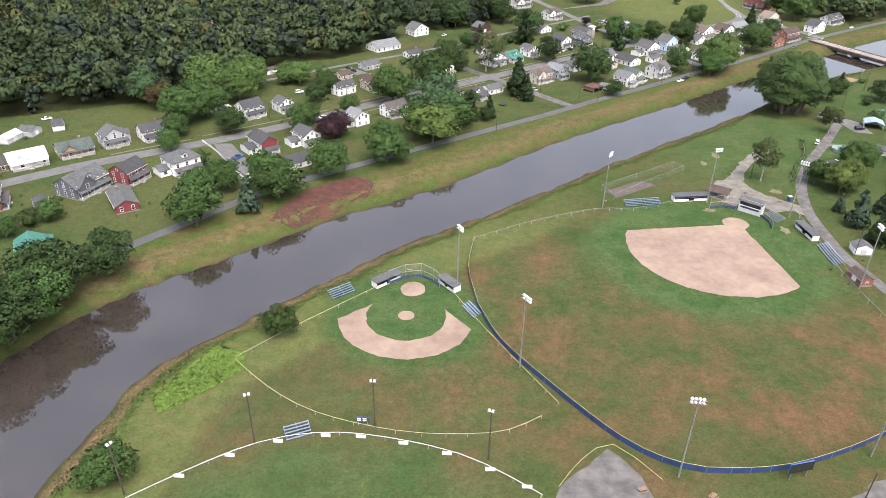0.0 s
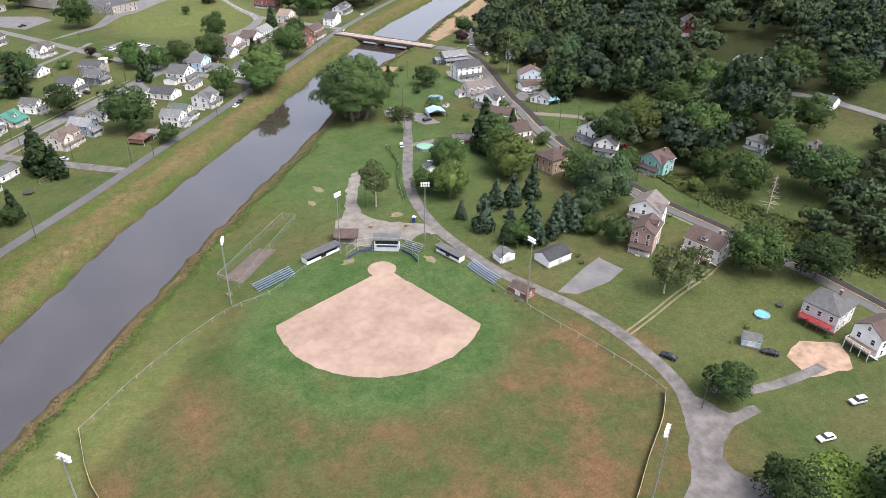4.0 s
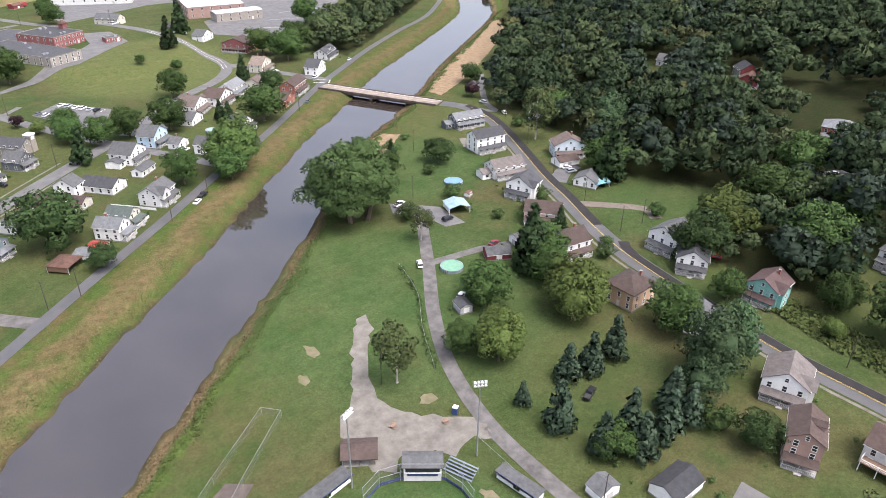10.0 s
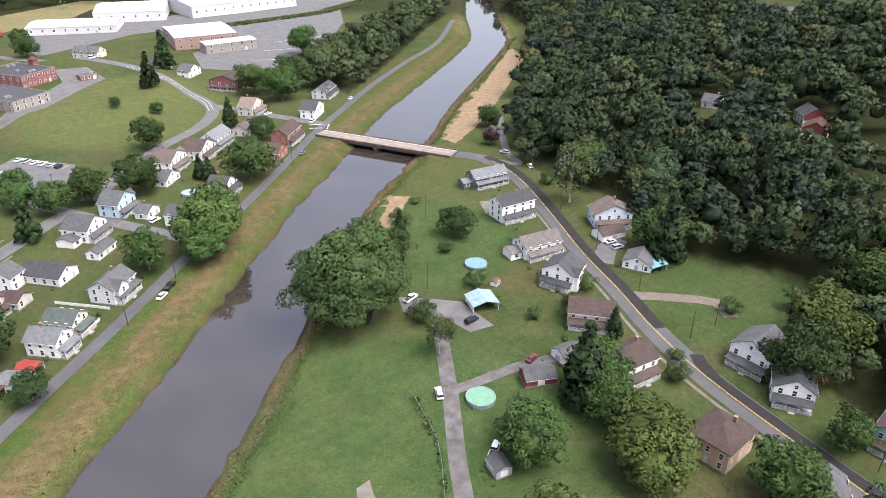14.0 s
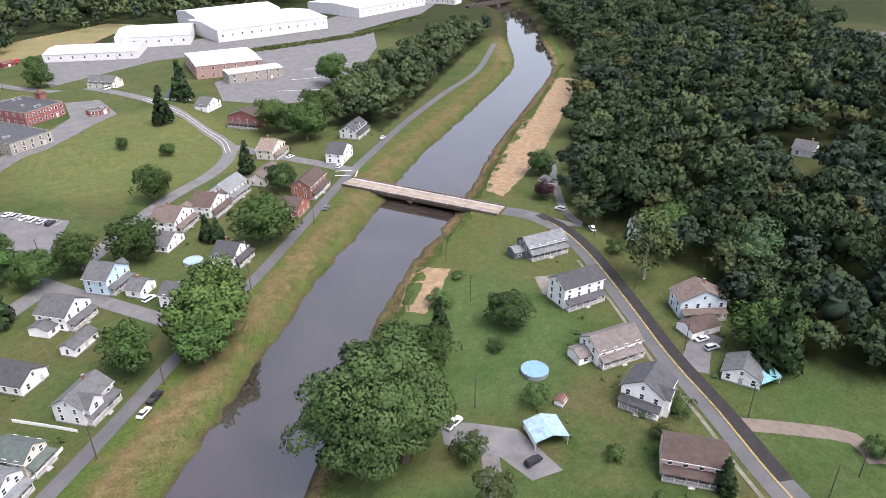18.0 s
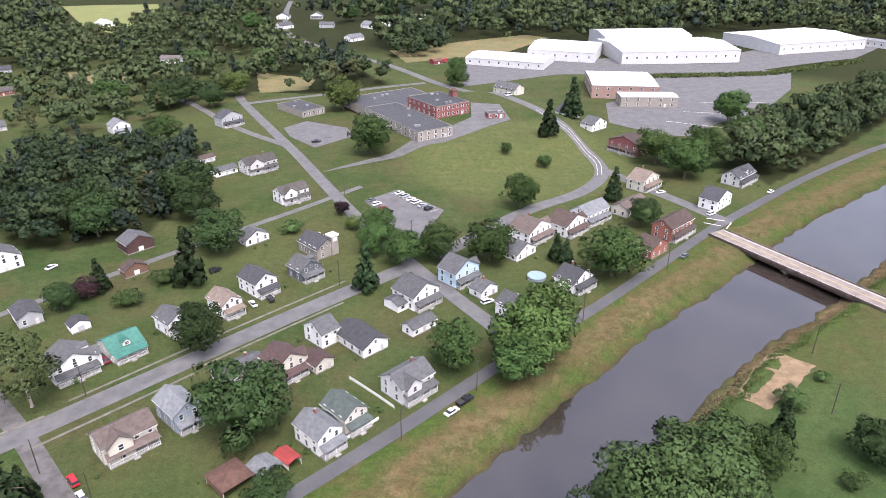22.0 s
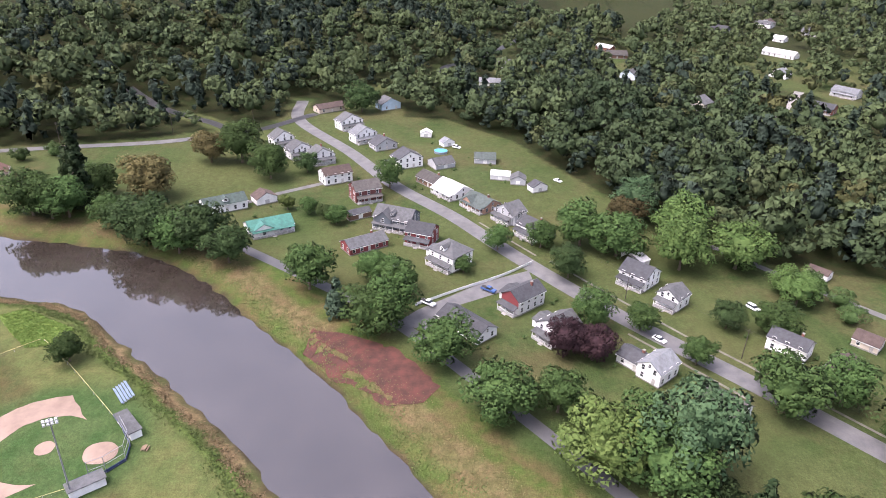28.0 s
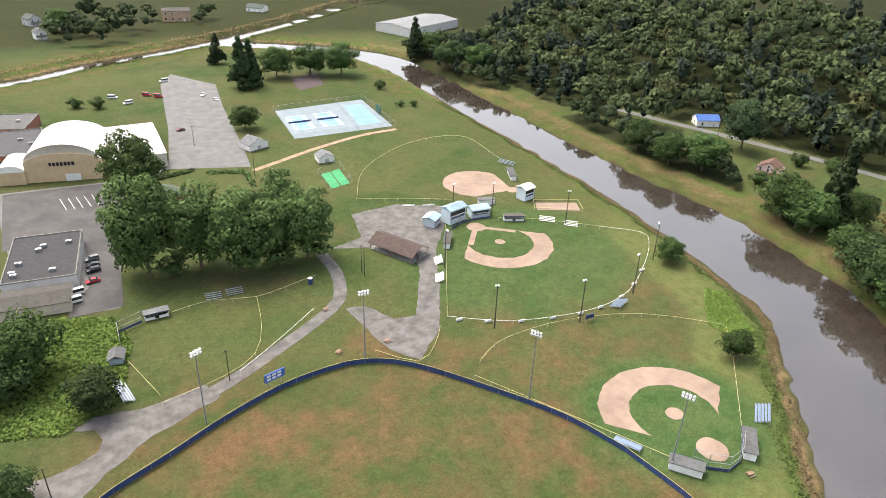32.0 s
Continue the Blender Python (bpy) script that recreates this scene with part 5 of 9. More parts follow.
house(142.6, 211.0, -5, 5.9, 4.5, 2.6, "p", "white", "grey", name="shed")
house(155.9, 201.1, -1, 10.4, 7, 2.8, "a", "white", "black", name="shed")
house(133.2, 192.1, -81, 6.8, 4.2, 2.4, "a", "redbrown", "brown", name="shed")
house(208.0, 202.6, -71, 11.1, 11, 6, "p", "white", "pinkgrey", "porch,cross", near=True)
house(189.6, 189.3, -67, 7.9, 11, 8, "p", "brickpink", "brown", "dormer,porch", near=True)
house(202.8, 173.0, -86, 12.6, 10, 6, "a", "palegrey", "brown", "dormer,deck", near=True)
house(215.0, 232.6, -57, 9.3, 9, 4.6, "p", "white", "grey", near=True)
house(292.3, 208.4, -91, 8.6, 9, 6, "h", "white", "grey", "porch", near=True)
house(297.9, 189.9, -114, 12.3, 10, 4.6, "p", "white", "charcoal", "porch,cross", near=True)
house(369.3, 263.9, -72, 15.0, 11, 6, "h", "brick", "palegrey", "porch,dormer")
house(345.0, 208.5, -84, 10.0, 10, 4, "a", "white", "charcoal")
house(198.0, 128.8, -89, 10.5, 11, 6.4, "h", "palegrey", "grey", "deckred,chimney", near=True)
house(196.6, 113.8, -101, 8.4, 11, 6.8, "p", "white", "brown", "deck,chimney", near=True)
house(168.9, 135.4, -58, 5.0, 4, 2.4, "a", "lightblue", "grey", name="shed")
house(85.6, -23.3, -151, 10.7, 12, 4, "p", "brick", "greengrey")
house(39.2, -77.5, -158, 11.0, 9, 3, "p", "white", "palegrey", name="shed")
house(12.5, -46.7, 180, 7.7, 7, 2.8, "p", "white", "palegrey", name="shed")
house(-177.8, 57.4, 114, 10.6, 9, 5, "p", "pink", "redbrown", "porch")
house(-211.6, -15.9, 153, 13.3, 9, 4, "a", "white", "blue", rich=False)
house(-449.6, 312.2, 39, 17.7, 10, 4, "a", "palegrey", "grey", "porch", rich=False)
house(-341.0, 429.7, 43, 15.0, 12, 6, "p", "cream", "grey", rich=False)
house(-345.6, 515.4, 46, 16.3, 10, 4, "a", "brick", "charcoal", "porch", rich=False)
house(-293.7, 863.8, 43, 14.8, 10, 5, "a", "white", "greengrey", "porch", rich=False)
house(-222.0, 841.0, 36, 15.0, 10, 3.6, "p", "redbrown", "charcoal", "porch", rich=False)
house(-206.5, 881.3, 36, 18.0, 9, 3, "a", "grey", "charcoal", rich=False)
house(-130.3, 634.2, -43, 11.8, 9, 5, "p", "slate", "charcoal", "porch", rich=False)
house(-88.8, 576.1, 44, 13.8, 10, 6, "p", "cream", "charcoal", "porch,dormer")
house(-122.1, 651.0, 41, 9.4, 9, 5, "p", "palegrey", "grey", "porch", rich=False)
house(-160.5, 762.4, -44, 18.0, 10, 3, "a", "redbrown", "browngrey", rich=False)
house(-243.9, 675.1, 38, 15.0, 11, 4, "p", "palegrey", "charcoal", "dormer", rich=False)
house(-256.3, 764.8, 39, 18.0, 11, 4, "a", "white", "palegrey", "porch", rich=False)
house(-307.6, 682.4, 41, 18.0, 10, 3, "a", "white", "grey", rich=False)
house(-148.5, 652.4, -47, 15.0, 10, 4.4, "p", "grey", "charcoal", "porch", rich=False)
house(-164.3, 795.8, 39, 14.4, 9, 3.4, "a", "redbrown", "browngrey", rich=False)
house(-124.8, 700.6, 37, 12.2, 10, 3, "a", "palegrey", "grey", rich=False)
house(-389.6, 554.0, 41, 18.0, 11, 4, "a", "white", "palegrey", "porch", rich=False)
house(-174.0, 491.4, 39, 11.3, 9, 5, "p", "white", "grey")
house(-533.4, 566.7, 41, 30.0, 12, 3.4, "a", "white", "white", rich=False)
house(-695.3, 616.2, 44, 18.0, 9, 4.4, "a", "white", "grey", rich=False)
house(-334.6, 650.7, 38, 16.8, 9, 3.4, "a", "white", "grey", rich=False)
house(87.3, 1025.4, 42, 18.0, 12, 4, "a", "white", "palegrey", rich=False)
house(2.9, 1119.6, 40, 18.0, 12, 4, "a", "white", "grey", rich=False)
house(136.1, -445.4, -149, 10.0, 12, 6, "p", "palegrey", "greengrey", "porch", rich=False)
house(118.4, -459.8, -169, 10.9, 10, 5, "a", "brick", "browngrey", rich=False)
house(130.8, -384.7, -165, 8.2, 9, 6, "p", "white", "grey", "porch", rich=False)
house(-60.6, -459.2, -221, 18.0, 12, 4, "a", "white", "greengrey", rich=False)
house(418.3, 388.1, -74, 9.0, 10, 4, "a", "palegrey", "grey")
house(419.9, 338.2, -40, 10.7, 10, 5, "p", "whitered", "charcoal")
house(405.2, 328.3, -73, 10.9, 10, 5, "p", "whitered", "redbrown")
house(631.1, 458.8, -79, 16.6, 10, 4, "a", "palegrey", "grey", "porch", rich=False)
house(-536.3, 406.7, 44, 15.8, 8, 3, "a", "redbrown", "white", rich=False)
house(-501.9, 409.0, 90, 18.0, 12, 3, "a", "brown", "browngrey", rich=False)
house(-425.9, 404.1, 46, 13.2, 9, 4, "p", "bluewhite", "grey", rich=False)
house(-401.1, 383.4, 76, 12.0, 8, 3, "a", "grey", "grey", rich=False)
house(-387.1, 293.0, 85, 15.3, 9, 3, "a", "white", "palegrey", rich=False)
house(-658.7, 554.5, 45, 18.0, 12, 4, "a", "slate", "charcoal", "porch", rich=False)
house(-704.6, 623.9, 43, 15.0, 10, 4.5, "p", "white", "brown", rich=False)
house(-655.8, 651.9, 48, 18.0, 14, 4, "a", "palegrey", "grey", "porch", rich=False)
house(-614.0, 597.5, 44, 18.0, 12, 3, "a", "white", "white", rich=False)
house(-447.1, 529.9, 38, 14.4, 9, 4, "p", "white", "palegrey", rich=False)
house(-346.6, 623.9, 42, 11.0, 8, 3.4, "a", "redbrown", "red", rich=False)
house(-229.4, 560.0, 42, 10.8, 9, 4, "p", "palegrey", "grey", rich=False)
house(-375.4, 754.8, 39, 18.0, 14, 4, "a", "palegrey", "browngrey", "porch", rich=False)
house(-416.0, 848.3, -2, 15.0, 9, 5, "p", "white", "grey", rich=False)
house(-295.3, 856.5, 43, 15.0, 11, 5, "h", "white", "grey", "porch", rich=False)
house(-7.0, 1197.1, -6, 15.0, 14, 4, "p", "white", "grey", rich=False)
house(34.8, 1199.2, -1, 15.0, 14, 4, "p", "white", "grey", "porch", rich=False)
house(52.7, 1122.4, -8, 16.9, 10, 4, "a", "grey", "grey", rich=False)
house(103.7, 1111.4, -46, 18.0, 14, 4, "a", "white", "palegrey", rich=False)
house(119.8, 1114.2, -4, 14.6, 12, 5, "p", "white", "palegrey", rich=False)
house(164.5, 1187.6, -7, 18.0, 12, 3, "a", "white", "palegrey", rich=False)
house(-210.8, 1150.4, -42, 18.0, 16, 4, "a", "white", "white", rich=False)
house(-72.7, 913.4, -3, 18.0, 10, 4, "a", "palegrey", "pinkgrey", rich=False)
house(-46.5, 691.2, 39, 10.5, 10, 5, "p", "white", "palegrey", "porch", rich=False)
house(165.1, 891.9, 36, 11.0, 6, 3, "a", "red", "redbrown", rich=False, name="shed")
house(-201.6, 289.2, 81, 9.5, 6, 2.6, "a", "palegrey", "white", name="shed")
house(-196.7, 297.3, 85, 7.2, 7, 2.6, "p", "grey", "grey", name="shed")
house(-250.6, 262.7, -238, 7.1, 5, 2.4, "p", "white", "palegrey", name="shed")
house(-265.4, 250.8, 87, 6.2, 5, 2.4, "p", "white", "white", name="shed")
house(-226.1, 282.6, 89, 11.0, 9, 2.6, "a", "grey", "greengrey", name="shed")
house(-216.8, 260.1, -241, 11.0, 9, 2.6, "a", "grey", "grey", name="shed")
house(-70.2, 270.1, 44, 18.0, 9, 3, "a", "white", "charcoal")
house(-119.5, 335.8, 38, 9.9, 5, 2.4, "p", "white", "white", name="carport")

# ---- single trees and bushes ----
tree(78.2, 404.7, 12.0, "dark")
tree(56.9, 445.2, 7.9, "dark")
tree(16.9, 421.4, 8.1, "sparse")
tree(33.5, 376.3, 7.3, "conifer")
tree(1.1, 420.1, 5.2, "dark")
tree(163.0, 437.3, 11.5, "bright")
tree(153.0, 421.6, 8.3, "broad")
tree(135.0, 429.5, 7.8, "broad")
tree(199.3, 482.8, 12.0, "broad")
tree(155.5, 499.5, 9.7, "broad")
tree(136.1, 502.0, 7.9, "broad")
tree(121.3, 499.3, 7.6, "broad")
tree(107.9, 479.2, 5.5, "conifer")
tree(110.8, 510.4, 7.0, "broad")
tree(181.7, 497.3, 4.0, "conifer")
tree(184.2, 492.8, 3.6, "conifer")
tree(222.9, 556.3, 5.0, "conifer")
tree(226.4, 525.2, 7.0, "dark")
tree(177.4, 551.6, 8.1, "broad")
tree(200.5, 605.4, 3.8, "broad")
tree(182.1, 617.9, 3.4, "broad")
tree(47.9, 515.8, 11.2, "dark")
tree(27.4, 562.9, 12.0, "dark")
tree(-10.4, 543.2, 11.4, "dark")
tree(44.3, 488.2, 6.6, "conifer")
tree(13.6, 485.1, 4.3, "conifer")
tree(4.9, 473.5, 5.3, "dark")
tree(10.8, 480.8, 4.7, "purple")
tree(26.4, 474.6, 5.0, "bush")
tree(35.0, 489.8, 5.0, "bush")
tree(76.0, 531.9, 4.9, "bush")
tree(102.1, 534.0, 3.7, "yellow")
tree(96.1, 550.1, 3.6, "purple")
tree(-20.2, 433.7, 4.9, "bush")
tree(109.2, 635.2, 12.0, "broad")
tree(88.7, 736.5, 12.0, "yellow")
tree(8.4, 780.4, 12.0, "yellow")
tree(237.8, 693.9, 8.0, "conifer")
tree(212.1, 648.1, 6.8, "conifer")
tree(283.0, 601.2, 12.0, "broad")
tree(262.8, 608.6, 12.0, "bright")
tree(324.1, 632.7, 12.0, "broad")
tree(338.1, 680.6, 11.9, "broad")
tree(179.1, 849.0, 7.4, "broad")
tree(-35.5, 864.9, 12.0, "broad")
tree(15.1, 875.5, 12.0, "broad")
tree(-29.5, 1096.0, 12.0, "broad")
tree(145.3, 1209.1, 11.7, "conifer")
tree(-12.7, 664.0, 10.7, "broad")
tree(211.3, 496.7, 4.6, "bush")
tree(279.2, 1136.3, 12.0, "broad")
tree(175.0, 358.6, 18.7, "giant")
tree(189.9, 344.6, 4.8, "bush")
tree(235.0, 381.5, 7.0, "dark")
tree(216.7, 392.4, 3.4, "conifer")
tree(199.8, 288.1, 7.6, "conifer")
tree(198.8, 279.4, 7.4, "broad")
tree(188.7, 259.0, 9.0, "yellow")
tree(208.6, 266.1, 3.9, "bush")
tree(172.7, 281.4, 7.0, "broad")
tree(151.6, 269.3, 5.4, "broad")
tree(161.9, 262.5, 7.4, "yellow")
tree(224.2, 374.1, 3.3, "bush")
tree(216.9, 349.4, 4.2, "bush")
tree(183.2, 327.8, 5.0, "sparse")
tree(217.4, 323.0, 2.8, "bush")
tree(243.3, 324.6, 4.1, "bush")
tree(157.1, 259.4, 7.2, "yellow")
tree(166.0, 241.7, 4.3, "blueconifer")
tree(173.2, 240.0, 4.4, "blueconifer")
tree(183.4, 239.9, 4.4, "blueconifer")
tree(149.3, 242.3, 2.5, "blueconifer")
tree(150.4, 231.0, 4.8, "blueconifer")
tree(153.4, 216.4, 5.3, "broad")
tree(152.0, 218.5, 4.2, "blueconifer")
tree(160.0, 217.4, 4.6, "blueconifer")
tree(177.4, 217.2, 4.6, "blueconifer")
tree(186.0, 215.0, 6.0, "pine")
tree(158.5, 212.2, 4.4, "blueconifer")
tree(168.3, 212.1, 4.6, "blueconifer")
tree(176.6, 211.6, 4.2, "blueconifer")
tree(195.7, 217.5, 9.1, "pine")
tree(206.6, 218.0, 7.4, "pine")
tree(182.9, 196.4, 5.2, "dark")
tree(129.6, 269.9, 6.2, "sparse")
tree(176.8, 285.5, 7.7, "broad")
tree(206.6, 288.9, 8.3, "broad")
tree(194.6, 265.4, 9.5, "yellow")
tree(207.8, 237.3, 8.4, "broad")
tree(225.1, 403.3, 5.0, "bush")
tree(247.2, 260.2, 4.5, "conifer")
tree(170.3, 166.2, 5.8, "sparse")
tree(178.5, 163.1, 5.2, "sparse")
tree(206.0, 158.4, 9.9, "broad")
dead_tree(247.4, 176.6, 17)
tree(143.1, 126.5, 5.8, "dark")
tree(256.5, 211.2, 6.9, "broad")
tree(241.5, 205.1, 3.3, "yellow")
tree(181.3, 205.8, 5.0, "bush")
tree(291.5, 196.8, 8.7, "broad")
tree(285.1, 325.7, 10.3, "broad")
tree(316.9, 350.8, 10.8, "pine")
tree(292.3, 374.4, 8.8, "sparse")
tree(299.0, 393.5, 4.3, "bush")
tree(314.8, 446.9, 4.4, "purple")
tree(318.2, 386.2, 9.8, "broad")
tree(268.0, 286.0, 3.9, "bush")
tree(232.1, 320.7, 3.1, "bush")
tree(229.2, 301.5, 3.0, "conifer")
tree(233.8, 282.8, 2.6, "bush")
tree(-108.1, 183.2, 8.5, "dark")
tree(-118.6, 169.4, 11.8, "dark")
tree(-120.7, 151.0, 10.4, "dark")
tree(-91.0, 216.1, 9.1, "broad")
tree(-75.2, 227.8, 4.9, "blueconifer")
tree(-91.0, 246.1, 7.6, "broad")
tree(-71.4, 244.8, 9.2, "broad")
tree(-50.9, 263.1, 9.3, "broad")
tree(-28.8, 278.5, 10.1, "broad")
tree(-17.6, 314.7, 9.0, "broad")
tree(-4.0, 315.5, 11.6, "broad")
tree(16.9, 337.6, 3.7, "conifer")
tree(37.8, 366.6, 4.4, "conifer")
tree(87.3, 380.1, 5.3, "dark")
tree(-55.2, 307.8, 6.5, "purple")
tree(-72.4, 326.3, 5.8, "broad")
tree(-105.6, 308.0, 7.1, "dark")
tree(-129.1, 300.5, 6.0, "broad")
tree(-116.1, 373.0, 12.0, "bright")
tree(-94.2, 389.1, 6.0, "broad")
tree(-124.0, 329.4, 11.3, "broad")
tree(157.6, 429.2, 12.0, "bright")
tree(-46.1, 154.8, 5.1, "broad")
tree(-70.0, 102.0, 5.3, "broad")
tree(-71.2, 370.0, 7.2, "broad")
tree(-37.2, 373.9, 8.0, "broad")
tree(-7.3, 422.9, 10.7, "broad")
tree(6.8, 348.3, 6.0, "broad")
tree(-74.5, 354.8, 5.4, "dark")
tree(-153.9, 204.2, 4.1, "broad")
tree(-144.8, 217.5, 4.9, "broad")
tree(-67.1, 240.7, 10.3, "broad")
tree(-116.4, 162.0, 9.1, "broad")
tree(-143.3, 92.5, 10.8, "broad")
tree(-142.8, 107.5, 10.5, "broad")
tree(-134.9, 128.6, 7.5, "broad")
tree(-30.8, 293.9, 7.2, "broad")
tree(-9.8, 301.8, 12.0, "yellow")
tree(-8.7, 322.5, 11.8, "pine")
tree(-98.2, 237.8, 7.0, "broad")
tree(-57.1, 299.7, 6.6, "purple")
tree(-73.1, 310.7, 7.1, "broad")
tree(-34.0, 356.3, 10.5, "broad")
tree(-89.6, 384.3, 7.6, "bright")
tree(-131.3, 357.5, 12.0, "bright")
tree(-132.2, 316.7, 10.5, "broad")
tree(-185.5, 236.4, 7.3, "broad")
tree(-158.0, 194.4, 3.8, "yellow")
tree(-150.0, 212.8, 4.8, "bush")
tree(-213.4, 159.9, 12.0, "broad")
tree(-212.5, 144.6, 9.3, "brown")
tree(-193.8, 178.7, 9.7, "broad")
tree(-184.7, 90.1, 7.5, "conifer")
tree(-165.7, 132.6, 12.0, "brown")
tree(-149.9, 338.7, 8.0, "brown")
tree(-54.2, 338.8, 5.0, "broad")
tree(-79.5, 397.7, 5.0, "bush")
tree(-162.9, 110.1, 9.6, "broad")
tree(-203.4, 194.6, 5.7, "dark")
tree(-308.6, 208.9, 10.8, "dark")
tree(-203.9, 54.4, 5.0, "bush")
tree(-15.7, 383.2, 12.0, "broad")
tree(-96.9, 385.1, 6.7, "bright")
tree(-90.4, 400.2, 5.0, "bush")
tree(-34.1, 429.8, 3.2, "bush")
tree(3.5, 325.6, 5.8, "dark")
tree(15.4, 333.3, 3.9, "dark")
tree(-72.3, 99.8, 4.5, "broad")
tree(102.7, 34.2, 12.0, "tall")
tree(85.9, 35.8, 12.0, "tall")
tree(74.1, 44.7, 10.5, "tall")
tree(61.9, 44.2, 10.5, "tall")
tree(50.6, 44.8, 9.5, "tall")
tree(100.5, -13.6, 12.0, "tall")
tree(51.5, 15.6, 8.2, "tall")
tree(55.1, -9.3, 3.9, "bush")
tree(36.4, -106.4, 7.7, "broad")
tree(-8.3, -204.5, 12.0, "broad")
tree(19.1, -184.5, 9.6, "conifer")
tree(12.6, -189.0, 8.8, "conifer")
tree(-32.3, -205.1, 12.0, "broad")
tree(-51.9, -196.6, 12.0, "broad")
tree(19.8, -258.1, 7.1, "conifer")
tree(139.0, 78.5, 9.8, "broad")
tree(123.5, 99.5, 7.0, "dark")
tree(144.2, 84.6, 7.9, "dark")
tree(-124.3, -229.3, 9.1, "conifer")
tree(-136.6, -229.3, 12.0, "broad")
tree(-147.1, -168.2, 12.0, "broad")
tree(-133.8, -186.8, 12.0, "dark")
tree(-143.3, 1.4, 9.7, "broad")
tree(-153.4, 37.7, 12.0, "broad")
tree(-194.9, 25.4, 11.8, "pine")
tree(-140.6, 101.7, 8.6, "broad")
tree(-127.0, 143.2, 12.0, "dark")
tree(-142.2, 25.7, 8.9, "broad")
tree(-165.7, 61.4, 5.0, "bush")
tree(-213.5, 65.8, 5.0, "bush")
tree(353.2, 232.7, 12.0, "broad")
tree(365.7, 208.6, 12.0, "dark")
tree(277.1, 174.1, 12.0, "dark")
tree(255.1, 192.9, 9.3, "broad")
tree(276.8, 230.4, 12.0, "broad")
tree(272.5, 258.1, 12.0, "yellow")
tree(218.8, 142.5, 8.9, "dark")
tree(317.2, 200.4, 8.3, "broad")
tree(-70.8, 750.8, 12.0, "broad")
tree(-32.3, 749.4, 12.0, "dark")
tree(-23.6, 762.0, 12.0, "dark")
tree(-1.6, 747.4, 9.4, "dark")
tree(-8.7, 1047.6, 12.0, "broad")
tree(-42.6, 1036.1, 12.0, "dark")
tree(78.2, 1170.5, 12.0, "dark")
tree(125.0, 1239.2, 10.1, "conifer")
tree(303.5, 227.7, 9.4, "broad")
tree(299.2, 258.1, 12.0, "broad")
tree(280.0, 319.0, 7.7, "conifer")
tree(225.9, 277.2, 3.7, "bush")
tree(235.2, 235.6, 5.7, "broad")
tree(263.1, 209.8, 5.0, "bush")
tree(274.4, 220.1, 5.0, "bush")
tree(250.5, 256.1, 9.3, "dark")
tree(325.6, 259.3, 12.0, "broad")
tree(114.8, -411.5, 11.1, "broad")
tree(-62.7, -154.9, 4.2, "bush")
tree(-59.1, -114.8, 2.8, "bush")
tree(-66.8, -111.9, 2.8, "bush")
tree(95.4, 36.6, 5.0, "bush")
tree(115.5, -180.3, 5.0, "bush")
tree(104.0, -175.1, 4.8, "bush")
tree(32.2, 549.4, 9.5, "dark")
tree(-4.1, 533.4, 9.5, "dark")
tree(174.6, 803.3, 9.0, "broad")
tree(112.1, 523.5, 7.5, "broad")
tree(268.6, 584.1, 12.0, "broad")
tree(333.5, 469.2, 6.9, "dark")
tree(240.7, 414.5, 2.4, "bush")
tree(31.5, 385.1, 3.9, "conifer")
tree(7.5, 332.8, 4.7, "conifer")
tree(-125.6, 283.2, 5.5, "broad")
tree(-113.9, 351.1, 10.0, "bright")
tree(-106.9, 269.6, 3.7, "broad")
tree(-160.1, 344.6, 8.9, "pine")
tree(-153.2, 108.6, 8.0, "conifer")
tree(194.0, 383.0, 8.5, "bright")
tree(205.0, 380.0, 6.5, "broad")

# ---- paved and bare patches ----
pad("parking_lot", [(105.7, 566), (121.3, 579), (142.5, 552), (127, 517)], asphalt, 0.1, "small asphalt car park below the school lawn", "parking lot")
pad("parking_lot", [(83, 607), (119, 625), (150, 638), (180, 670), (196, 684), (195, 722), (176, 729), (172, 692), (150, 662), (128, 640), (92, 615)], asphalt, 0.12, "asphalt apron round the school", "parking lot")
pad("parking_lot", [(53, 693), (66, 708), (93, 690), (98, 671), (76, 650), (59, 674)], asphalt, 0.12, "small asphalt yard beside the school", "parking lot")
pad("parking_lot", [(262, 690), (285, 660), (300, 655), (334, 684), (376, 708), (430, 770), (470, 840), (420, 860), (330, 815), (330, 780), (275, 740)], asphalt, 0.09, "large worn asphalt factory car park", "parking lot")
pad("works_yard", [(180, 800), (262, 840), (330, 835), (440, 845), (560, 890), (640, 960), (600, 1010), (470, 930), (320, 905), (250, 915), (180, 885)], asphalt, 0.07, "asphalt yard round the factory halls", "yard")
pad("parking_lot", [(149, -27), (152, -60), (109, -56), (104, -50), (82, -62), (47, -52), (44, -80), (39, -150), (33, -200), (55, -238), (65, -213), (74, -120), (81, -72), (100, -40), (111, 9), (114, 51), (128, 50), (130, 0), (146, 0)], asphalt, 0.06, "broad wet asphalt yard with worn patches", "parking lot")
pad("gravel_area", [(40, 42), (27, 38), (23, 17), (2, 15), (-17, 25), (-8, 41), (5, 58), (15, 80), (27, 104), (40, 116), (46, 108), (49, 91), (50, 82), (44, 83), (38, 94), (31, 95), (18, 71), (12, 52), (30, 46)], gravel, 0.065, "grey gravel turning area between the ball fields", "gravel area", wobble=0.8)
pale_gravel = surface("pale_gravel", (0.168, 0.155, 0.138), (0.108, 0.101, 0.088), 0.3, 0.95, bump=0.5, bump_scale=4, stain=0.4, stain_scale=0.2)
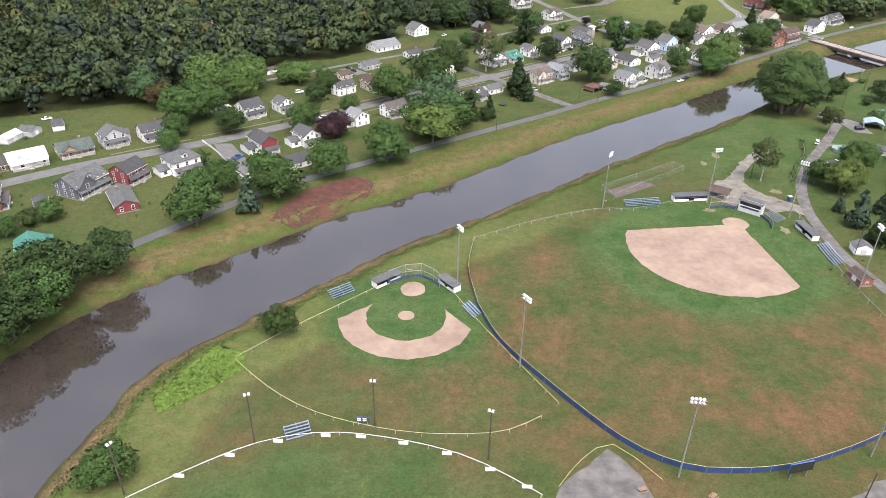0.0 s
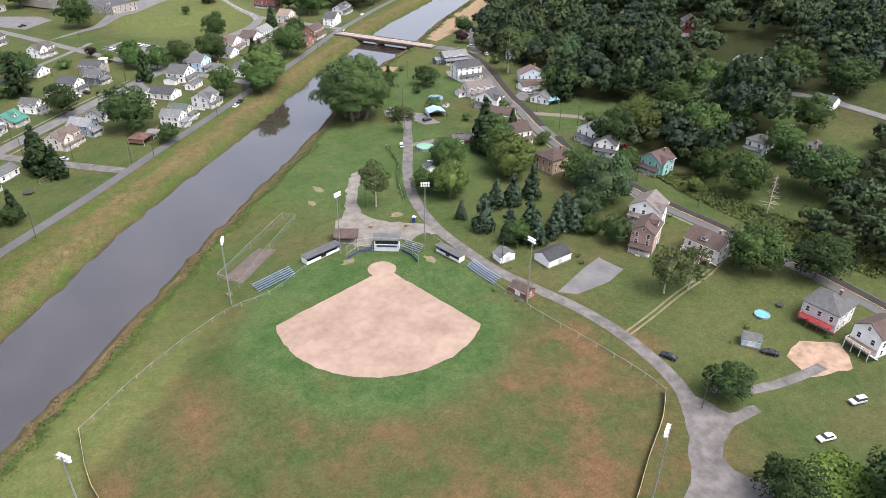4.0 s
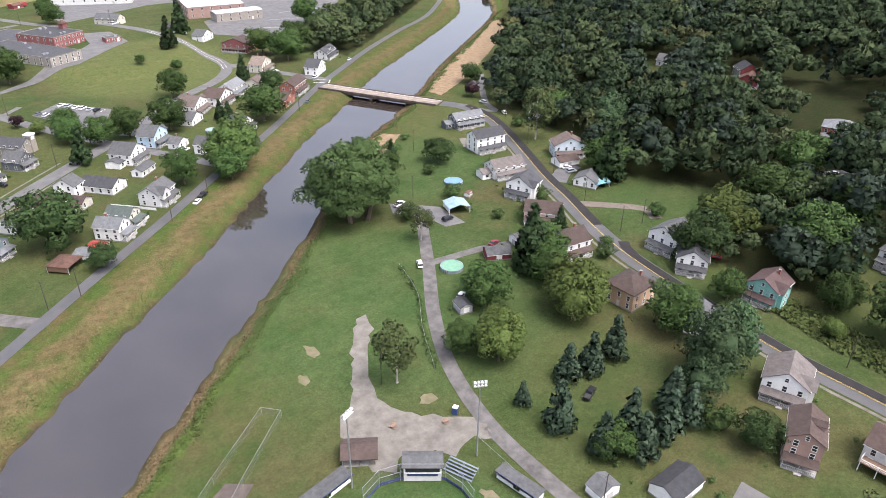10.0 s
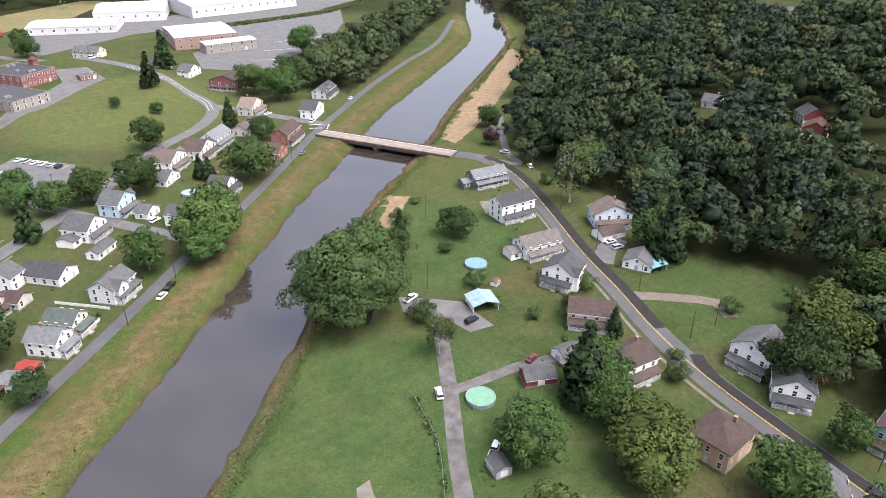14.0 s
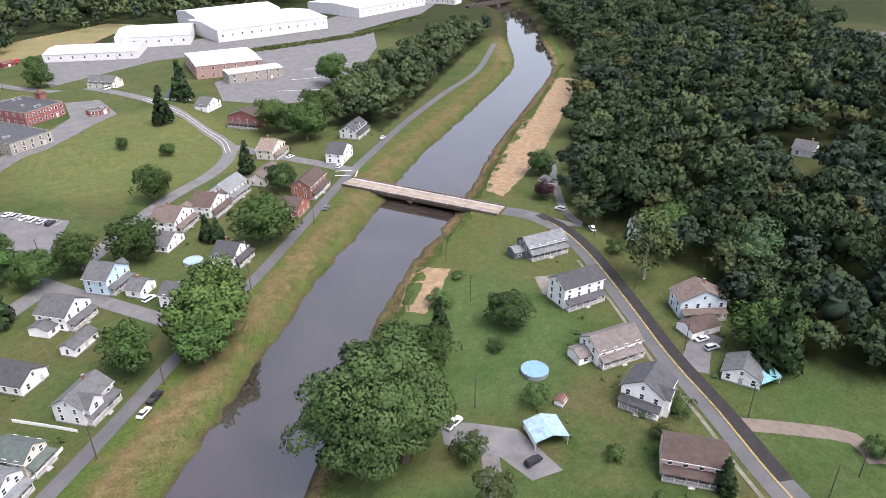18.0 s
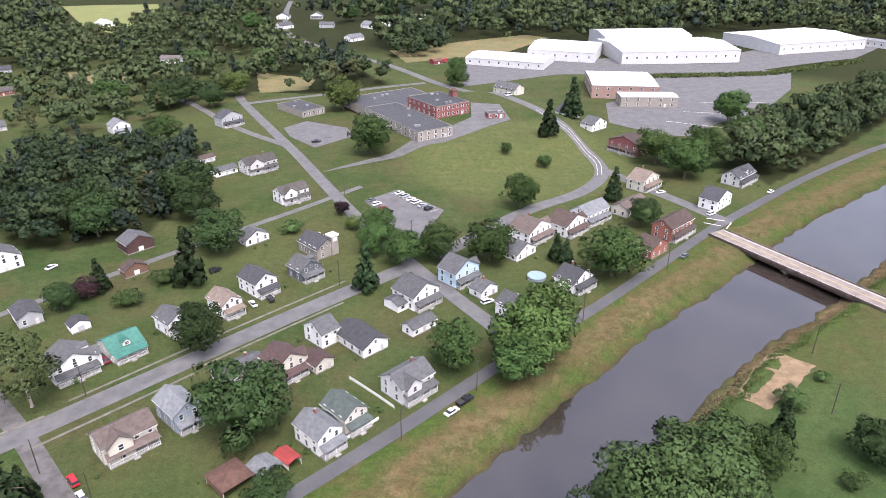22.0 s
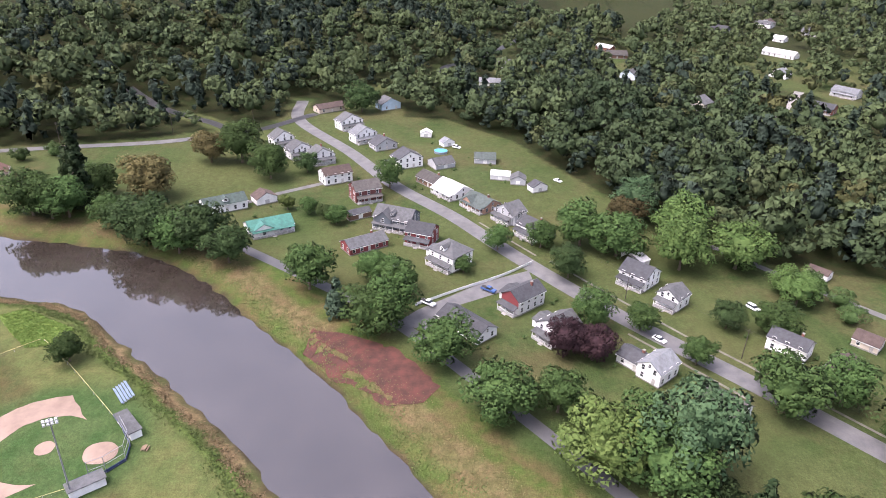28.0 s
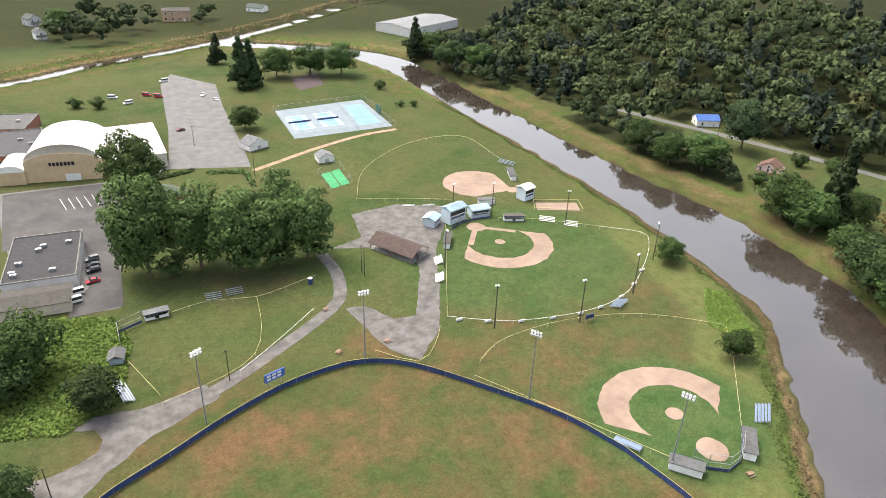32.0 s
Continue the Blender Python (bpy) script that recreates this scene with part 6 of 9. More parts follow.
pad("gravel_area", [(137, 301), (127, 288.5), (118.5, 274.5), (111, 268), (107, 262.5), (111, 256), (106.5, 248.3), (111, 245.6), (115.2, 248.8), (121.4, 243.8), (124.5, 240), (132.2, 242), (137, 236), (138.8, 245), (131, 252), (123.5, 260), (121.9, 268.7), (124.4, 276.6), (130.7, 286), (138, 294), (140, 301)], pale_gravel, 0.07, "gravel turning area behind the home plate", "gravel area", wobble=1.6)
pad("gravel_area", [(136, 137), (126.3, 126), (115, 117), (101.8, 110.8), (94.9, 107.8), (98, 101), (109.6, 103.3), (114, 104), (127, 101.6), (140, 99.5), (141, 103), (130.6, 104.8), (125.4, 107.4), (123.8, 111.6), (125.2, 115.6), (129.4, 118.2), (136.3, 119.4), (146, 118.6), (147, 121), (139, 122.5), (138, 130)], gravel, 0.062, "patched gravel fork in the park lane", "gravel area", wobble=0.9)
worn = surface("worn_earth", (0.145, 0.122, 0.082), (0.095, 0.096, 0.046), 0.35, 0.95, stain=0.3, bump=0.4, bump_scale=3)
for x, y, a, b in ((118.4, 295.6, 1.6, 3.4), (110.4, 286, 1.5, 2.4), (99.5, 240.6, 2.6, 1.6), (122.6, 225.6, 1.7, 3.0), (131.9, 259.6, 2.2, 1.8)):
    pad("bare_patch", [(x + a * math.cos(k * 0.5236) * (1 + 0.25 * math.sin(k * 2.3)), y + b * math.sin(k * 0.5236) * (1 + 0.2 * math.cos(k * 1.7))) for k in range(12)], worn, 0.055, "worn bare earth patch in the grass", "dirt", wobble=0.8)
pad("bullpen_floor", [(79, 266.5), (84, 262), (66, 249), (62, 255)], surface("dark_earth", (0.085, 0.07, 0.06), (0.06, 0.05, 0.045), 0.4, 0.95, stain=0.3), 0.055, "dark earth floor of the batting cage", "dirt", wobble=0.5)
pad("dirt_patch", [(168, 118), (182, 112), (190, 120), (182, 128), (172, 126)], surface("bare_earth", (0.27, 0.19, 0.14), (0.2, 0.14, 0.10), 0.3, 0.95, stain=0.4), 0.05, "bare brown earth by the gardens", "dirt", wobble=1.2)
ribbon("track", [(143, 131), (152, 124), (165, 120), (176, 118)], 3.0, gravel, 0.06, "rough gravel track into a garden", category="track")
for off in (-0.8, 0.8):
    ribbon("track", [(144, 159 + off), (157, 160.6 + off), (174, 163.2 + off), (193, 165 + off), (205, 168 + off)], 0.7, worn, 0.05, "worn wheel rut across the grass", category="track")
pad("driveway", [(143, 186), (160, 191), (170, 193), (171, 183), (161, 180.5), (147, 181.5)], asphalt, 0.075, "dark asphalt drive beside the lane", "driveway")
pad("driveway", [(-71, 247), (-80, 254), (-100, 276), (-110, 294), (-102, 295), (-83, 266), (-68, 257)], asphalt, 0.075, "wide asphalt drive between the gardens", "driveway")
pad("driveway", [(-60, 404), (-72, 414), (-66, 420), (-54, 409)], asphalt, 0.07, "asphalt parking strip behind a garage", "driveway")
pad("driveway", [(192, 360), (200, 352), (206, 345), (205, 328), (197, 330), (196, 341), (188, 352)], asphalt, 0.08, "asphalt parking space beside the carport", "driveway")
ribbon("driveway", [(175, 313), (185, 311), (196, 309), (210, 304)], 3.6, gravel, 0.06, "gravel drive to the red shed", category="driveway")
ribbon("driveway", [(262, 332), (272, 338), (282, 340)], 7.5, asphalt, 0.09, "short asphalt drive with parked cars", category="driveway")
ribbon("driveway", [(248, 316), (262, 302), (270, 292), (266, 284)], 5.0, surface("pale_earth", (0.130, 0.108, 0.090), (0.095, 0.080, 0.066), 0.4, 0.95), 0.08, "bare earth pull-off beside the highway", category="driveway")
ribbon("lane", [(298, 440), (306, 418), (312, 432), (330, 455), (352, 480)], 3.6, asphalt, 0.1, "narrow lane into the woods", category="lane")
ribbon("lane", [(-320, 60), (-280, 120), (-262, 150), (-300, 182)], 6.0, dark_asphalt, 0.15, "dark road at the foot of the hillside", category="road")
ribbon("lane", [(-395, 262), (-442, 260), (-467, 280), (-514, 304), (-597, 341)], 7.0, dark_asphalt, 0.15, "dark road climbing the wooded hillside", category="road")
ribbon("lane", [(-262, 150), (-240, 110), (-225, 60), (-205, 0), (-180, -70)], 6.0, asphalt, 0.15, "road below the wooded hill", category="road")
ribbon("lane", [(-135, 150), (-150, 165), (-170, 180), (-190, 205)], 3.2, asphalt, 0.06, "narrow lane between gardens", category="lane")
ribbon("lane", [(312, 268), (330, 255), (345, 240), (352, 215), (350, 180)], 5.0, asphalt, 0.25, "upper road on the wooded slope", category="road")
ribbon("lane", [(-398, 524), (-350, 492), (-306, 467)], 7.0, concrete, 0.12, "pale street among the far houses", category="road")
ribbon("lane", [(-60, 530), (-122, 588), (-172, 641), (-225, 697), (-286, 753), (-360, 820)], 6.0, asphalt, 0.12, "pale street climbing away between far houses", category="road")
ribbon("lane", [(60, 655), (20, 700), (-20, 760), (-60, 800)], 5.0, asphalt, 0.1, "side street past the far gardens", category="road")
ribbon("lane", [(18, 755), (60, 775), (110, 800), (150, 815)], 5.5, asphalt, 0.12, "street behind the school", category="road")
for k, (x0, y0, x1, y1) in enumerate(((-6, 395, 22, 417), (26, 423, 100, 487), (-62, 348, 12, 411), (-118, 303, -66, 343), (-150, 277, -122, 298), (24, 404, 58, 433), (-5, 381, 16, 399), (-70, 322, -38, 349), (60, 437, 100, 471))):
    ribbon("sidewalk", [(x0, y0), ((x0 + x1) / 2, (y0 + y1) / 2), (x1, y1)], 1.0, paving, 0.09, "narrow concrete sidewalk between grass strips", category="sidewalk")
wet_asphalt = surface("wet_asphalt", (0.028, 0.027, 0.029), (0.052, 0.049, 0.050), 0.09, 0.75, stain=0.5, stain_scale=0.2)
pad("parking_lot", [(149, -58), (110, -54.5), (109, -10), (113, 50), (129, 51), (122, 33), (121.5, -4), (148, -4)], wet_asphalt, 0.13, "dark wet asphalt lot beside the store", "parking lot")
meadow = surface("meadow_grass", (0.15, 0.155, 0.05), (0.12, 0.14, 0.045), 0.05, 0.95, stain=0.3, bump=0.4, bump_scale=2)
stubble = surface("stubble_field", (0.155, 0.118, 0.055), (0.10, 0.105, 0.04), 0.06, 0.95, stain=0.3, bump=0.4, bump_scale=2)
pad("meadow", [(-338, 1347), (-210, 1368), (-143, 1151), (-183, 1091), (-229, 1134)], meadow, 0.3, "pale far hay meadow", "meadow", wobble=2)
for pts in ([(-154, 880), (-101, 879), (-84, 825), (-136, 834)], [(9, 869), (62, 836), (58, 796), (24, 788)], [(124, 964), (277, 1050), (300, 1027), (240, 946), (138, 896)]):
    pad("stubble_field", pts, stubble, 0.2, "dry brown grass field", "field", wobble=2)
ribbon("path", [(47, -47), (37, -52), (10, -65), (-17, -74), (-39, -76)], 3.0, surface("bare_earth", (0.27, 0.19, 0.14)), 0.055, "worn earth path beside the courts", category="path")
pad("play_surface", [(-16, -197), (-38, -210), (-32, -177), (-13, -168)], surface("dark_mulch", (0.07, 0.05, 0.055), (0.05, 0.036, 0.04), 0.6, 0.95, stain=0.3), 0.06, "dark mulched playground among trees", "playground", wobble=0.6)
pad("straw_slope", [(300, 470), (318, 486), (336, 500), (380, 533), (425, 568), (474, 603), (484, 586), (440, 552), (397, 520), (352, 488), (322, 470), (302, 460)], straw, 0.12, "freshly graded bank covered with straw", "bank", wobble=1.5)
pad("straw_slope", [(213, 411), (226, 424), (234, 431), (243, 422), (231, 411), (218, 403)], straw, 0.12, "bare straw-coloured slope above the river", "bank", wobble=1.5)
pad("mulch_slope", [(-67, 222), (-63, 236), (-58, 248), (-50, 254), (-40, 262), (-33, 258), (-30, 249), (-38, 240), (-47, 229), (-56, 220)], red_bank, 0.14, "cleared red-brown slope of cut brush", "bank", wobble=2.0)


def stripe(x0, y0, x1, y1, mat, w=0.14, lift=0.13, parent=None):
    ribbon("marking", [(x0, y0), ((x0 + x1) / 2, (y0 + y1) / 2), (x1, y1)], w, mat, lift, "painted road line", category="marking", parent=parent)


HIGHWAY = [(299, 430), (298, 420), (291, 399), (276, 368), (262, 341), (252, 318), (241, 295), (233, 272), (227, 240), (223, 210), (223, 180), (221, 140), (212, 90)]
for off in (-0.16, 0.16):
    ribbon("marking", [(x + off, y) for x, y in HIGHWAY], 0.15, paint_yellow, 0.27, "double yellow centre line on the highway", category="marking")
fresh_asphalt = surface("fresh_asphalt", (0.011, 0.010, 0.011), (0.019, 0.017, 0.018), 0.3, 0.9, bump=0.2, bump_scale=6)
ribbon("road", [(301, 436), (299.6, 418), (292.8, 398), (277.8, 367), (264, 340.5), (254, 317.5), (243, 294.5)], 4.2, fresh_asphalt, 0.22, "fresh dark asphalt lane of the highway", category="road")
ribbon("sidewalk", [(284, 398), (270, 368), (256, 342), (246, 319), (235, 297), (227, 273), (221.5, 241), (217.5, 210), (217.5, 180)], 1.1, paving, 0.1, "narrow concrete sidewalk along the highway", category="sidewalk")
ribbon("road", [(240, 280), (234.5, 271), (228.8, 240), (224.8, 210), (224.8, 180), (222.8, 140), (214, 92)], 4.0, fresh_asphalt, 0.22, "fresh dark asphalt lane of the highway", category="road")
for off in (-1.2, 1.2):
    ribbon("marking", [(218 + off, 708), (228 + off, 655), (232 + off, 616), (227 + off, 592)], 0.2, paint_white, 0.2, "white line on the curving street", category="marking")
lines = tagged(new("parking_lines"), "faded white parking lines on asphalt", "marking", kind="structure")
for k in range(11):
    x, y = 122.5 + k * 1.75, 577 - k * 2.35
    stripe(x, y, x - 4, y - 3, paint_white, 0.18, 0.15, lines)
for k in range(3):
    stripe(300 + k * 22, 690 + k * 24, 330 + k * 30, 672 + k * 30, paint_white, 0.4, 0.14, lines)
for k in range(7):
    stripe(128 - k * 3, -44, 126 - k * 3, -32, paint_white, 0.18, 0.17, lines)
stripe(255, 528, 261, 524, paint_white, 0.5, 0.16, lines)
stripe(258, 533, 265, 529, paint_white, 0.5, 0.16, lines)
stripe(262, 521, 267, 527, paint_white, 0.5, 0.16, lines)


# ---- bridge ----
def bridge():
    a, b = Vector((256, 516.5)), Vector((290, 449))
    length = (b - a).length
    ang = math.degrees(math.atan2(b.y - a.y, b.x - a.x))
    base = new("bridge")
    old = surface("bridge_concrete", (0.15, 0.125, 0.105), (0.085, 0.07, 0.06), 0.5, 0.9, stain=0.7, stain_scale=0.3)
    deck_mat = surface("bridge_deck", (0.215, 0.185, 0.165), (0.165, 0.14, 0.125), 0.3, 0.9, stain=0.3)
    part("deck", boxes((-1, -4.6, 0.1, length + 1, 4.6, 0.5)), deck_mat, base)
    for s in (-1, 1):
        part("girder", boxes((0, s * 4.3 - 0.25, -1.3, length, s * 4.3 + 0.25, 0.1)), surface("girder_steel", (0.07, 0.055, 0.05), (0.11, 0.075, 0.06), 1.2, 0.8, stain=0.5), base)
        wall = part("parapet", boxes((-1, s * 4.75 - 0.18, -0.1, length + 1, s * 4.75 + 0.18, 0.95)), old, base)
        for k in range(24):
            u = length * (k + 0.5) / 24
            part("pilaster", boxes((u - 0.2, s * 4.95 - 0.08, -0.1, u + 0.2, s * 4.95 + 0.08, 0.9)), old, wall)
        part("line", boxes((0, s * 0.16 - 0.08, 0.5, length, s * 0.16 + 0.08, 0.512)), paint_yellow, base)
        part("edge_line", boxes((0, s * 3.7 - 0.09, 0.5, length, s * 3.7 + 0.09, 0.512)), paint_white, base)
    for u in (length * 0.45, length * 0.82):
        pier = part("pier", boxes((u, -3.6, -6, u + 1.3, 3.6, -2.0)), old, base)
        part("pier_cap", boxes((u - 0.4, -4.8, -2.0, u + 1.7, 4.8, -1.3)), old, pier)
    for u in (0.5, length - 1.6):
        part("abutment", boxes((u - 1, -5.2, -6, u + 1.4, 5.2, -0.2)), old, base)
        part("wing_wall", boxes((u - 0.4, -7.5, -5, u + 0.5, -5.0, -0.6)), old, base)
    base.matrix_basis = Matrix.Translation((a.x, a.y, 0.2)) @ Matrix.Rotation(radians(ang), 4, "Z")
    tagged(base, "old concrete road bridge on two river piers", "bridge")


bridge()

# ---- ball fields ----
infield("infield_park", (-18.4, 47.6), (-20.5, 62.6), 13.0, 20.5, "tan clay infield with clay base paths", True, 3.8, 2.0)
infield("infield_far", (-53, 21), (-41, 8), 0, 15, "oval tan skinned infield", circle=3.0, mound_r=0)
STEEL = surface("galvanised_steel", (0.30, 0.31, 0.32), (0.22, 0.23, 0.24), 2, 0.55, 0.5)
WHITE_METAL = surface("white_metal", (0.74, 0.74, 0.72), (0.62, 0.62, 0.6), 1.5, 0.5)
YELLOW_CAP = surface("yellow_cap", (0.42, 0.37, 0.16), (0.33, 0.30, 0.14), 2, 0.6)
BLUE_VINYL = surface("blue_vinyl", (0.030, 0.058, 0.155), (0.024, 0.042, 0.11), 0.8, 0.6, stain=0.3)
NAVY = surface("navy_paint", (0.035, 0.05, 0.12), (0.03, 0.04, 0.09), 1, 0.6)
CHAIN = bpy.data.materials.new("chain_link")
CHAIN.use_nodes = True
cn = CHAIN.node_tree
see = cn.nodes.new("ShaderNodeBsdfTransparent")
blend = cn.nodes.new("ShaderNodeMixShader")
blend.inputs[0].default_value = 0.09
cn.nodes["Principled BSDF"].inputs["Base Color"].default_value = (0.3, 0.31, 0.3, 1)
cn.links.new(see.outputs[0], blend.inputs[1])
cn.links.new(cn.nodes["Principled BSDF"].outputs[0], blend.inputs[2])
cn.links.new(blend.outputs[0], cn.nodes["Material Output"].inputs["Surface"])


def fence(pts, h, label, panel=None, cap=None, every=5.0, soft=True):
    """A fence along pts: posts, a top rail and one panel run."""
    base = tagged(new("fence"), label, "fence")
    line = smooth_line(pts, every) if soft else np.array(pts, float)
    z = height(line[:, 0], line[:, 1])
    bm = bmesh.new()
    for k in range(len(line) - 1):
        a, b = line[k], line[k + 1]
        vs = [bm.verts.new(p) for p in ((a[0], a[1], z[k] + 0.06), (b[0], b[1], z[k + 1] + 0.06), (b[0], b[1], z[k + 1] + h), (a[0], a[1], z[k] + h))]
        bm.faces.new(vs)
    part("panel", bm, panel or CHAIN, base)
    bm = bmesh.new()
    for k in range(len(line) - 1):
        a, b = line[k], line[k + 1]
        tube(bm, (a[0], a[1], z[k] + h), (b[0], b[1], z[k + 1] + h), 0.055 if cap else 0.035, 0.055 if cap else 0.035, 5)
    bmesh.ops.remove_doubles(bm, verts=bm.verts[:], dist=0.02)
    part("cap_rail" if cap else "top_rail", bm, cap or STEEL, base)
    post = bpy.data.meshes.new("post")
    bm = bmesh.new()
    tube(bm, (0, 0, -0.2), (0, 0, h), 0.04, 0.04, 6)
    bm.to_mesh(post)
    bm.free()
    post.materials.append(STEEL)
    for k in range(len(line)):
        part("post", post, None, base).location = (line[k][0], line[k][1], z[k])
    return base


fence([(10, 171), (16, 155), (27, 138.5), (43, 118.5), (55, 111), (66, 110), (80, 112), (96, 118), (110, 125), (123, 131), (132, 137)], 1.9, "blue padded outfield fence with a yellow cap", BLUE_VINYL, YELLOW_CAP, 4.5)
fence([(9, 211), (7, 192), (10, 171)], 1.8, "blue screened outfield fence with a yellow cap", BLUE_VINYL, YELLOW_CAP)
fence([(132, 137), (132.7, 144), (131.7, 160), (129.6, 179), (129, 200), (131, 220), (132, 241)], 1.5, "chain-link fence along the lane", every=5)
fence([(8.5, 211), (30, 225), (55, 236.5), (70, 238), (86, 245)], 1.3, "low chain-link fence beside the ball field", every=5)
fence([(-55, 142), (-44, 132), (-30, 123.5), (-10, 118.3), (7, 118), (17, 120), (25, 125)], 1.2, "low outfield fence with a yellow cap", None, YELLOW_CAP)
fence([(2, 178), (9.4, 164.3), (18.9, 147.8), (29.6, 130)], 1.2, "low foul-line fence with a yellow cap", None, YELLOW_CAP)
fence([(-55, 143), (-44.6, 155), (-24.3, 176), (-19.5, 180.7)], 1.2, "low foul-line fence with a yellow cap", None, YELLOW_CAP)
fence([(-7, 43), (8, 72), (23, 101)], 1.2, "low fence with a yellow cap", None, YELLOW_CAP)
fence([(23, 101), (11, 109), (-2, 114), (-23, 117), (-41, 113), (-60, 100), (-73, 88), (-76, 80), (-64, 69)], 1.2, "white-topped outfield fence with banners", None, TRIM)
fence([(-64, 69), (-43, 52), (-30, 46)], 1.3, "low fence with a yellow cap", None, YELLOW_CAP)
fence([(16, 5), (3, -22), (-17, -41), (-41, -52), (-66, -49), (-67, -13)], 1.2, "low outfield fence with a yellow cap", None, YELLOW_CAP)
fence([(16, 5), (-5, 14), (-21, 22)], 1.2, "low fence with a yellow cap", None, YELLOW_CAP)
fence([(115, 82), (109, 101.6)], 1.1, "low fence with a yellow cap", None, YELLOW_CAP, soft=False)
fence([(109, 105), (92, 100.6), (82, 94), (76.8, 81), (74, 64.3)], 1.1, "low outfield fence with a yellow cap", None, YELLOW_CAP)
fence([(101, 62), (88, 60), (74, 64.3), (52.6, 59.5)], 1.1, "low fence with a yellow cap", None, YELLOW_CAP)
fence([(87.8, 100), (74, 90), (59.6, 78.7)], 0.8, "low white pipe barrier beside the lane", None, TRIM)
fence([(-82.3, 253), (-94, 268), (-105, 283.7), (-116, 296)], 1.1, "white picket fence beside the drive", TRIM, TRIM)
fence([(17, -82), (-40, -81), (-43, -137), (14, -132), (17, -82)], 3.0, "tall chain-link fence round the courts", soft=False)
fence([(-19, -81.5), (-25, -134)], 3.0, "chain-link fence between the courts", soft=False)
fence([(27, 104), (33, 112), (41, 117), (50, 107)], 0.6, "low yellow rope barrier on short posts", None, YELLOW_CAP)
fence([(64, 247), (82, 263), (99, 277), (95.6, 281), (77, 267.5), (60.5, 255), (64, 247)], 2.6, "tall chain-link batting cage", soft=False, every=6)
fence([(-50, 43), (-68, 53), (-72, 44), (-54, 36), (-50, 43)], 1.2, "low fence round a practice pitch", None, YELLOW_CAP, soft=False)
fence([(166, 318), (160, 300), (150, 285), (141, 268)], 1.0, "overgrown wire fence beside the lane")
pad("practice_pitch", [(-51, 43.5), (-67.5, 52), (-71, 44.5), (-54.5, 37)], clay, 0.06, "narrow clay practice pitch", "infield")


def backstop(pts, h, label):
    base = tagged(new("backstop"), label, "backstop")
    for k in range(len(pts) - 1):
        (x0, y0), (x1, y1) = pts[k], pts[k + 1]
        bm = bmesh.new()
        bm.faces.new([bm.verts.new(p) for p in ((x0, y0, 0.1), (x1, y1, 0.1), (x1, y1, h), (x0, y0, h))])
        part("net", bm, CHAIN, base)
        bm = bmesh.new()
        for z in (0.3, h * 0.5, h):
            tube(bm, (x0, y0, z), (x1, y1, z), 0.06, 0.06, 6)
        part("rail", bm, STEEL, base)
        part("kick_board", boxes((-math.hypot(x1 - x0, y1 - y0) / 2, -0.05, 0.0, math.hypot(x1 - x0, y1 - y0) / 2, 0.05, 0.9)), NAVY, base).matrix_basis = Matrix.Translation(((x0 + x1) / 2, (y0 + y1) / 2, 0)) @ Matrix.Rotation(math.atan2(y1 - y0, x1 - x0), 4, "Z")
    for x, y in pts:
        bm = bmesh.new()
        tube(bm, (x, y, -0.2), (x, y, h + 0.1), 0.08, 0.08, 8)
        part("post", bm, STEEL, base)


backstop([(100, 242), (105.5, 243.8), (110.2, 242.3), (118.1, 235.9), (119, 231), (118.2, 226.5)], 5.0, "tall chain-link backstop behind the home plate")
backstop([(-2, 181), (-4, 184), (-8, 187), (-13, 186), (-18, 182)], 5.0, "tall chain-link backstop of the small field")
backstop([(-8, 46), (-14, 42.5), (-20, 41.5), (-28, 42.5)], 4.5, "chain-link backstop of the park field")
backstop([(116, 74), (116, 66), (109, 63)], 4.0, "small chain-link backstop of the play field")


def dugout(x0, y0, x1, y1, depth, side, roof, label):
    """Open shelter from (x0, y0) to (x1, y1), reaching depth metres to the given side (+1 left)."""
    w = math.hypot(x1 - x0, y1 - y0)
    base = new("dugout")
    white = wall_mat("white")
    part("back_wall", boxes((0, depth - 0.15, 0, w, depth, 2.3)), white, base)
    part("side_wall", boxes((0, 0, 0, 0.15, depth - 0.15, 2.3)), white, base)
    part("side_wall", boxes((w - 0.15, 0, 0, w, depth - 0.15, 2.3)), white, base)
    part("front_wall", boxes((0.15, 0, 0, w * 0.42, 0.12, 1.0), (w * 0.58, 0, 0, w - 0.15, 0.12, 1.0), (w * 0.42, 0, 0, w * 0.58, 0.12, 0.12)), white, base)
    bm = bmesh.new()
    box(bm, -0.3, -0.5, 2.3, w + 0.3, depth + 0.3, 2.48)
    part("roof", bm, roof_mat(roof), base)
    part("fascia", boxes((-0.3, -0.56, 2.2, w + 0.3, -0.5, 2.5)), NAVY, base)
    part("bench", boxes((0.3, depth - 0.7, 0.42, w - 0.3, depth - 0.3, 0.5)), WOODDECK, base)
    for k in range(3):
        u = 0.2 + (w - 0.4) * k / 2
        part("post", boxes((u - 0.06, -0.02, 1.0, u + 0.06, 0.1, 2.3)), STEEL, base)
    m = Matrix.Translation((x0, y0, gz(x0, y0) + 0.05)) @ Matrix.Rotation(math.atan2(y1 - y0, x1 - x0), 4, "Z")
    base.matrix_basis = m if side > 0 else m @ Matrix.Rotation(math.pi, 4, "Z") @ Matrix.Translation((-w, 0, 0))
    tagged(base, label, "dugout")


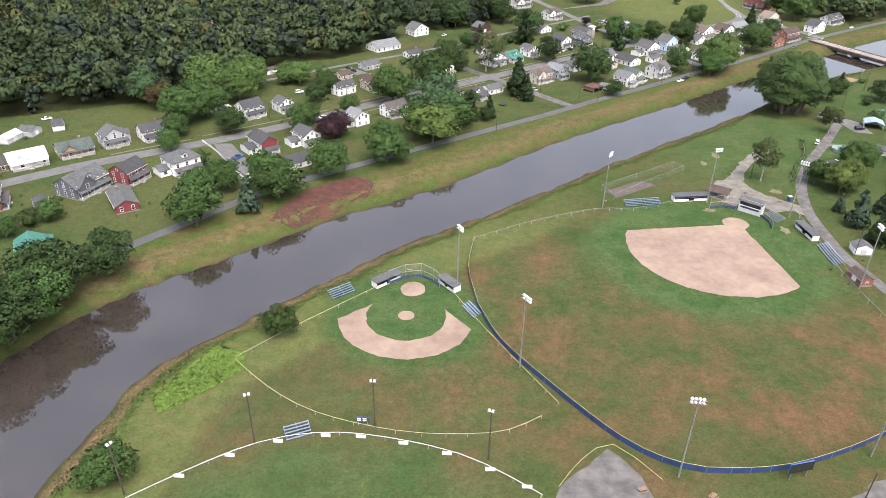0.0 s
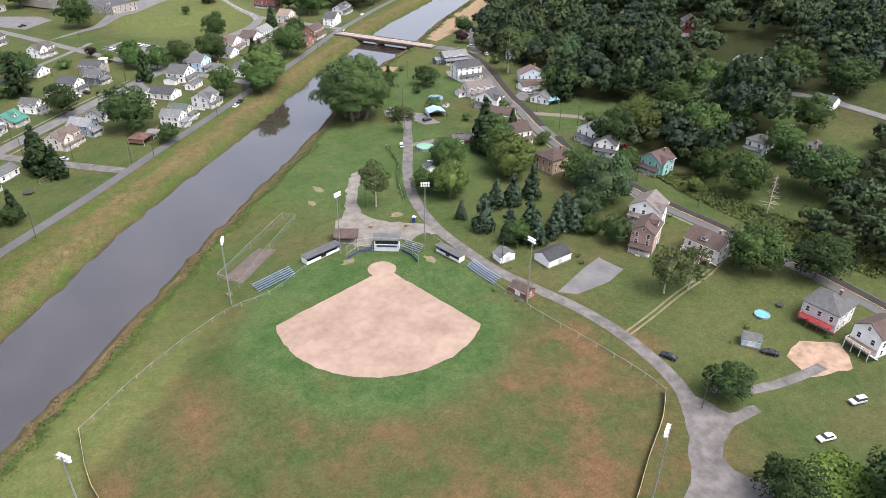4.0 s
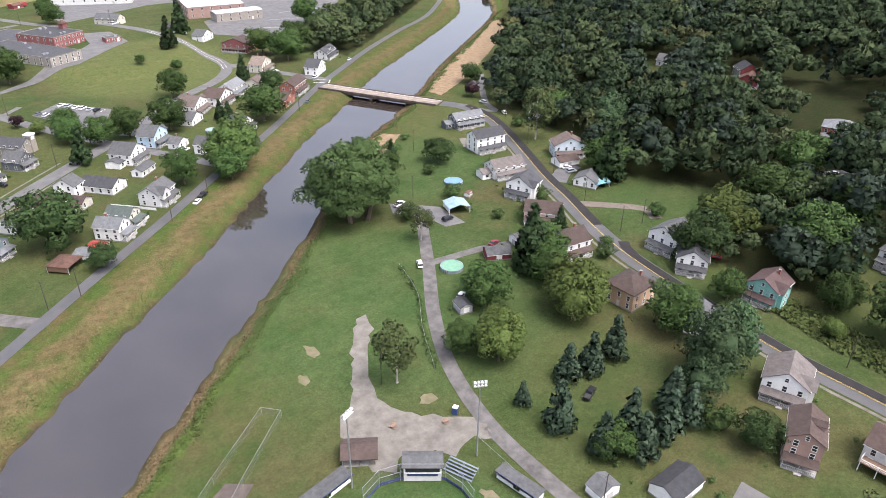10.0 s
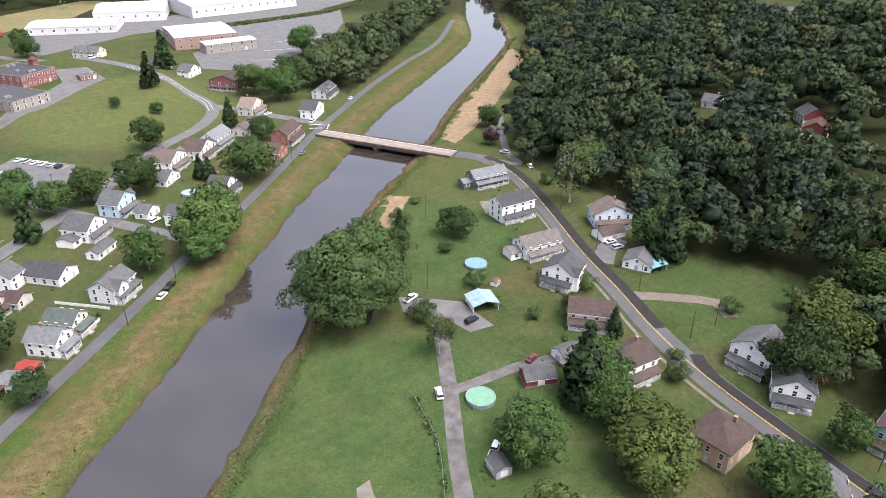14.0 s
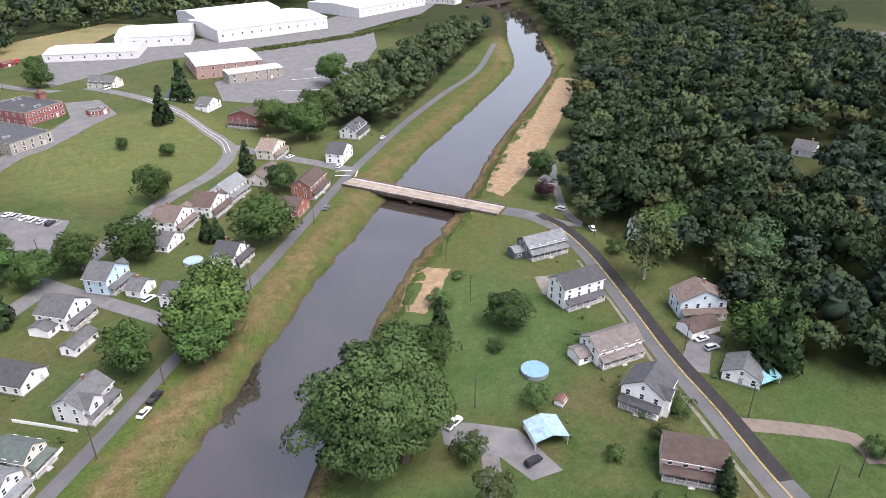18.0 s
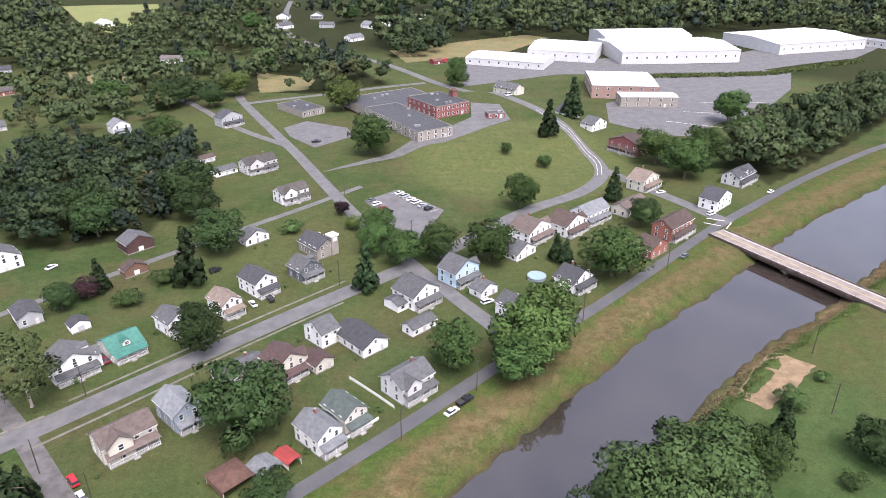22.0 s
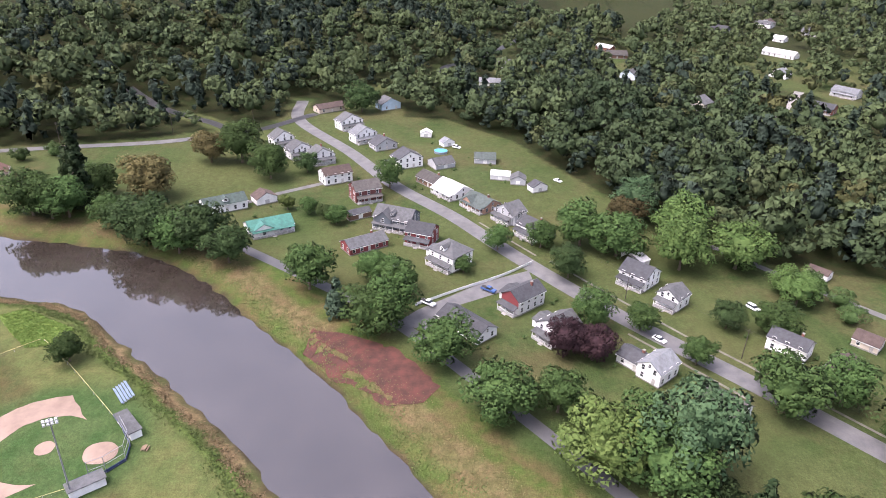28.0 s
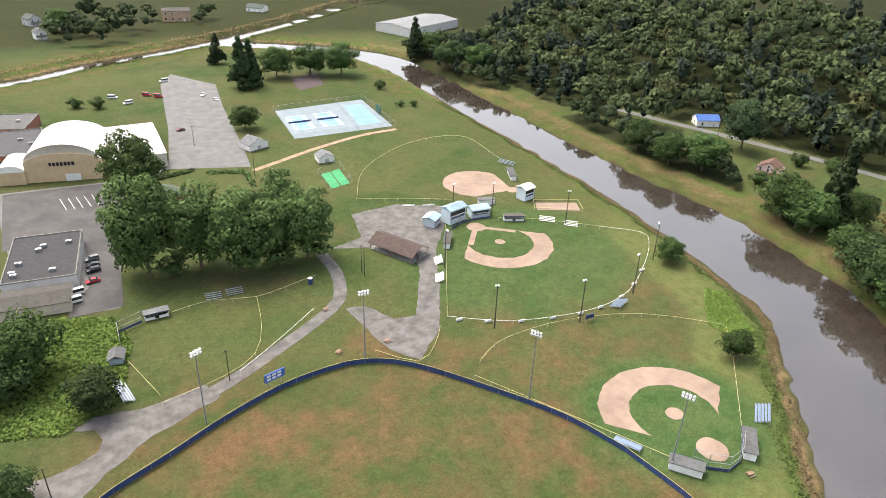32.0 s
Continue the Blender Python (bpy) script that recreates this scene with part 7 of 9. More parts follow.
dugout(87.6, 246.8, 101.5, 249, 3.0, 1, "grey", "long white dugout with a grey roof")
dugout(127.5, 229, 129, 218, 2.6, 1, "grey", "white dugout with a grey roof")
dugout(-21.5, 179, -14.7, 185.5, 2.8, 1, "grey", "white dugout with a dark fascia and grey roof")
dugout(-2.5, 184, 2.5, 178, 2.8, 1, "grey", "white dugout with a dark fascia and grey roof")
dugout(-39.5, 50.5, -32, 47.3, 2.4, -1, "browngrey", "open dugout with a grey-brown roof")
dugout(2.2, 59, -3.0, 51, 2.2, -1, "browngrey", "narrow dugout beside the gravel")
dugout(-37.6, 29, -30.8, 27.5, 2.4, 1, "grey", "low dugout of the far field")
dugout(-58, 12, -62, 2, 2.4, -1, "grey", "low dugout of the far field")
dugout(101, 62, 108, 62.3, 2.4, -1, "lightgrey" if "lightgrey" in ROOFS else "palegrey", "white scorer's dugout of the play field")


def bleacher(x0, y0, x1, y1, rows, label, side=1, color=None):
    w = math.hypot(x1 - x0, y1 - y0)
    base = new("bleacher")
    metal = color or surface("bleacher_aluminium", (0.22, 0.26, 0.32), (0.15, 0.18, 0.23), 2, 0.5, 0.5)
    for k in range(rows):
        part("seat_plank", boxes((0, k * 0.75, 0.4 + k * 0.3, w, k * 0.75 + 0.3, 0.45 + k * 0.3)), metal, base)
        part("foot_plank", boxes((0, k * 0.75 + 0.4, 0.12 + k * 0.3, w, k * 0.75 + 0.65, 0.16 + k * 0.3)), metal, base)
    for u in (0.1, w / 2, w - 0.1):
        bm = bmesh.new()
        tube(bm, (u, 0, 0.02), (u, rows * 0.75, rows * 0.3 + 0.05), 0.035, 0.035, 5)
        tube(bm, (u, rows * 0.75 - 0.2, 0.0), (u, rows * 0.75 - 0.2, rows * 0.3 + 0.1), 0.035, 0.035, 5)
        part("frame", bm, STEEL, base)
    m = Matrix.Translation((x0, y0, gz(x0, y0) + 0.06)) @ Matrix.Rotation(math.atan2(y1 - y0, x1 - x0), 4, "Z")
    base.matrix_basis = m if side > 0 else m @ Matrix.Rotation(math.pi, 4, "Z") @ Matrix.Translation((-w, 0, 0))
    tagged(base, label, "bleacher", group="bleachers by the ball fields")


BL = "aluminium bleachers with plank rows"
blue_plank = surface("blue_plank", (0.16, 0.22, 0.32), (0.12, 0.16, 0.24), 2, 0.5)
bleacher(68, 241, 75, 242.5, 5, BL, 1, blue_plank)
bleacher(75.5, 242.6, 82, 244, 5, BL, 1, blue_plank)
bleacher(129.5, 215, 129.2, 208.5, 5, BL, 1, blue_plank)
bleacher(129.1, 207.8, 129.3, 201.3, 5, BL, 1, blue_plank)
bleacher(119.5, 238.5, 122, 231.5, 5, BL, 1)
bleacher(-34, 172.5, -28, 177.5, 5, BL, 1, blue_plank)
bleacher(5, 171.5, 8.5, 165.5, 4, BL, 1, blue_plank)
bleacher(-35, 114.5, -29.5, 117, 5, BL, 1, blue_plank)
bleacher(-50.5, 57, -45.5, 53, 4, BL, -1, WHITE_METAL)
bleacher(-56.5, 64.4, -52.3, 60.8, 4, BL, -1, WHITE_METAL)
bleacher(11, 69, 9, 64, 4, BL, -1, WHITE_METAL)
bleacher(16.4, 80, 13.8, 75, 4, BL, -1, WHITE_METAL)
bleacher(84, 59, 89, 58.6, 4, BL, -1)
bleacher(77, 59, 82.4, 58.8, 4, BL, -1)
bleacher(117, 90, 115, 99.7, 4, BL, -1)
bleacher(-68.5, -3.4, -64.5, -11, 4, BL, -1)
for x, y, r in ((-2, 19, -20), (-10, 22, -20)):
    b = new("bench")
    part("seat", boxes((-2.6, -0.2, 0.42, 2.6, 0.2, 0.48)), WHITE_METAL, b)
    part("backrest", boxes((-2.6, 0.2, 0.6, 2.6, 0.26, 1.0)), WHITE_METAL, b)
    for s in (-2.2, 2.2):
        part("leg", boxes((s - 0.05, -0.15, 0, s + 0.05, 0.22, 0.6)), STEEL, b)
    place(b, x, y, r)
    tagged(b, "long white metal team bench", "bench")


def press_box(x, y, rot, w, d, h, wall, roof, label):
    base = new("press_box")
    part("wall", boxes((-w / 2, -d / 2, 0, w / 2, d / 2, h)), wall_mat(wall), base)
    part("roof", roof_body(w, d, h, 0.9, "a", 0.6), roof_mat(roof), base)
    part("window_band", boxes((-w / 2 + 0.4, -d / 2 - 0.06, h * 0.58, w / 2 - 0.4, -d / 2, h * 0.86)), GLASS, base)
    part("sill", boxes((-w / 2 + 0.2, -d / 2 - 0.25, h * 0.54, w / 2 - 0.2, -d / 2, h * 0.58)), TRIM, base)
    part("door", boxes((w / 2, -0.5, 0, w / 2 + 0.06, 0.5, 2.05)), TRIM, base)
    part("sign_board", boxes((-w / 2 + 0.8, -d / 2 - 0.14, h * 0.36, w / 2 - 0.8, -d / 2 - 0.06, h * 0.5)), NAVY, base, "plain navy sign board")
    place(base, x, y, rot)
    tagged(base, label, "press box")


press_box(115.2, 240.5, -39, 8.5, 4.0, 4.8, "palegrey", "grey", "grey press box with a navy board")
press_box(-13, 38.5, 195, 9, 5, 6.2, "bluewhite", "paleblue", "pale blue two-storey scorer's building")
press_box(-25, 38, 175, 8, 5, 3.6, "bluewhite", "paleblue", "pale blue concession stand")
press_box(-3, 38.5, 220, 6, 5, 3.4, "bluewhite", "paleblue", "pale blue storage room beside the field")
press_box(-53, 31, 195, 6, 5, 5.5, "bluewhite", "white", "white two-storey scorer's booth")
press_box(117.5, 80, 260, 4.5, 3.5, 2.6, "bluegrey", "grey", "small grey-blue shed by the play field")


def pavilion(x, y, rot, w, d, roof, label):
    base = new("pavilion")
    for sx in (-1, 0, 1):
        for sy in (-1, 1):
            part("post", boxes((sx * (w / 2 - 0.4) - 0.1, sy * (d / 2 - 0.4) - 0.1, 0, sx * (w / 2 - 0.4) + 0.1, sy * (d / 2 - 0.4) + 0.1, 2.7)), WOODDECK, base)
    part("roof", roof_body(w, d, 2.7, min(w, d) * 0.24, "a", 0.5), roof_mat(roof), base)
    part("slab", boxes((-w / 2, -d / 2, -0.1, w / 2, d / 2, 0.06)), concrete, base)
    for k in (-1, 1):
        part("picnic_table", boxes((k * w * 0.22 - 0.9, -0.4, 0.7, k * w * 0.22 + 0.9, 0.4, 0.76), (k * w * 0.22 - 0.1, -0.3, 0.06, k * w * 0.22 + 0.1, 0.3, 0.7), (k * w * 0.22 - 0.9, -0.85, 0.42, k * w * 0.22 + 0.9, -0.6, 0.47), (k * w * 0.22 - 0.9, 0.6, 0.42, k * w * 0.22 + 0.9, 0.85, 0.47)), WOODDECK, base)
    place(base, x, y, rot)
    tagged(base, label, "pavilion")


pavilion(107, 254, -35, 8, 6, "brown", "open picnic pavilion with a brown roof")
pavilion(18.5, 54, -62, 20, 10, "brown", "long open picnic pavilion with a dark brown roof")

# ---- field lights and utility poles ----
WOODPOLE = surface("wood_pole", (0.062, 0.050, 0.042), (0.045, 0.037, 0.031), 2, 0.9)
LAMP = surface("lamp_housing", (0.72, 0.72, 0.72), (0.6, 0.6, 0.6), 3, 0.4)


def field_light(x, y, h, rot, rows=2, per=4, wood=False):
    base = new("field_light")
    bm = bmesh.new()
    tube(bm, (0, 0, -0.3), (0, 0, h), 0.22, 0.13, 8)
    part("pole", bm, WOODPOLE if wood else STEEL, base)
    for r in range(rows):
        z = h - 0.3 - r * 0.9
        arm = part("cross_arm", boxes((-per * 0.42, -0.06, z - 0.06, per * 0.42, 0.06, z + 0.06)), STEEL, base)
        for k in range(per):
            u = (k + 0.5 - per / 2) * 0.8
            bm = bmesh.new()
            tube(bm, (u, -0.05, z + 0.15), (u, -0.62, z - 0.12), 0.16, 0.38, 8)
            part("lamp", bm, LAMP, arm)
    place(base, x, y, rot)
    tagged(base, ("dark wooden" if wood else "galvanised steel") + " pole with a bank of floodlights", "floodlight", group="floodlights of the ball fields")


FIELD_POLES = ((3.6, 179.6, 23, 120), (20.9, 144.3, 23, 125), (53.9, 108.3, 23, 175), (100.2, 116.7, 23, 205), (58.5, 239.9, 23, 60), (100.5, 247.3, 23, 20), (128.5, 236.8, 23, -30), (131, 187.4, 23, 270))
for x, y, h, r in FIELD_POLES:
    field_light(x, y, h, r)
for x, y, r in ((-42.3, 113.8, 20), (-15, 119.8, 0), (11.8, 111.4, -20), (-66, 98, 60), (-53.4, 60.2, 150), (-29.6, 41.3, 180), (8.8, 72.3, 250), (-13.6, 36.5, 200)):
    field_light(x, y, 15.5, r, 1, 2, True)


def utility_pole(x, y, rot=0.0, h=10.5, arms=1):
    base = new("utility_pole")
    bm = bmesh.new()
    tube(bm, (0, 0, -0.3), (0, 0, h), 0.16, 0.10, 8)
    part("pole", bm, WOODPOLE, base)
    for k in range(arms):
        part("cross_arm", boxes((-1.1, -0.05, h - 0.5 - k * 0.9, 1.1, 0.05, h - 0.38 - k * 0.9)), WOODPOLE, base)
    place(base, x, y, rot)
    tagged(base, "brown wooden utility pole with a cross-arm", "utility pole", group="utility poles")
    return Vector((x, y, gz(x, y) + h - 0.3))


WIRE = surface("wire", (0.03, 0.03, 0.03), (0.04, 0.04, 0.04), 2, 0.6)


def wires(tops, offs=(-0.9, 0.9)):
    base = tagged(new("power_line"), "thin black sagging power lines between poles", "power line")
    for a, b in zip(tops, tops[1:]):
        side = Vector((-(b - a).y, (b - a).x, 0)).normalized()
        for o in offs:
            bm = bmesh.new()
            last = None
            for k in range(9):
                u = k / 8
                p = a.lerp(b, u) + side * o - Vector((0, 0, 4 * 0.9 * u * (1 - u)))
                if last is not None:
                    tube(bm, last, p, 0.022, 0.022, 3, cap=False)
                last = p
            bmesh.ops.remove_doubles(bm, verts=bm.verts[:], dist=0.03)
            part("wire", bm, WIRE, base)


ROW_A = [utility_pole(x, y, 20) for x, y in ((304, 408), (284, 372), (268, 340), (256, 312), (246, 286), (240, 258), (234, 228), (231, 196), (231, 166), (229, 136))]
wires(ROW_A)
ROW_B = [utility_pole(x, y, 40) for x, y in ((-130, 297), (-92, 326), (-58, 354), (-22, 384), (12, 412), (30, 425), (60, 452), (98, 484))]
wires(ROW_B)
ROW_C = [utility_pole(x, y, 125) for x, y in ((30, 395), (47, 383), (66, 364))]
ROW_D = [utility_pole(x, y, 40) for x, y in ((20, 318), (76, 366), (118, 399), (140, 418), (180, 452), (222, 486))]
for x, y, r in ((139.3, 208.2, 0), (202.6, 358, 0), (126, 272, 0), (37, 66, 30), (36.5, 62, 30), (91.2, 102.3, 0), (66, -90, 0), (48, -41, 0), (135, 128, 0), (126, 518, 40), (96, 575, 40), (116, 530, 40), (152, 812, 0), (205, 752, 0), (235, 400, 0), (246, 428, 0), (258, 285, 0)):
    utility_pole(x, y, r)
ROW_E = [utility_pole(x, y, 60, 12, 2) for x, y in ((-170, -70), (-205, 0), (-230, 60), (-255, 110), (-275, 150))]
wires(ROW_E)


# ---- scoreboards, small park things ----
def board(x, y, rot, w, h, lift, mat, label, name="scoreboard", stripes=0):
    base = new(name)
    for s in (-1, 1):
        part("post", boxes((s * w * 0.35 - 0.08, -0.08, 0, s * w * 0.35 + 0.08, 0.08, lift + 0.1)), STEEL, base)
    face = part("board", boxes((-w / 2, -0.15, lift, w / 2, 0.15, lift + h)), mat, base)
    if stripes > 2:
        part("backing", boxes((-w / 2 - 0.05, 0.15, lift - 0.05, w / 2 + 0.05, 0.22, lift + h + 0.05)), GLASS, base, "dark steel back of the board")
    for k in range(stripes):
        part("panel", boxes((-w * 0.4 + k * w * 0.8 / stripes, -0.2, lift + h * 0.2, -w * 0.4 + (k + 0.7) * w * 0.8 / stripes, -0.15, lift + h * 0.45)), WHITE_METAL, face)
        part("panel", boxes((-w * 0.4 + k * w * 0.8 / stripes, -0.2, lift + h * 0.6, -w * 0.4 + (k + 0.7) * w * 0.8 / stripes, -0.15, lift + h * 0.85)), WHITE_METAL, face)
    place(base, x, y, rot)
    tagged(base, label, name.replace("_", " "))


board(80.5, 109.5, 195, 6.0, 2.6, 2.2, surface("board_blue", (0.06, 0.13, 0.42), (0.05, 0.1, 0.3), 1, 0.5), "blue and white scoreboard behind the outfield fence", stripes=3)
board(-18, 120.8, 0, 3.2, 1.4, 1.2, NAVY, "small dark scoreboard with white panels", stripes=2)
for k in range(9):
    t = k / 8
    p = smooth_line([(20, 103.5), (8, 110), (-6, 114.6), (-24, 116.6), (-41, 112.6), (-56, 103)], 2.0)
    q = p[int(t * (len(p) - 1))]
    board(q[0], q[1], 0, 2.2, 0.8, 0.2, WHITE_METAL, "white blank banner on the fence", "fence_banner")
for x, y, r in ((45, 104, 20), (60, 103, 40), (56, 80, 0), (60, 245, 0), (130, 250, 0), (119, 257, 20), (-12, 190, 0)):
    b = new("picnic_table")
    part("tabletop", boxes((-0.9, -0.38, 0.7, 0.9, 0.38, 0.76)), WOODDECK, b)
    for s in (-1, 1):
        part("bench", boxes((-0.9, s * 0.72 - 0.14, 0.42, 0.9, s * 0.72 + 0.14, 0.47)), WOODDECK, b)
        part("leg", boxes((s * 0.6 - 0.06, -0.7, 0, s * 0.6 + 0.06, 0.7, 0.08), (s * 0.6 - 0.05, -0.1, 0.08, s * 0.6 + 0.05, 0.1, 0.7)), WOODDECK, b)
    place(b, x, y, r)
    tagged(b, "weathered wooden picnic table on grass", "picnic table")
for x, y in ((55.3, 62.5), (134, 251)):
    b = new("portable_toilet")
    part("cabin", boxes((-0.6, -0.6, 0, 0.6, 0.6, 2.1)), BLUE_VINYL, b)
    part("roof", boxes((-0.65, -0.65, 2.1, 0.65, 0.65, 2.3)), WHITE_METAL, b)
    part("door", boxes((-0.45, -0.64, 0.1, 0.45, -0.6, 2.0)), BLUE_VINYL, b)
    place(b, x, y, 30)
    tagged(b, "blue portable toilet with a white roof", "portable toilet")

# courts
court = surface("court_blue", (0.10, 0.20, 0.31), (0.15, 0.25, 0.34), 0.15, 0.8, stain=0.3)
pad("court_surface", [(16.5, -82.5), (-39.5, -81.5), (-42.5, -136.5), (13.5, -131.5)], surface("court_grey", (0.15, 0.185, 0.21), (0.12, 0.15, 0.17), 0.2, 0.85), 0.06, "pale grey hard court surface", "court")
for cx in (6.5, -10.0):
    c = pad("tennis_court", [(cx + 5.5, -95), (cx - 5.5, -95), (cx - 6.3, -119), (cx + 4.7, -119)], court, 0.075, "faded blue tennis court with white lines", "tennis court")
    for u in (-5.5, -4.1, 4.1, 5.5):
        stripe(cx + u, -95, cx + u - 0.8, -119, paint_white, 0.2, 0.09, c)
    for v in (-95, -101, -113, -119):
        k = (v + 95) / 24 * 0.8
        stripe(cx - 5.5 + k, v, cx + 5.5 + k, v, paint_white, 0.2, 0.09, c)
    n = new("tennis_net")
    part("net", boxes((-6.2, -0.03, 0.05, 6.2, 0.03, 1.0)), NAVY, n)
    for s in (-1, 1):
        part("post", boxes((s * 6.3 - 0.06, -0.06, 0, s * 6.3 + 0.06, 0.06, 1.08)), STEEL, n)
    place(n, cx - 0.4, -107, 0)
    tagged(n, "dark tennis net across a blue court", "net")
pad("basketball_court", [(-23, -90), (-36, -90), (-39, -128), (-27, -127)], court, 0.075, "pale blue basketball court", "court")
board(-40.5, -105, 90, 7.0, 5.0, 0.8, surface("green_board", (0.05, 0.12, 0.09), (0.04, 0.09, 0.07), 1, 0.7), "tall dark green practice wall", "practice_wall")
pad("batting_mat", [(20, -30), (21, -12), (16.5, -13.5), (15, -32)], surface("green_turf", (0.03, 0.22, 0.09), (0.025, 0.16, 0.07), 0.5, 0.9), 0.06, "green artificial turf batting lane", "turf")
pad("batting_mat", [(14.5, -32), (16, -13.7), (11.5, -15), (9.8, -34)], MATS["green_turf"], 0.06, "green artificial turf batting lane", "turf")
fence([(21, -30), (22, -11), (11, -14.7), (9, -35), (21, -30)], 3.2, "tall netted batting cage with green floor", soft=False)

# ---- large buildings ----
def block(name, x, y, rot, w, d, h, wall, roof, label, category="building", cols=0, floors=1, units=0, pitch=0.0, parapet=True, side_cols=0):
    """A flat or low-pitched building with windows, parapet and roof units."""
    base = new(name)
    wm, rm = wall_mat(wall), roof_mat(roof)
    part("wall", gable_body(w, d, h, pitch, "a") if pitch else boxes((-w / 2, -d / 2, -0.5, w / 2, d / 2, h)), wm, base)
    if pitch:
        part("roof", roof_body(w, d, h, pitch, "a", 0.3), rm, base)
    else:
        part("roof", boxes((-w / 2 + 0.3, -d / 2 + 0.3, h, w / 2 - 0.3, d / 2 - 0.3, h + 0.12)), rm, base)
        if parapet:
            for x0, y0, x1, y1 in ((-w / 2, -d / 2, w / 2, -d / 2 + 0.3), (-w / 2, d / 2 - 0.3, w / 2, d / 2), (-w / 2, -d / 2 + 0.3, -w / 2 + 0.3, d / 2 - 0.3), (w / 2 - 0.3, -d / 2 + 0.3, w / 2, d / 2 - 0.3)):
                part("parapet", boxes((x0, y0, h, x1, y1, h + 0.5)), concrete, base)
    for f in range(floors):
        z = (f + 0.55) * h / floors
        for k in range(cols):
            put_window(base, 0, (k + 0.5 - cols / 2) * w / cols, z, w, d, 1.4, 1.1)
        for k in range(side_cols):
            for s in (1, 3):
                put_window(base, s, (k + 0.5 - side_cols / 2) * d / side_cols, z, w, d, 1.4, 1.1)
    rnd = random.Random(int(x * 3 + y))
    for k in range(units):
        ux, uy = rnd.uniform(-w * 0.38, w * 0.38), rnd.uniform(-d * 0.38, d * 0.38)
        u = part("roof_unit", boxes((ux - 1.0, uy - 0.7, h + 0.12, ux + 1.0, uy + 0.7, h + 1.2)), STEEL, base, "grey roof ventilation unit")
        bm = bmesh.new()
        tube(bm, (ux, uy, h + 1.2), (ux, uy, h + 1.35), 0.5, 0.5, 10)
        part("fan_cowl", bm, STEEL, u)
    dr = part("door", DOOR, None, base)
    dr.matrix_basis = Matrix.Translation((w * 0.28, -d / 2, 0)) @ Matrix.Diagonal((1.6, 1, 1.2, 1))
    HOUSES.append((x, y, max(w, d)))
    place(base, x, y, rot)
    base.location.z = gz(x, y) + 0.05
    tagged(base, label, category)
    return base


block("school", 130, 674, 28, 24, 66, 5.5, "stone", "charcoal", "long tan school wing with a flat dark roof", "school", 5, 2, 4, side_cols=12)
block("school", 152, 710, 30, 26, 34, 7.5, "redwhite", "charcoal", "red brick school block with white window surrounds", "school", 7, 2, 5, side_cols=6)
block("school", 122, 742, 30, 58, 40, 4.5, "stone", "charcoal", "low school rear wing with a flat dark roof", "school", 10, 1, 4)
block("school", 60, 733, 40, 18, 30, 3.8, "stone", "charcoal", "small low annex with a flat roof", "school annex", 5, 1, 3)
tw = new("school_cupola")
part("body", boxes((-2, -2, 7.6, 2, 2, 11)), wall_mat("redwhite"), tw)
part("cap", roof_body(4, 4, 11, 2.2, "h", 0.4), roof_mat("redbrown"), tw)
place(tw, 163, 718, 30)
tagged(tw, "square red cupola on the school roof", "cupola")
block("kiosk", 187, 691, 5, 11, 7, 3, "redwhite", "grey", "low red and white kiosk", "kiosk", 3, 1, 1)
block("warehouse", 297, 778, -10, 48, 52, 9.5, "brickpink", "white", "brick factory hall with a bright white roof", "warehouse", 6, 2, 0, 1.2, side_cols=7)
block("warehouse", 303, 736, -5, 40, 16, 7, "stone", "white", "tan two-storey factory annex with a white roof", "warehouse", 5, 2, 0, 0.6, side_cols=2)
block("warehouse", 385, 915, 2, 112, 74, 11, "palegrey", "white", "long pale factory hall with a white roof", "warehouse", 12, 1, 0, 3.0)
block("warehouse", 380, 975, 2, 90, 50, 13, "palegrey", "white", "rear factory hall with a white roof", "warehouse", 0, 1, 0, 3.0)
block("warehouse", 292, 925, -24, 62, 62, 9, "palegrey", "white", "pale factory hall with two white roof slopes", "warehouse", 6, 1, 0, 3.0)
block("warehouse", 232, 893, -26, 72, 40, 6, "palegrey", "white", "low white factory building", "warehouse", 8, 1, 0, 1.6)
block("warehouse", 540, 965, 15, 110, 80, 10, "palegrey", "white", "distant factory hall with a pale roof", "warehouse", 10, 1, 0, 2.4)
block("warehouse", 625, 950, -62, 60, 18, 6, "palegrey", "palegrey", "long pale open-sided loading shed", "warehouse", 9, 1, 0, 1.0)
block("warehouse", 93.5, -90, 180, 23, 48, 6.5, "cream", "white", "plain white hall with a flat white roof", "warehouse", 0, 1, 0, 0.8)
block("shop", 134, 15, 174, 22, 34, 4.8, "palegrey", "black", "single-storey store with a black flat roof", "shop", 0, 1, 7)
block("shop", 137, 40, 174, 20, 12, 3.6, "tan", "browngrey", "low tan storage wing", "shop", 0, 1, 0, 1.2)
block("factory", 152, -105, 180, 40, 36, 7, "brick", "charcoal", "old brick works with a dark roof", "factory", 8, 1, 4, side_cols=6)
block("factory", 158, -150, 165, 44, 26, 5, "brick", "grey", "low brick works wing", "factory", 8, 1, 3)
block("warehouse", -175, -330, 25, 70, 40, 7, "palegrey", "palegrey", "far pale industrial hall beside the river", "warehouse", 0, 1, 0, 2.0)
block("works", 20, -430, 170, 24, 14, 9, "orange", "browngrey", "far peach-coloured mill building", "mill", 4, 2, 0, 2.0)
tr = new("trailer")
part("box", boxes((-8, -1.25, 1.1, 8, 1.25, 4.0)), surface("trailer_red", (0.30, 0.04, 0.05), (0.22, 0.035, 0.04), 1, 0.5), tr)
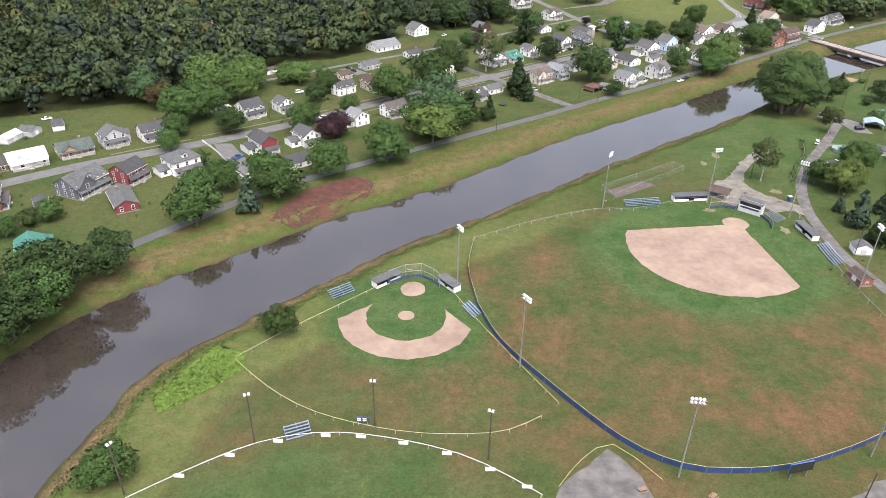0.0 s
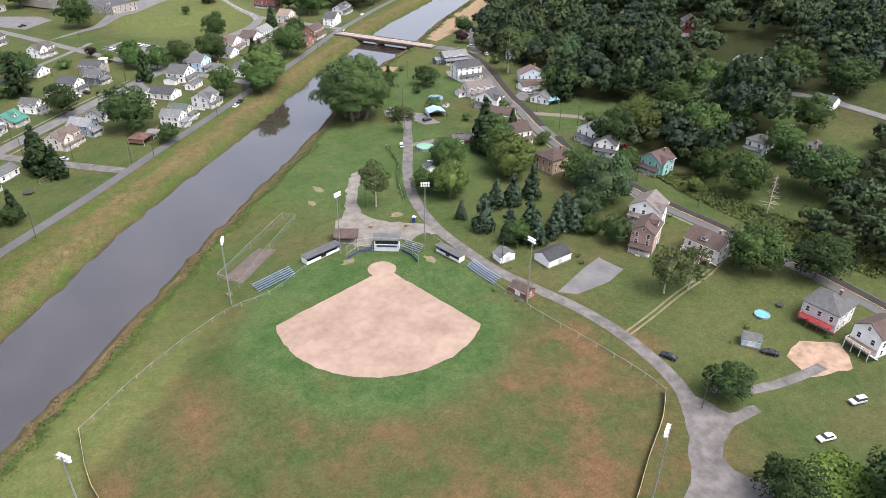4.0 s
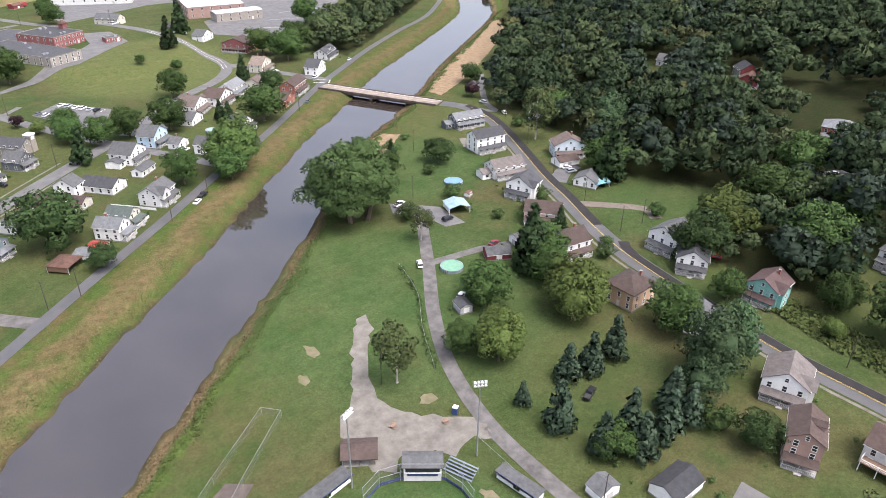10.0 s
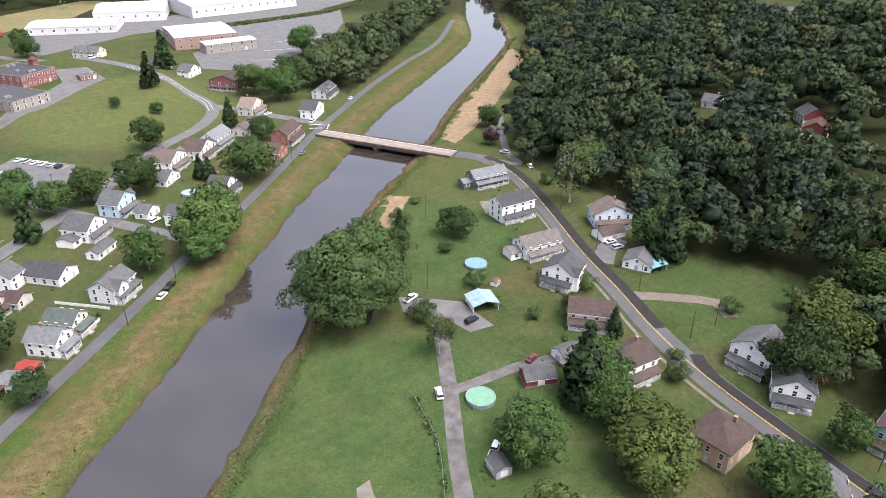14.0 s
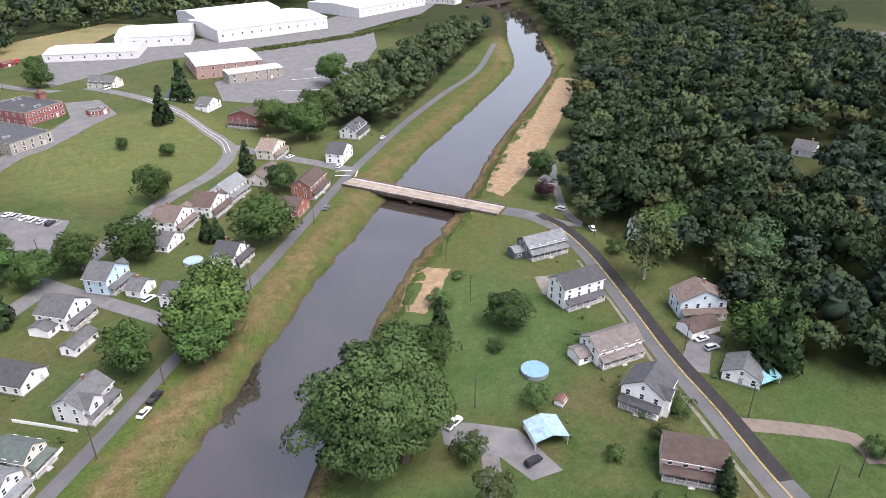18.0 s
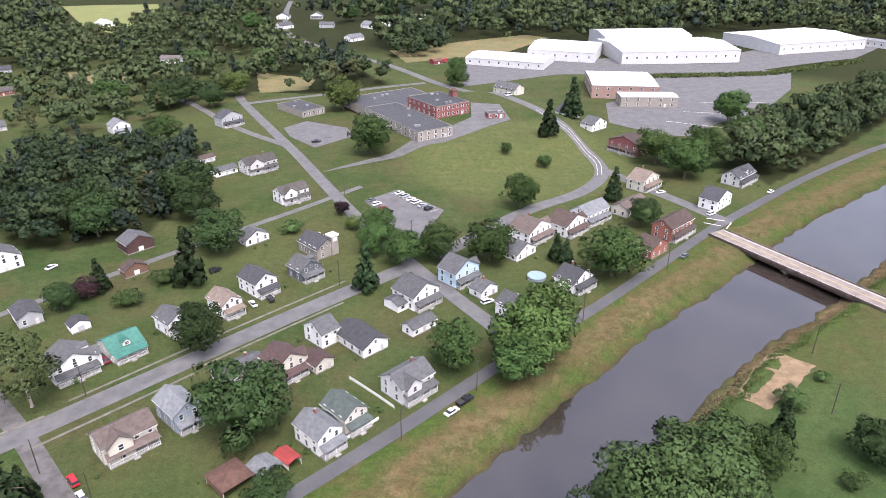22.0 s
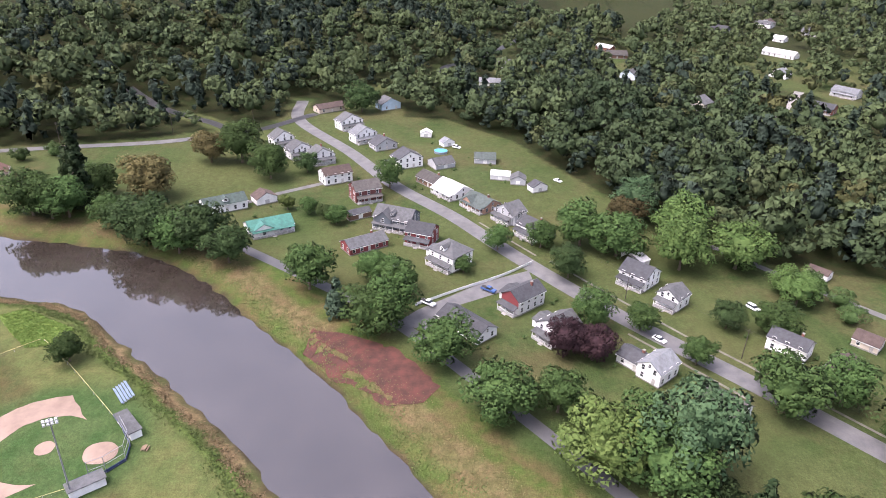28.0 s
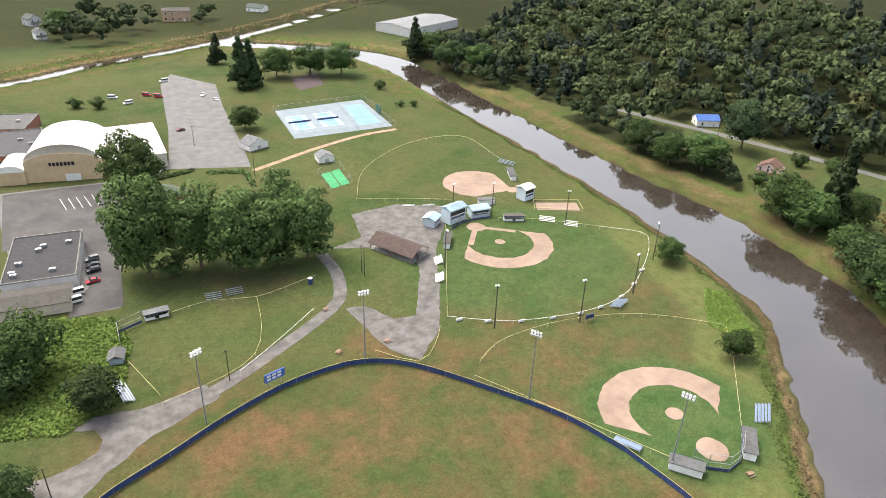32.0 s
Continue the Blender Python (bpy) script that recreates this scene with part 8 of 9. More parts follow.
for u in (-6, -4.8, 6):
    part("wheel", boxes((u - 0.5, -1.2, 0, u + 0.5, 1.2, 1.05)), surface("rubber", (0.02, 0.02, 0.02), (0.03, 0.03, 0.03), 3, 0.9), tr)
place(tr, 167, 896, 10)
tagged(tr, "long dark red parked trailer", "trailer")


def hangar():
    """The vaulted hall with its stepped tan front."""
    base = new("vaulted_hall")
    tan = surface("tan_stucco", (0.54, 0.41, 0.26), (0.48, 0.36, 0.225), 0.5, 0.85, stain=0.2)
    w, d, h = 30.0, 34.0, 9.0
    n = 16

    def vault(w, d, h, rise, y0):
        bm = bmesh.new()
        prof = [(w / 2 * math.cos(math.pi * k / n), h + rise * math.sin(math.pi * k / n)) for k in range(n + 1)]
        a = [bm.verts.new((x, y0, z)) for x, z in prof]
        b = [bm.verts.new((x, y0 + d, z)) for x, z in prof]
        for k in range(n):
            bm.faces.new((a[k], b[k], b[k + 1], a[k + 1]))
        bm.faces.new(a[::-1])
        bm.faces.new(b)
        return bm
    part("wall", boxes((-w / 2, 0, -0.5, w / 2, d, h)), tan, base)
    part("roof", vault(w + 0.4, d - 0.6, h, 8.0, 0.6), surface("white_membrane", (0.74, 0.74, 0.72), (0.66, 0.66, 0.64), 0.4, 0.5), base, "white vaulted roof", smooth=True)
    bm = vault(w + 0.6, 0.7, h - 0.5, 4.6, -0.15)
    part("front_gable", bm, tan, base)
    part("side_block", boxes((-w / 2 - 11, -1, -0.5, -w / 2, 16, 6)), tan, base)
    part("side_roof", vault(11, 16.5, 6, 3, -1), MATS["white_membrane"], base).location = (-w / 2 - 5.5, 0, 0)
    for k in range(7):
        part("window", boxes((-5.2 + k * 1.5, -0.25, 7.6, -4.1 + k * 1.5, -0.1, 9.2)), GLASS, base)
    part("door", boxes((0.5, -0.3, 0, 6.5, -0.1, 3.6)), TRIM, base)
    base.matrix_basis = Matrix.Translation((125, -64.5, 0.1)) @ Matrix.Rotation(radians(168), 4, "Z")
    tagged(base, "tan hall with a white vaulted roof", "hall")


hangar()

# ---- cars ----
CARS = {}
TYRE = surface("tyre", (0.02, 0.02, 0.02), (0.03, 0.03, 0.03), 4, 0.9)
RIM = surface("rim", (0.35, 0.36, 0.37), (0.25, 0.26, 0.27), 4, 0.35, 0.8)
PAINTS = {"white": (0.72, 0.72, 0.72), "black": (0.02, 0.02, 0.024), "silver": (0.40, 0.42, 0.44), "red": (0.34, 0.025, 0.035), "blue": (0.05, 0.10, 0.24), "grey": (0.14, 0.15, 0.16), "maroon": (0.16, 0.03, 0.04)}
PROFILES = {
    "sedan": (4.6, 1.78, [(-2.3, 0.35), (2.3, 0.35), (2.3, 0.75), (1.2, 0.95), (-1.6, 1.0), (-2.25, 0.9)], [(1.15, 0.95), (0.35, 1.42), (-0.95, 1.42), (-1.75, 0.98)]),
    "suv": (4.7, 1.86, [(-2.35, 0.4), (2.35, 0.4), (2.35, 0.9), (1.25, 1.08), (-2.3, 1.08)], [(1.2, 1.08), (0.5, 1.72), (-2.05, 1.70), (-2.3, 1.08)]),
    "pickup": (5.6, 1.95, [(-2.8, 0.5), (2.8, 0.5), (2.8, 1.05), (1.5, 1.15), (-2.8, 1.15)], [(1.45, 1.15), (0.8, 1.82), (-0.5, 1.82), (-0.75, 1.15)]),
    "van": (5.4, 2.0, [(-2.7, 0.4), (2.7, 0.4), (2.7, 1.0), (2.0, 1.25), (-2.7, 1.25)], [(1.95, 1.25), (1.2, 2.2), (-2.6, 2.2), (-2.7, 1.25)]),
}


def extrude(prof, width, inset=0.0):
    bm = bmesh.new()
    top = max(z for _, z in prof)
    low = min(z for _, z in prof)
    rows = [[bm.verts.new((x, s * (width / 2 - inset * (z - low) / max(top - low, 0.01)), z)) for x, z in prof] for s in (-1, 1)]
    bm.faces.new(rows[0])
    bm.faces.new(rows[1][::-1])
    for k in range(len(prof)):
        bm.faces.new((rows[0][k], rows[1][k], rows[1][(k + 1) % len(prof)], rows[0][(k + 1) % len(prof)]))
    bmesh.ops.recalc_face_normals(bm, faces=bm.faces[:])
    return bm


def car(x, y, rot, paint, kind="sedan"):
    length, width, low, cab = PROFILES[kind]
    if (kind, paint) not in CARS:
        m = surface("car_" + paint, PAINTS[paint], tuple(c * 0.92 for c in PAINTS[paint]), 0.5, 0.25, 0.1, fine=0.02)
        def mesh(bm, mat, bevel=0.06):
            bmesh.ops.bevel(bm, geom=bm.edges[:] + bm.verts[:], offset=bevel, segments=2, affect="EDGES", profile=0.6)
            me = bpy.data.meshes.new("part")
            bm.to_mesh(me)
            bm.free()
            me.materials.append(mat)
            return me
        roof = [(cab[1][0] + 0.02, cab[1][1] - 0.02), (cab[2][0] - 0.02, cab[2][1] - 0.02), (cab[2][0] - 0.06, cab[2][1] + 0.05), (cab[1][0] + 0.06, cab[1][1] + 0.05)]
        w = bmesh.new()
        tube(w, (0, -0.11, 0), (0, 0.11, 0), 0.33, 0.33, 14)
        r = bmesh.new()
        tube(r, (0, -0.12, 0), (0, 0.12, 0), 0.19, 0.19, 10)
        wm_, rm_ = bpy.data.meshes.new("wheel"), bpy.data.meshes.new("rim")
        for b, me, mat in ((w, wm_, TYRE), (r, rm_, RIM)):
            b.to_mesh(me)
            b.free()
            me.materials.append(mat)
        CARS[(kind, paint)] = (mesh(extrude(low, width, 0.05), m), mesh(extrude(cab, width - 0.1, 0.22), GLASS, 0.05), mesh(extrude(roof, width - 0.5), m, 0.02), wm_, rm_)
    body, glass, roof, wheel, rim = CARS[(kind, paint)]
    base = new("car" if kind in ("sedan", "suv") else kind if kind == "van" else "pickup_truck")
    part("body", body, None, base)
    part("glazing", glass, None, base)
    part("roof", roof, None, base)
    for sx in (-1, 1):
        for sy in (-1, 1):
            wo = part("wheel", wheel, None, base)
            wo.location = (sx * length * 0.31, sy * (width / 2 - 0.12), 0.33)
            part("rim", rim, None, wo)
    if kind == "pickup":
        part("bed", boxes((-2.7, -0.8, 1.16, -0.85, 0.8, 1.2)), TYRE, base)
    place(base, x, y, rot)
    base.location.z += 0.14
    tagged(base, f"{paint} parked {'pickup truck' if kind == 'pickup' else 'estate car' if kind == 'suv' else kind} with dark windows", "car" if kind != "pickup" else "pickup truck", group="parked cars")


for x, y, r, p, k in ((171.6, 313.8, 60, "white", "suv"), (194, 356, 15, "white", "pickup"), (201, 334, 0, "black", "suv"), (201.5, 308.5, 10, "maroon", "sedan"), (169, 289.5, 30, "white", "pickup"),
                      (276.5, 340, -15, "white", "sedan"), (275, 335.6, -15, "silver", "suv"), (279, 270, 120, "black", "suv"), (275, 267.5, 120, "black", "pickup"), (165.5, 233.7, 20, "black", "pickup"),
                      (217, 220, 120, "silver", "suv"), (252, 255.7, 120, "blue", "suv"), (256, 252.5, 120, "red", "sedan"), (331, 255, 130, "grey", "sedan"), (335, 250, 130, "white", "sedan")):
    car(x, y, r, p, k)
for x, y, r, p, k in ((310, 225, 120, "black", "sedan"), (315.5, 208, 120, "white", "suv"), (144.5, 145.2, 105, "black", "sedan"), (150, 104, 160, "white", "sedan"), (169, 105.5, 160, "silver", "suv"), (169, 129.5, 120, "black", "sedan"),
                      (131.9, 408.6, 40, "white", "sedan"), (136, 413, 40, "black", "pickup"), (39.5, 391, 130, "red", "suv"), (43.5, 385.5, 130, "silver", "sedan"), (69, 471.5, 120, "white", "sedan"), (74.5, 474.5, 120, "black", "suv")):
    car(x, y, r, p, k)
for x, y, r, p, k in ((29.8, 441.5, 130, "maroon", "sedan"), (-11.5, 505, 60, "white", "sedan"), (150, 466.5, 25, "white", "suv"), (233, 496, 40, "grey", "sedan"), (249, 564, 20, "white", "sedan"), (262, 536.5, 30, "white", "suv"),
                      (51, 497.6, 40, "black", "suv"), (76, 660, 20, "black", "pickup"), (-83.7, 257.3, 55, "white", "pickup"), (-94.3, 278.3, 55, "blue", "pickup"), (-66.3, 331, 40, "white", "sedan"), (-86.5, 368.4, 30, "white", "suv")):
    car(x, y, r, p, k)
for x, y, r, p, k in ((-199.6, 317, 40, "white", "sedan"), (-246, 268, 60, "white", "suv"), (-62.8, 410.5, 125, "black", "suv"), (-67, 416, 125, "black", "sedan"), (311, 433.5, 110, "silver", "suv"), (307, 412, 60, "white", "suv"), (303, 561, 40, "white", "sedan"),
                      (127.1, 42, 10, "white", "van"), (126.2, 37, 10, "white", "van"), (120.6, 31, 10, "red", "sedan"), (120, 23.5, 10, "black", "suv"), (119.8, 19.5, 10, "black", "sedan"), (119.8, 15, 10, "grey", "suv"), (68.3, -116, 15, "maroon", "sedan")):
    car(x, y, r, p, k)
for k, p in enumerate(("white", "silver", "white", "white", "silver", "black")):
    car(122.5 + k * 2.55, 573.5 - k * 4.1, 38, p, "suv" if k % 2 else "sedan")
for k, p in enumerate(("grey", "white", "red", "black")):
    car(109 + k * 2.6, 565.5 - k * 5, 38, p, "suv" if k % 2 else "sedan")
for x, y, r, p, k in ((76, -190, 150, "red", "van"), (70, -184, 150, "red", "van"), (62, -219, 20, "white", "van"), (45, -177, 60, "white", "pickup"), (40, -165, 100, "white", "sedan"), (88, -177, 20, "white", "van"), (95, -192, 160, "white", "van"), (205, 745, 30, "white", "van"), (185, 700, 20, "white", "suv")):
    car(x, y, r, p, k)


# ---- pools, trampolines, gazebo ----
POOL_WALL = surface("pool_wall", (0.22, 0.26, 0.30), (0.15, 0.18, 0.21), 1.2, 0.5, stain=0.3)


def pool(x, y, r, color, label, h=1.2):
    base = new("pool")
    n = 28
    bm = bmesh.new()
    rings = [[bm.verts.new((rr * math.cos(6.2832 * k / n), rr * math.sin(6.2832 * k / n), z)) for k in range(n)] for rr, z in ((r, 0), (r, h), (r - 0.15, h), (r - 0.15, 0.1))]
    for a, b in zip(rings, rings[1:]):
        for k in range(n):
            bm.faces.new((a[k], a[(k + 1) % n], b[(k + 1) % n], b[k]))
    part("wall", bm, POOL_WALL, base)
    bm = bmesh.new()
    bm.faces.new([bm.verts.new(((r - 0.15) * math.cos(6.2832 * k / n), (r - 0.15) * math.sin(6.2832 * k / n), h - 0.15)) for k in range(n)])
    part("water", bm, surface("pool_water_" + str(int(x)), color, tuple(c * 0.85 for c in color), 0.8, 0.15), base)
    for s in (-1, 1):
        part("ladder_rail", boxes((r - 0.1, s * 0.3 - 0.03, 0, r + 0.5, s * 0.3 + 0.03, h + 0.5)), STEEL, base)
    place(base, x, y, 200)
    tagged(base, label, "pool")


pool(179, 305.5, 4.0, (0.135, 0.27, 0.185), "round above-ground pool with green water")
pool(225.8, 359.6, 4.0, (0.13, 0.235, 0.33), "round above-ground pool with a pale blue cover")
pool(184.4, 141, 2.3, (0.09, 0.27, 0.38), "small round blue paddling pool", 0.7)
pool(-238, 259.5, 3.6, (0.05, 0.29, 0.38), "round turquoise garden pool")
pool(171, 483.5, 3.6, (0.22, 0.30, 0.30), "round above-ground pool with dark water")
for x, y, r in ((25, 358, 2.1), (193.5, 140.5, 1.2)):
    t = new("trampoline")
    bm = bmesh.new()
    tube(bm, (0, 0, 0.8), (0, 0, 0.86), r, r, 20)
    part("mat", bm, TYRE, t)
    for k in range(6):
        a = k * 1.047
        part("leg", boxes((r * math.cos(a) - 0.04, r * math.sin(a) - 0.04, 0, r * math.cos(a) + 0.04, r * math.sin(a) + 0.04, 0.8)), STEEL, t)
    place(t, x, y)
    tagged(t, "round black garden trampoline on grass", "trampoline")
gz_ = new("gazebo")
bm = bmesh.new()
tube(bm, (0, 0, 2.4), (0, 0, 4.0), 2.0, 0.15, 8)
part("roof", bm, roof_mat("palegrey"), gz_)
bm = bmesh.new()
tube(bm, (0, 0, 0), (0, 0, 0.3), 1.9, 1.9, 8)
part("floor", bm, TRIM, gz_)
for k in range(8):
    a = k * math.pi / 4
    part("post", boxes((1.65 * math.cos(a) - 0.07, 1.65 * math.sin(a) - 0.07, 0.3, 1.65 * math.cos(a) + 0.07, 1.65 * math.sin(a) + 0.07, 2.45)), TRIM, gz_)
place(gz_, -107, 245)
tagged(gz_, "white eight-sided garden gazebo", "gazebo")
sw = new("play_set")
part("frame", boxes((-2, -0.06, 2.0, 2, 0.06, 2.12), (-2, -0.8, 0, -1.9, 0.8, 0.1), (-2.05, -0.05, 0, -1.95, 0.05, 2.0), (1.95, -0.05, 0, 2.05, 0.05, 2.0)), WOODDECK, sw)
part("slide", boxes((2.0, -0.4, 0.9, 4.0, 0.4, 1.0)), surface("slide_yellow", (0.6, 0.45, 0.08), (0.5, 0.38, 0.07), 1, 0.5), sw)
for u in (-1, 0.6):
    part("swing", boxes((u - 0.25, -0.12, 0.5, u + 0.25, 0.12, 0.55), (u - 0.24, -0.02, 0.55, u - 0.22, 0.02, 2.0), (u + 0.22, -0.02, 0.55, u + 0.24, 0.02, 2.0)), TYRE, sw)
place(sw, 32, 366, 30)
tagged(sw, "wooden garden play set with slide", "play set")


# ---- gardens by the bridge and the rail bridge ----
house(248.5, 360.4, -30, 4.2, 3.0, 2.3, "a", "slate", "charcoal", name="shed")
house(221.7, 345.4, 20, 3.0, 2.4, 1.5, "a", "white", "redbrown", name="shed")
pad("driveway", [(263, 399), (274, 393.5), (269, 385), (260.5, 380.5), (257.5, 389)], pale_gravel, 0.1, "small gravel parking place behind the house", "driveway", wobble=0.6)
car(264.2, 391.0, 60, "grey", "suv")
ribbon("road", [(20, 1050), (6, 1110), (-4, 1190), (-14, 1290), (-20, 1400)], 7.0, asphalt, lift=0.1, label="far street into the outer neighbourhood")


def vinyl_fence(pts, h=1.1):
    """White boarded garden fence: posts, rails and one board run per bay."""
    base = tagged(new("fence"), "white vinyl garden fence between the back gardens", "fence")
    for (x0, y0), (x1, y1) in zip(pts, pts[1:]):
        n = max(1, round(math.dist((x0, y0), (x1, y1)) / 2.4))
        for k in range(n):
            ax, ay, bx, by = x0 + (x1 - x0) * k / n, y0 + (y1 - y0) * k / n, x0 + (x1 - x0) * (k + 1) / n, y0 + (y1 - y0) * (k + 1) / n
            m = Matrix.Translation((ax, ay, gz(ax, ay))) @ Matrix.Rotation(math.atan2(by - ay, bx - ax), 4, "Z")
            ln = math.dist((ax, ay), (bx, by))
            part("post", boxes((-0.07, -0.07, 0, 0.07, 0.07, h + 0.12)), TRIM, base).matrix_basis = m
            part("panel", boxes((0.07, -0.025, 0.1, ln - 0.07, 0.025, h), (0.07, -0.045, h - 0.1, ln - 0.07, 0.045, h + 0.02)), TRIM, base).matrix_basis = m


for line in ([(103.8, 426.0), (112.6, 416.3), (116.5, 411.7)], [(103.8, 400.3), (112.2, 407.6)]):
    vinyl_fence(line)


def rail_bridge():
    a, b = Vector((629, 894)), Vector((704, 903))
    length = (b - a).length
    base = new("rail_bridge")
    steel = surface("old_bridge_steel", (0.045, 0.040, 0.038), (0.075, 0.058, 0.048), 0.6, 0.8, stain=0.4)
    part("deck", boxes((0, -2.6, 0.9, length, 2.6, 1.3)), steel, base)
    for s in (-1, 1):
        part("girder", boxes((0, s * 2.5 - 0.2, -1.2, length, s * 2.5 + 0.2, 2.1)), steel, base)
        part("rail", boxes((0, s * 0.75 - 0.06, 1.3, length, s * 0.75 + 0.06, 1.45)), STEEL, base)
    for u in (0.0, 0.36, 0.68, 1.0):
        part("pier", boxes((u * length - 0.8, -2.2, -8, u * length + 0.8, 2.2, -1.2)), concrete, base)
    base.matrix_basis = Matrix.Translation((a.x, a.y, max(gz(*a), gz(*b)) + 1.0)) @ Matrix.Rotation(math.atan2(b.y - a.y, b.x - a.x), 4, "Z")
    tagged(base, "dark steel rail bridge over the far river", "bridge")


rail_bridge()

# ---- reeds, weeds and knotweed ----
def tufts(name, label, poly_or_line, count, size, mat, seed, off=None, spread=3.0, z_up=0.6):
    """Low leafy growth: many small blades in one mesh of kind stuff."""
    rng = np.random.default_rng(seed)
    if off is not None:
        line = poly_or_line
        t = np.gradient(line[:, :2], axis=0)
        t /= np.linalg.norm(t, axis=1)[:, None]
        n = np.stack([-t[:, 1], t[:, 0]], -1)
        k = rng.integers(0, len(line) - 1, count)
        u = rng.random(count)
        p = line[k, :2] * (1 - u)[:, None] + line[k + 1, :2] * u[:, None]
        h = line[k, 2]
        clump = np.sin(k * 1.7) * 0.8 + np.sin(k * 0.53) * 1.2
        p = p + n[k] * ((h + abs(off) + clump + rng.normal(size=count) * spread) * np.sign(off))[:, None]
    else:
        xs, ys = [q[0] for q in poly_or_line], [q[1] for q in poly_or_line]
        p = np.stack([rng.uniform(min(xs), max(xs), count * 2), rng.uniform(min(ys), max(ys), count * 2)], -1)
        p = p[inside(poly_or_line, p[:, 0], p[:, 1])][:count]
    ok = wet(p[:, 0], p[:, 1]) > 0.3
    p = p[ok]
    z = height(p[:, 0], p[:, 1])
    c = np.stack([p[:, 0], p[:, 1], z + size * 0.2], -1)
    tris = leaf_cloud(rng, c, np.full(len(c), size * 0.6), 3, size * 0.55, 0.2)
    tris[:, 5] += 0.8
    ob = new(name, tri_mesh(name, tris, mat))
    tagged(ob, label, "plants", kind="stuff")


reed_mat = leaf_material("reeds", (0.145, 0.112, 0.063), (0.230, 0.174, 0.102))
weed_mat = leaf_material("weeds", (0.052, 0.078, 0.024), (0.088, 0.112, 0.038))
knot_mat = leaf_material("knotweed", (0.060, 0.105, 0.020), (0.120, 0.160, 0.042))
main_river = smooth_line(RIVER[:17], 3.0)
tufts("reeds", "dry brown reeds along the field bank", main_river, 15000, 0.42, reed_mat, 1, -3.2, 1.1)
tufts("weeds", "green weeds on the field bank", main_river, 12000, 0.42, weed_mat, 2, -7.2, 1.1)
tufts("reeds", "brown grass on the town bank", main_river, 16000, 0.30, leaf_material("bank_grass", (0.082, 0.078, 0.036), (0.120, 0.098, 0.050)), 3, 9.5, 3.5)
tufts("weeds", "green weeds on the town bank", main_river, 12000, 0.36, weed_mat, 4, 4.5, 1.8)
tufts("knotweed", "pale green flowering knotweed thicket", [(-72, 128), (-62, 148), (-54, 146), (-52, 139), (-60, 130), (-68, 122)], 3500, 0.8, knot_mat, 5)
tufts("knotweed", "pale green knotweed thicket beside the park", [(150, 52), (131, 50), (117, 56), (113, 72), (118, 97), (132, 106), (148, 101)], 9000, 0.9, knot_mat, 6)
tufts("weeds", "brush hedge beside the factory yard", [(335, 818), (440, 822), (560, 872), (560, 884), (440, 836), (335, 830)], 3500, 1.8, weed_mat, 7)
tufts("weeds", "roadside brush below the wooded slope", [(234, 130), (236, 200), (244, 240), (252, 244), (250, 200), (252, 130)], 3000, 1.2, weed_mat, 8)
tufts("hedge", "green creepers over the fence beside the lane", [(165, 318), (159, 300.5), (149, 285.5), (140.3, 268.4), (141.7, 267.6), (151, 284.5), (161, 299.5), (167, 317.5)], 900, 0.8, leaf_material("leaves_bush", *LEAVES["bush"]), 19)
tufts("hedge", "clipped green hedge along the drive", [(91, -52), (72, -58), (72.6, -55), (91, -49.5)], 420, 1.1, MATS["leaves_bush"], 9)
tufts("hedge", "clipped green hedge round the brick house garden", [(67, -52), (50, -48.5), (50.5, -28), (52.3, -27), (52.6, -45), (68, -49.5)], 520, 1.1, MATS["leaves_bush"], 10)
tufts("grass", "tall rough grass on the lower river bank", smooth_line(RIVER_SIDE[1:], 3.0), 2600, 0.9, reed_mat, 11, 8.0, 3.0)
tufts("grass", "tall rough grass on the far river bank", smooth_line(RIVER_SIDE[1:], 3.0), 2600, 0.9, weed_mat, 12, -8.0, 3.0)


def shrubs():
    """Garden shrubs along the house walls, in one mesh of kind stuff."""
    rng = np.random.default_rng(21)
    shape = [crown_tris(np.random.default_rng(90 + s), "bush", 0.34)[0] for s in range(3)]
    out = []
    for hx, hy, hs in HOUSES:
        if math.hypot(hx - 117, hy - 300) > 380 or hs > 22:
            continue
        for k in range(int(rng.integers(2, 6))):
            a, d = rng.random() * 6.283, hs * 0.5 + 1.5 + 5 * rng.random() ** 2
            x, y, r = hx + d * math.cos(a), hy + d * math.sin(a), 0.5 + 0.9 * rng.random() ** 2
            if min((line_distance(np.array([x]), np.array([y]), ln)[0][0] - w / 2 for ln, w in STREETS), default=9) < 2 or wet(np.array([x]), np.array([y]))[0] < 8:
                continue
            out.append(np.hstack([shape[k % 3][:, :3] * r + np.array([x, y, gz(x, y)]), shape[k % 3][:, 3:]]))
    tagged(new("shrubs", tri_mesh("shrubs", np.vstack(out), MATS["leaves_bush"])), "small green garden shrubs round the houses", "shrubs", kind="stuff")


shrubs()

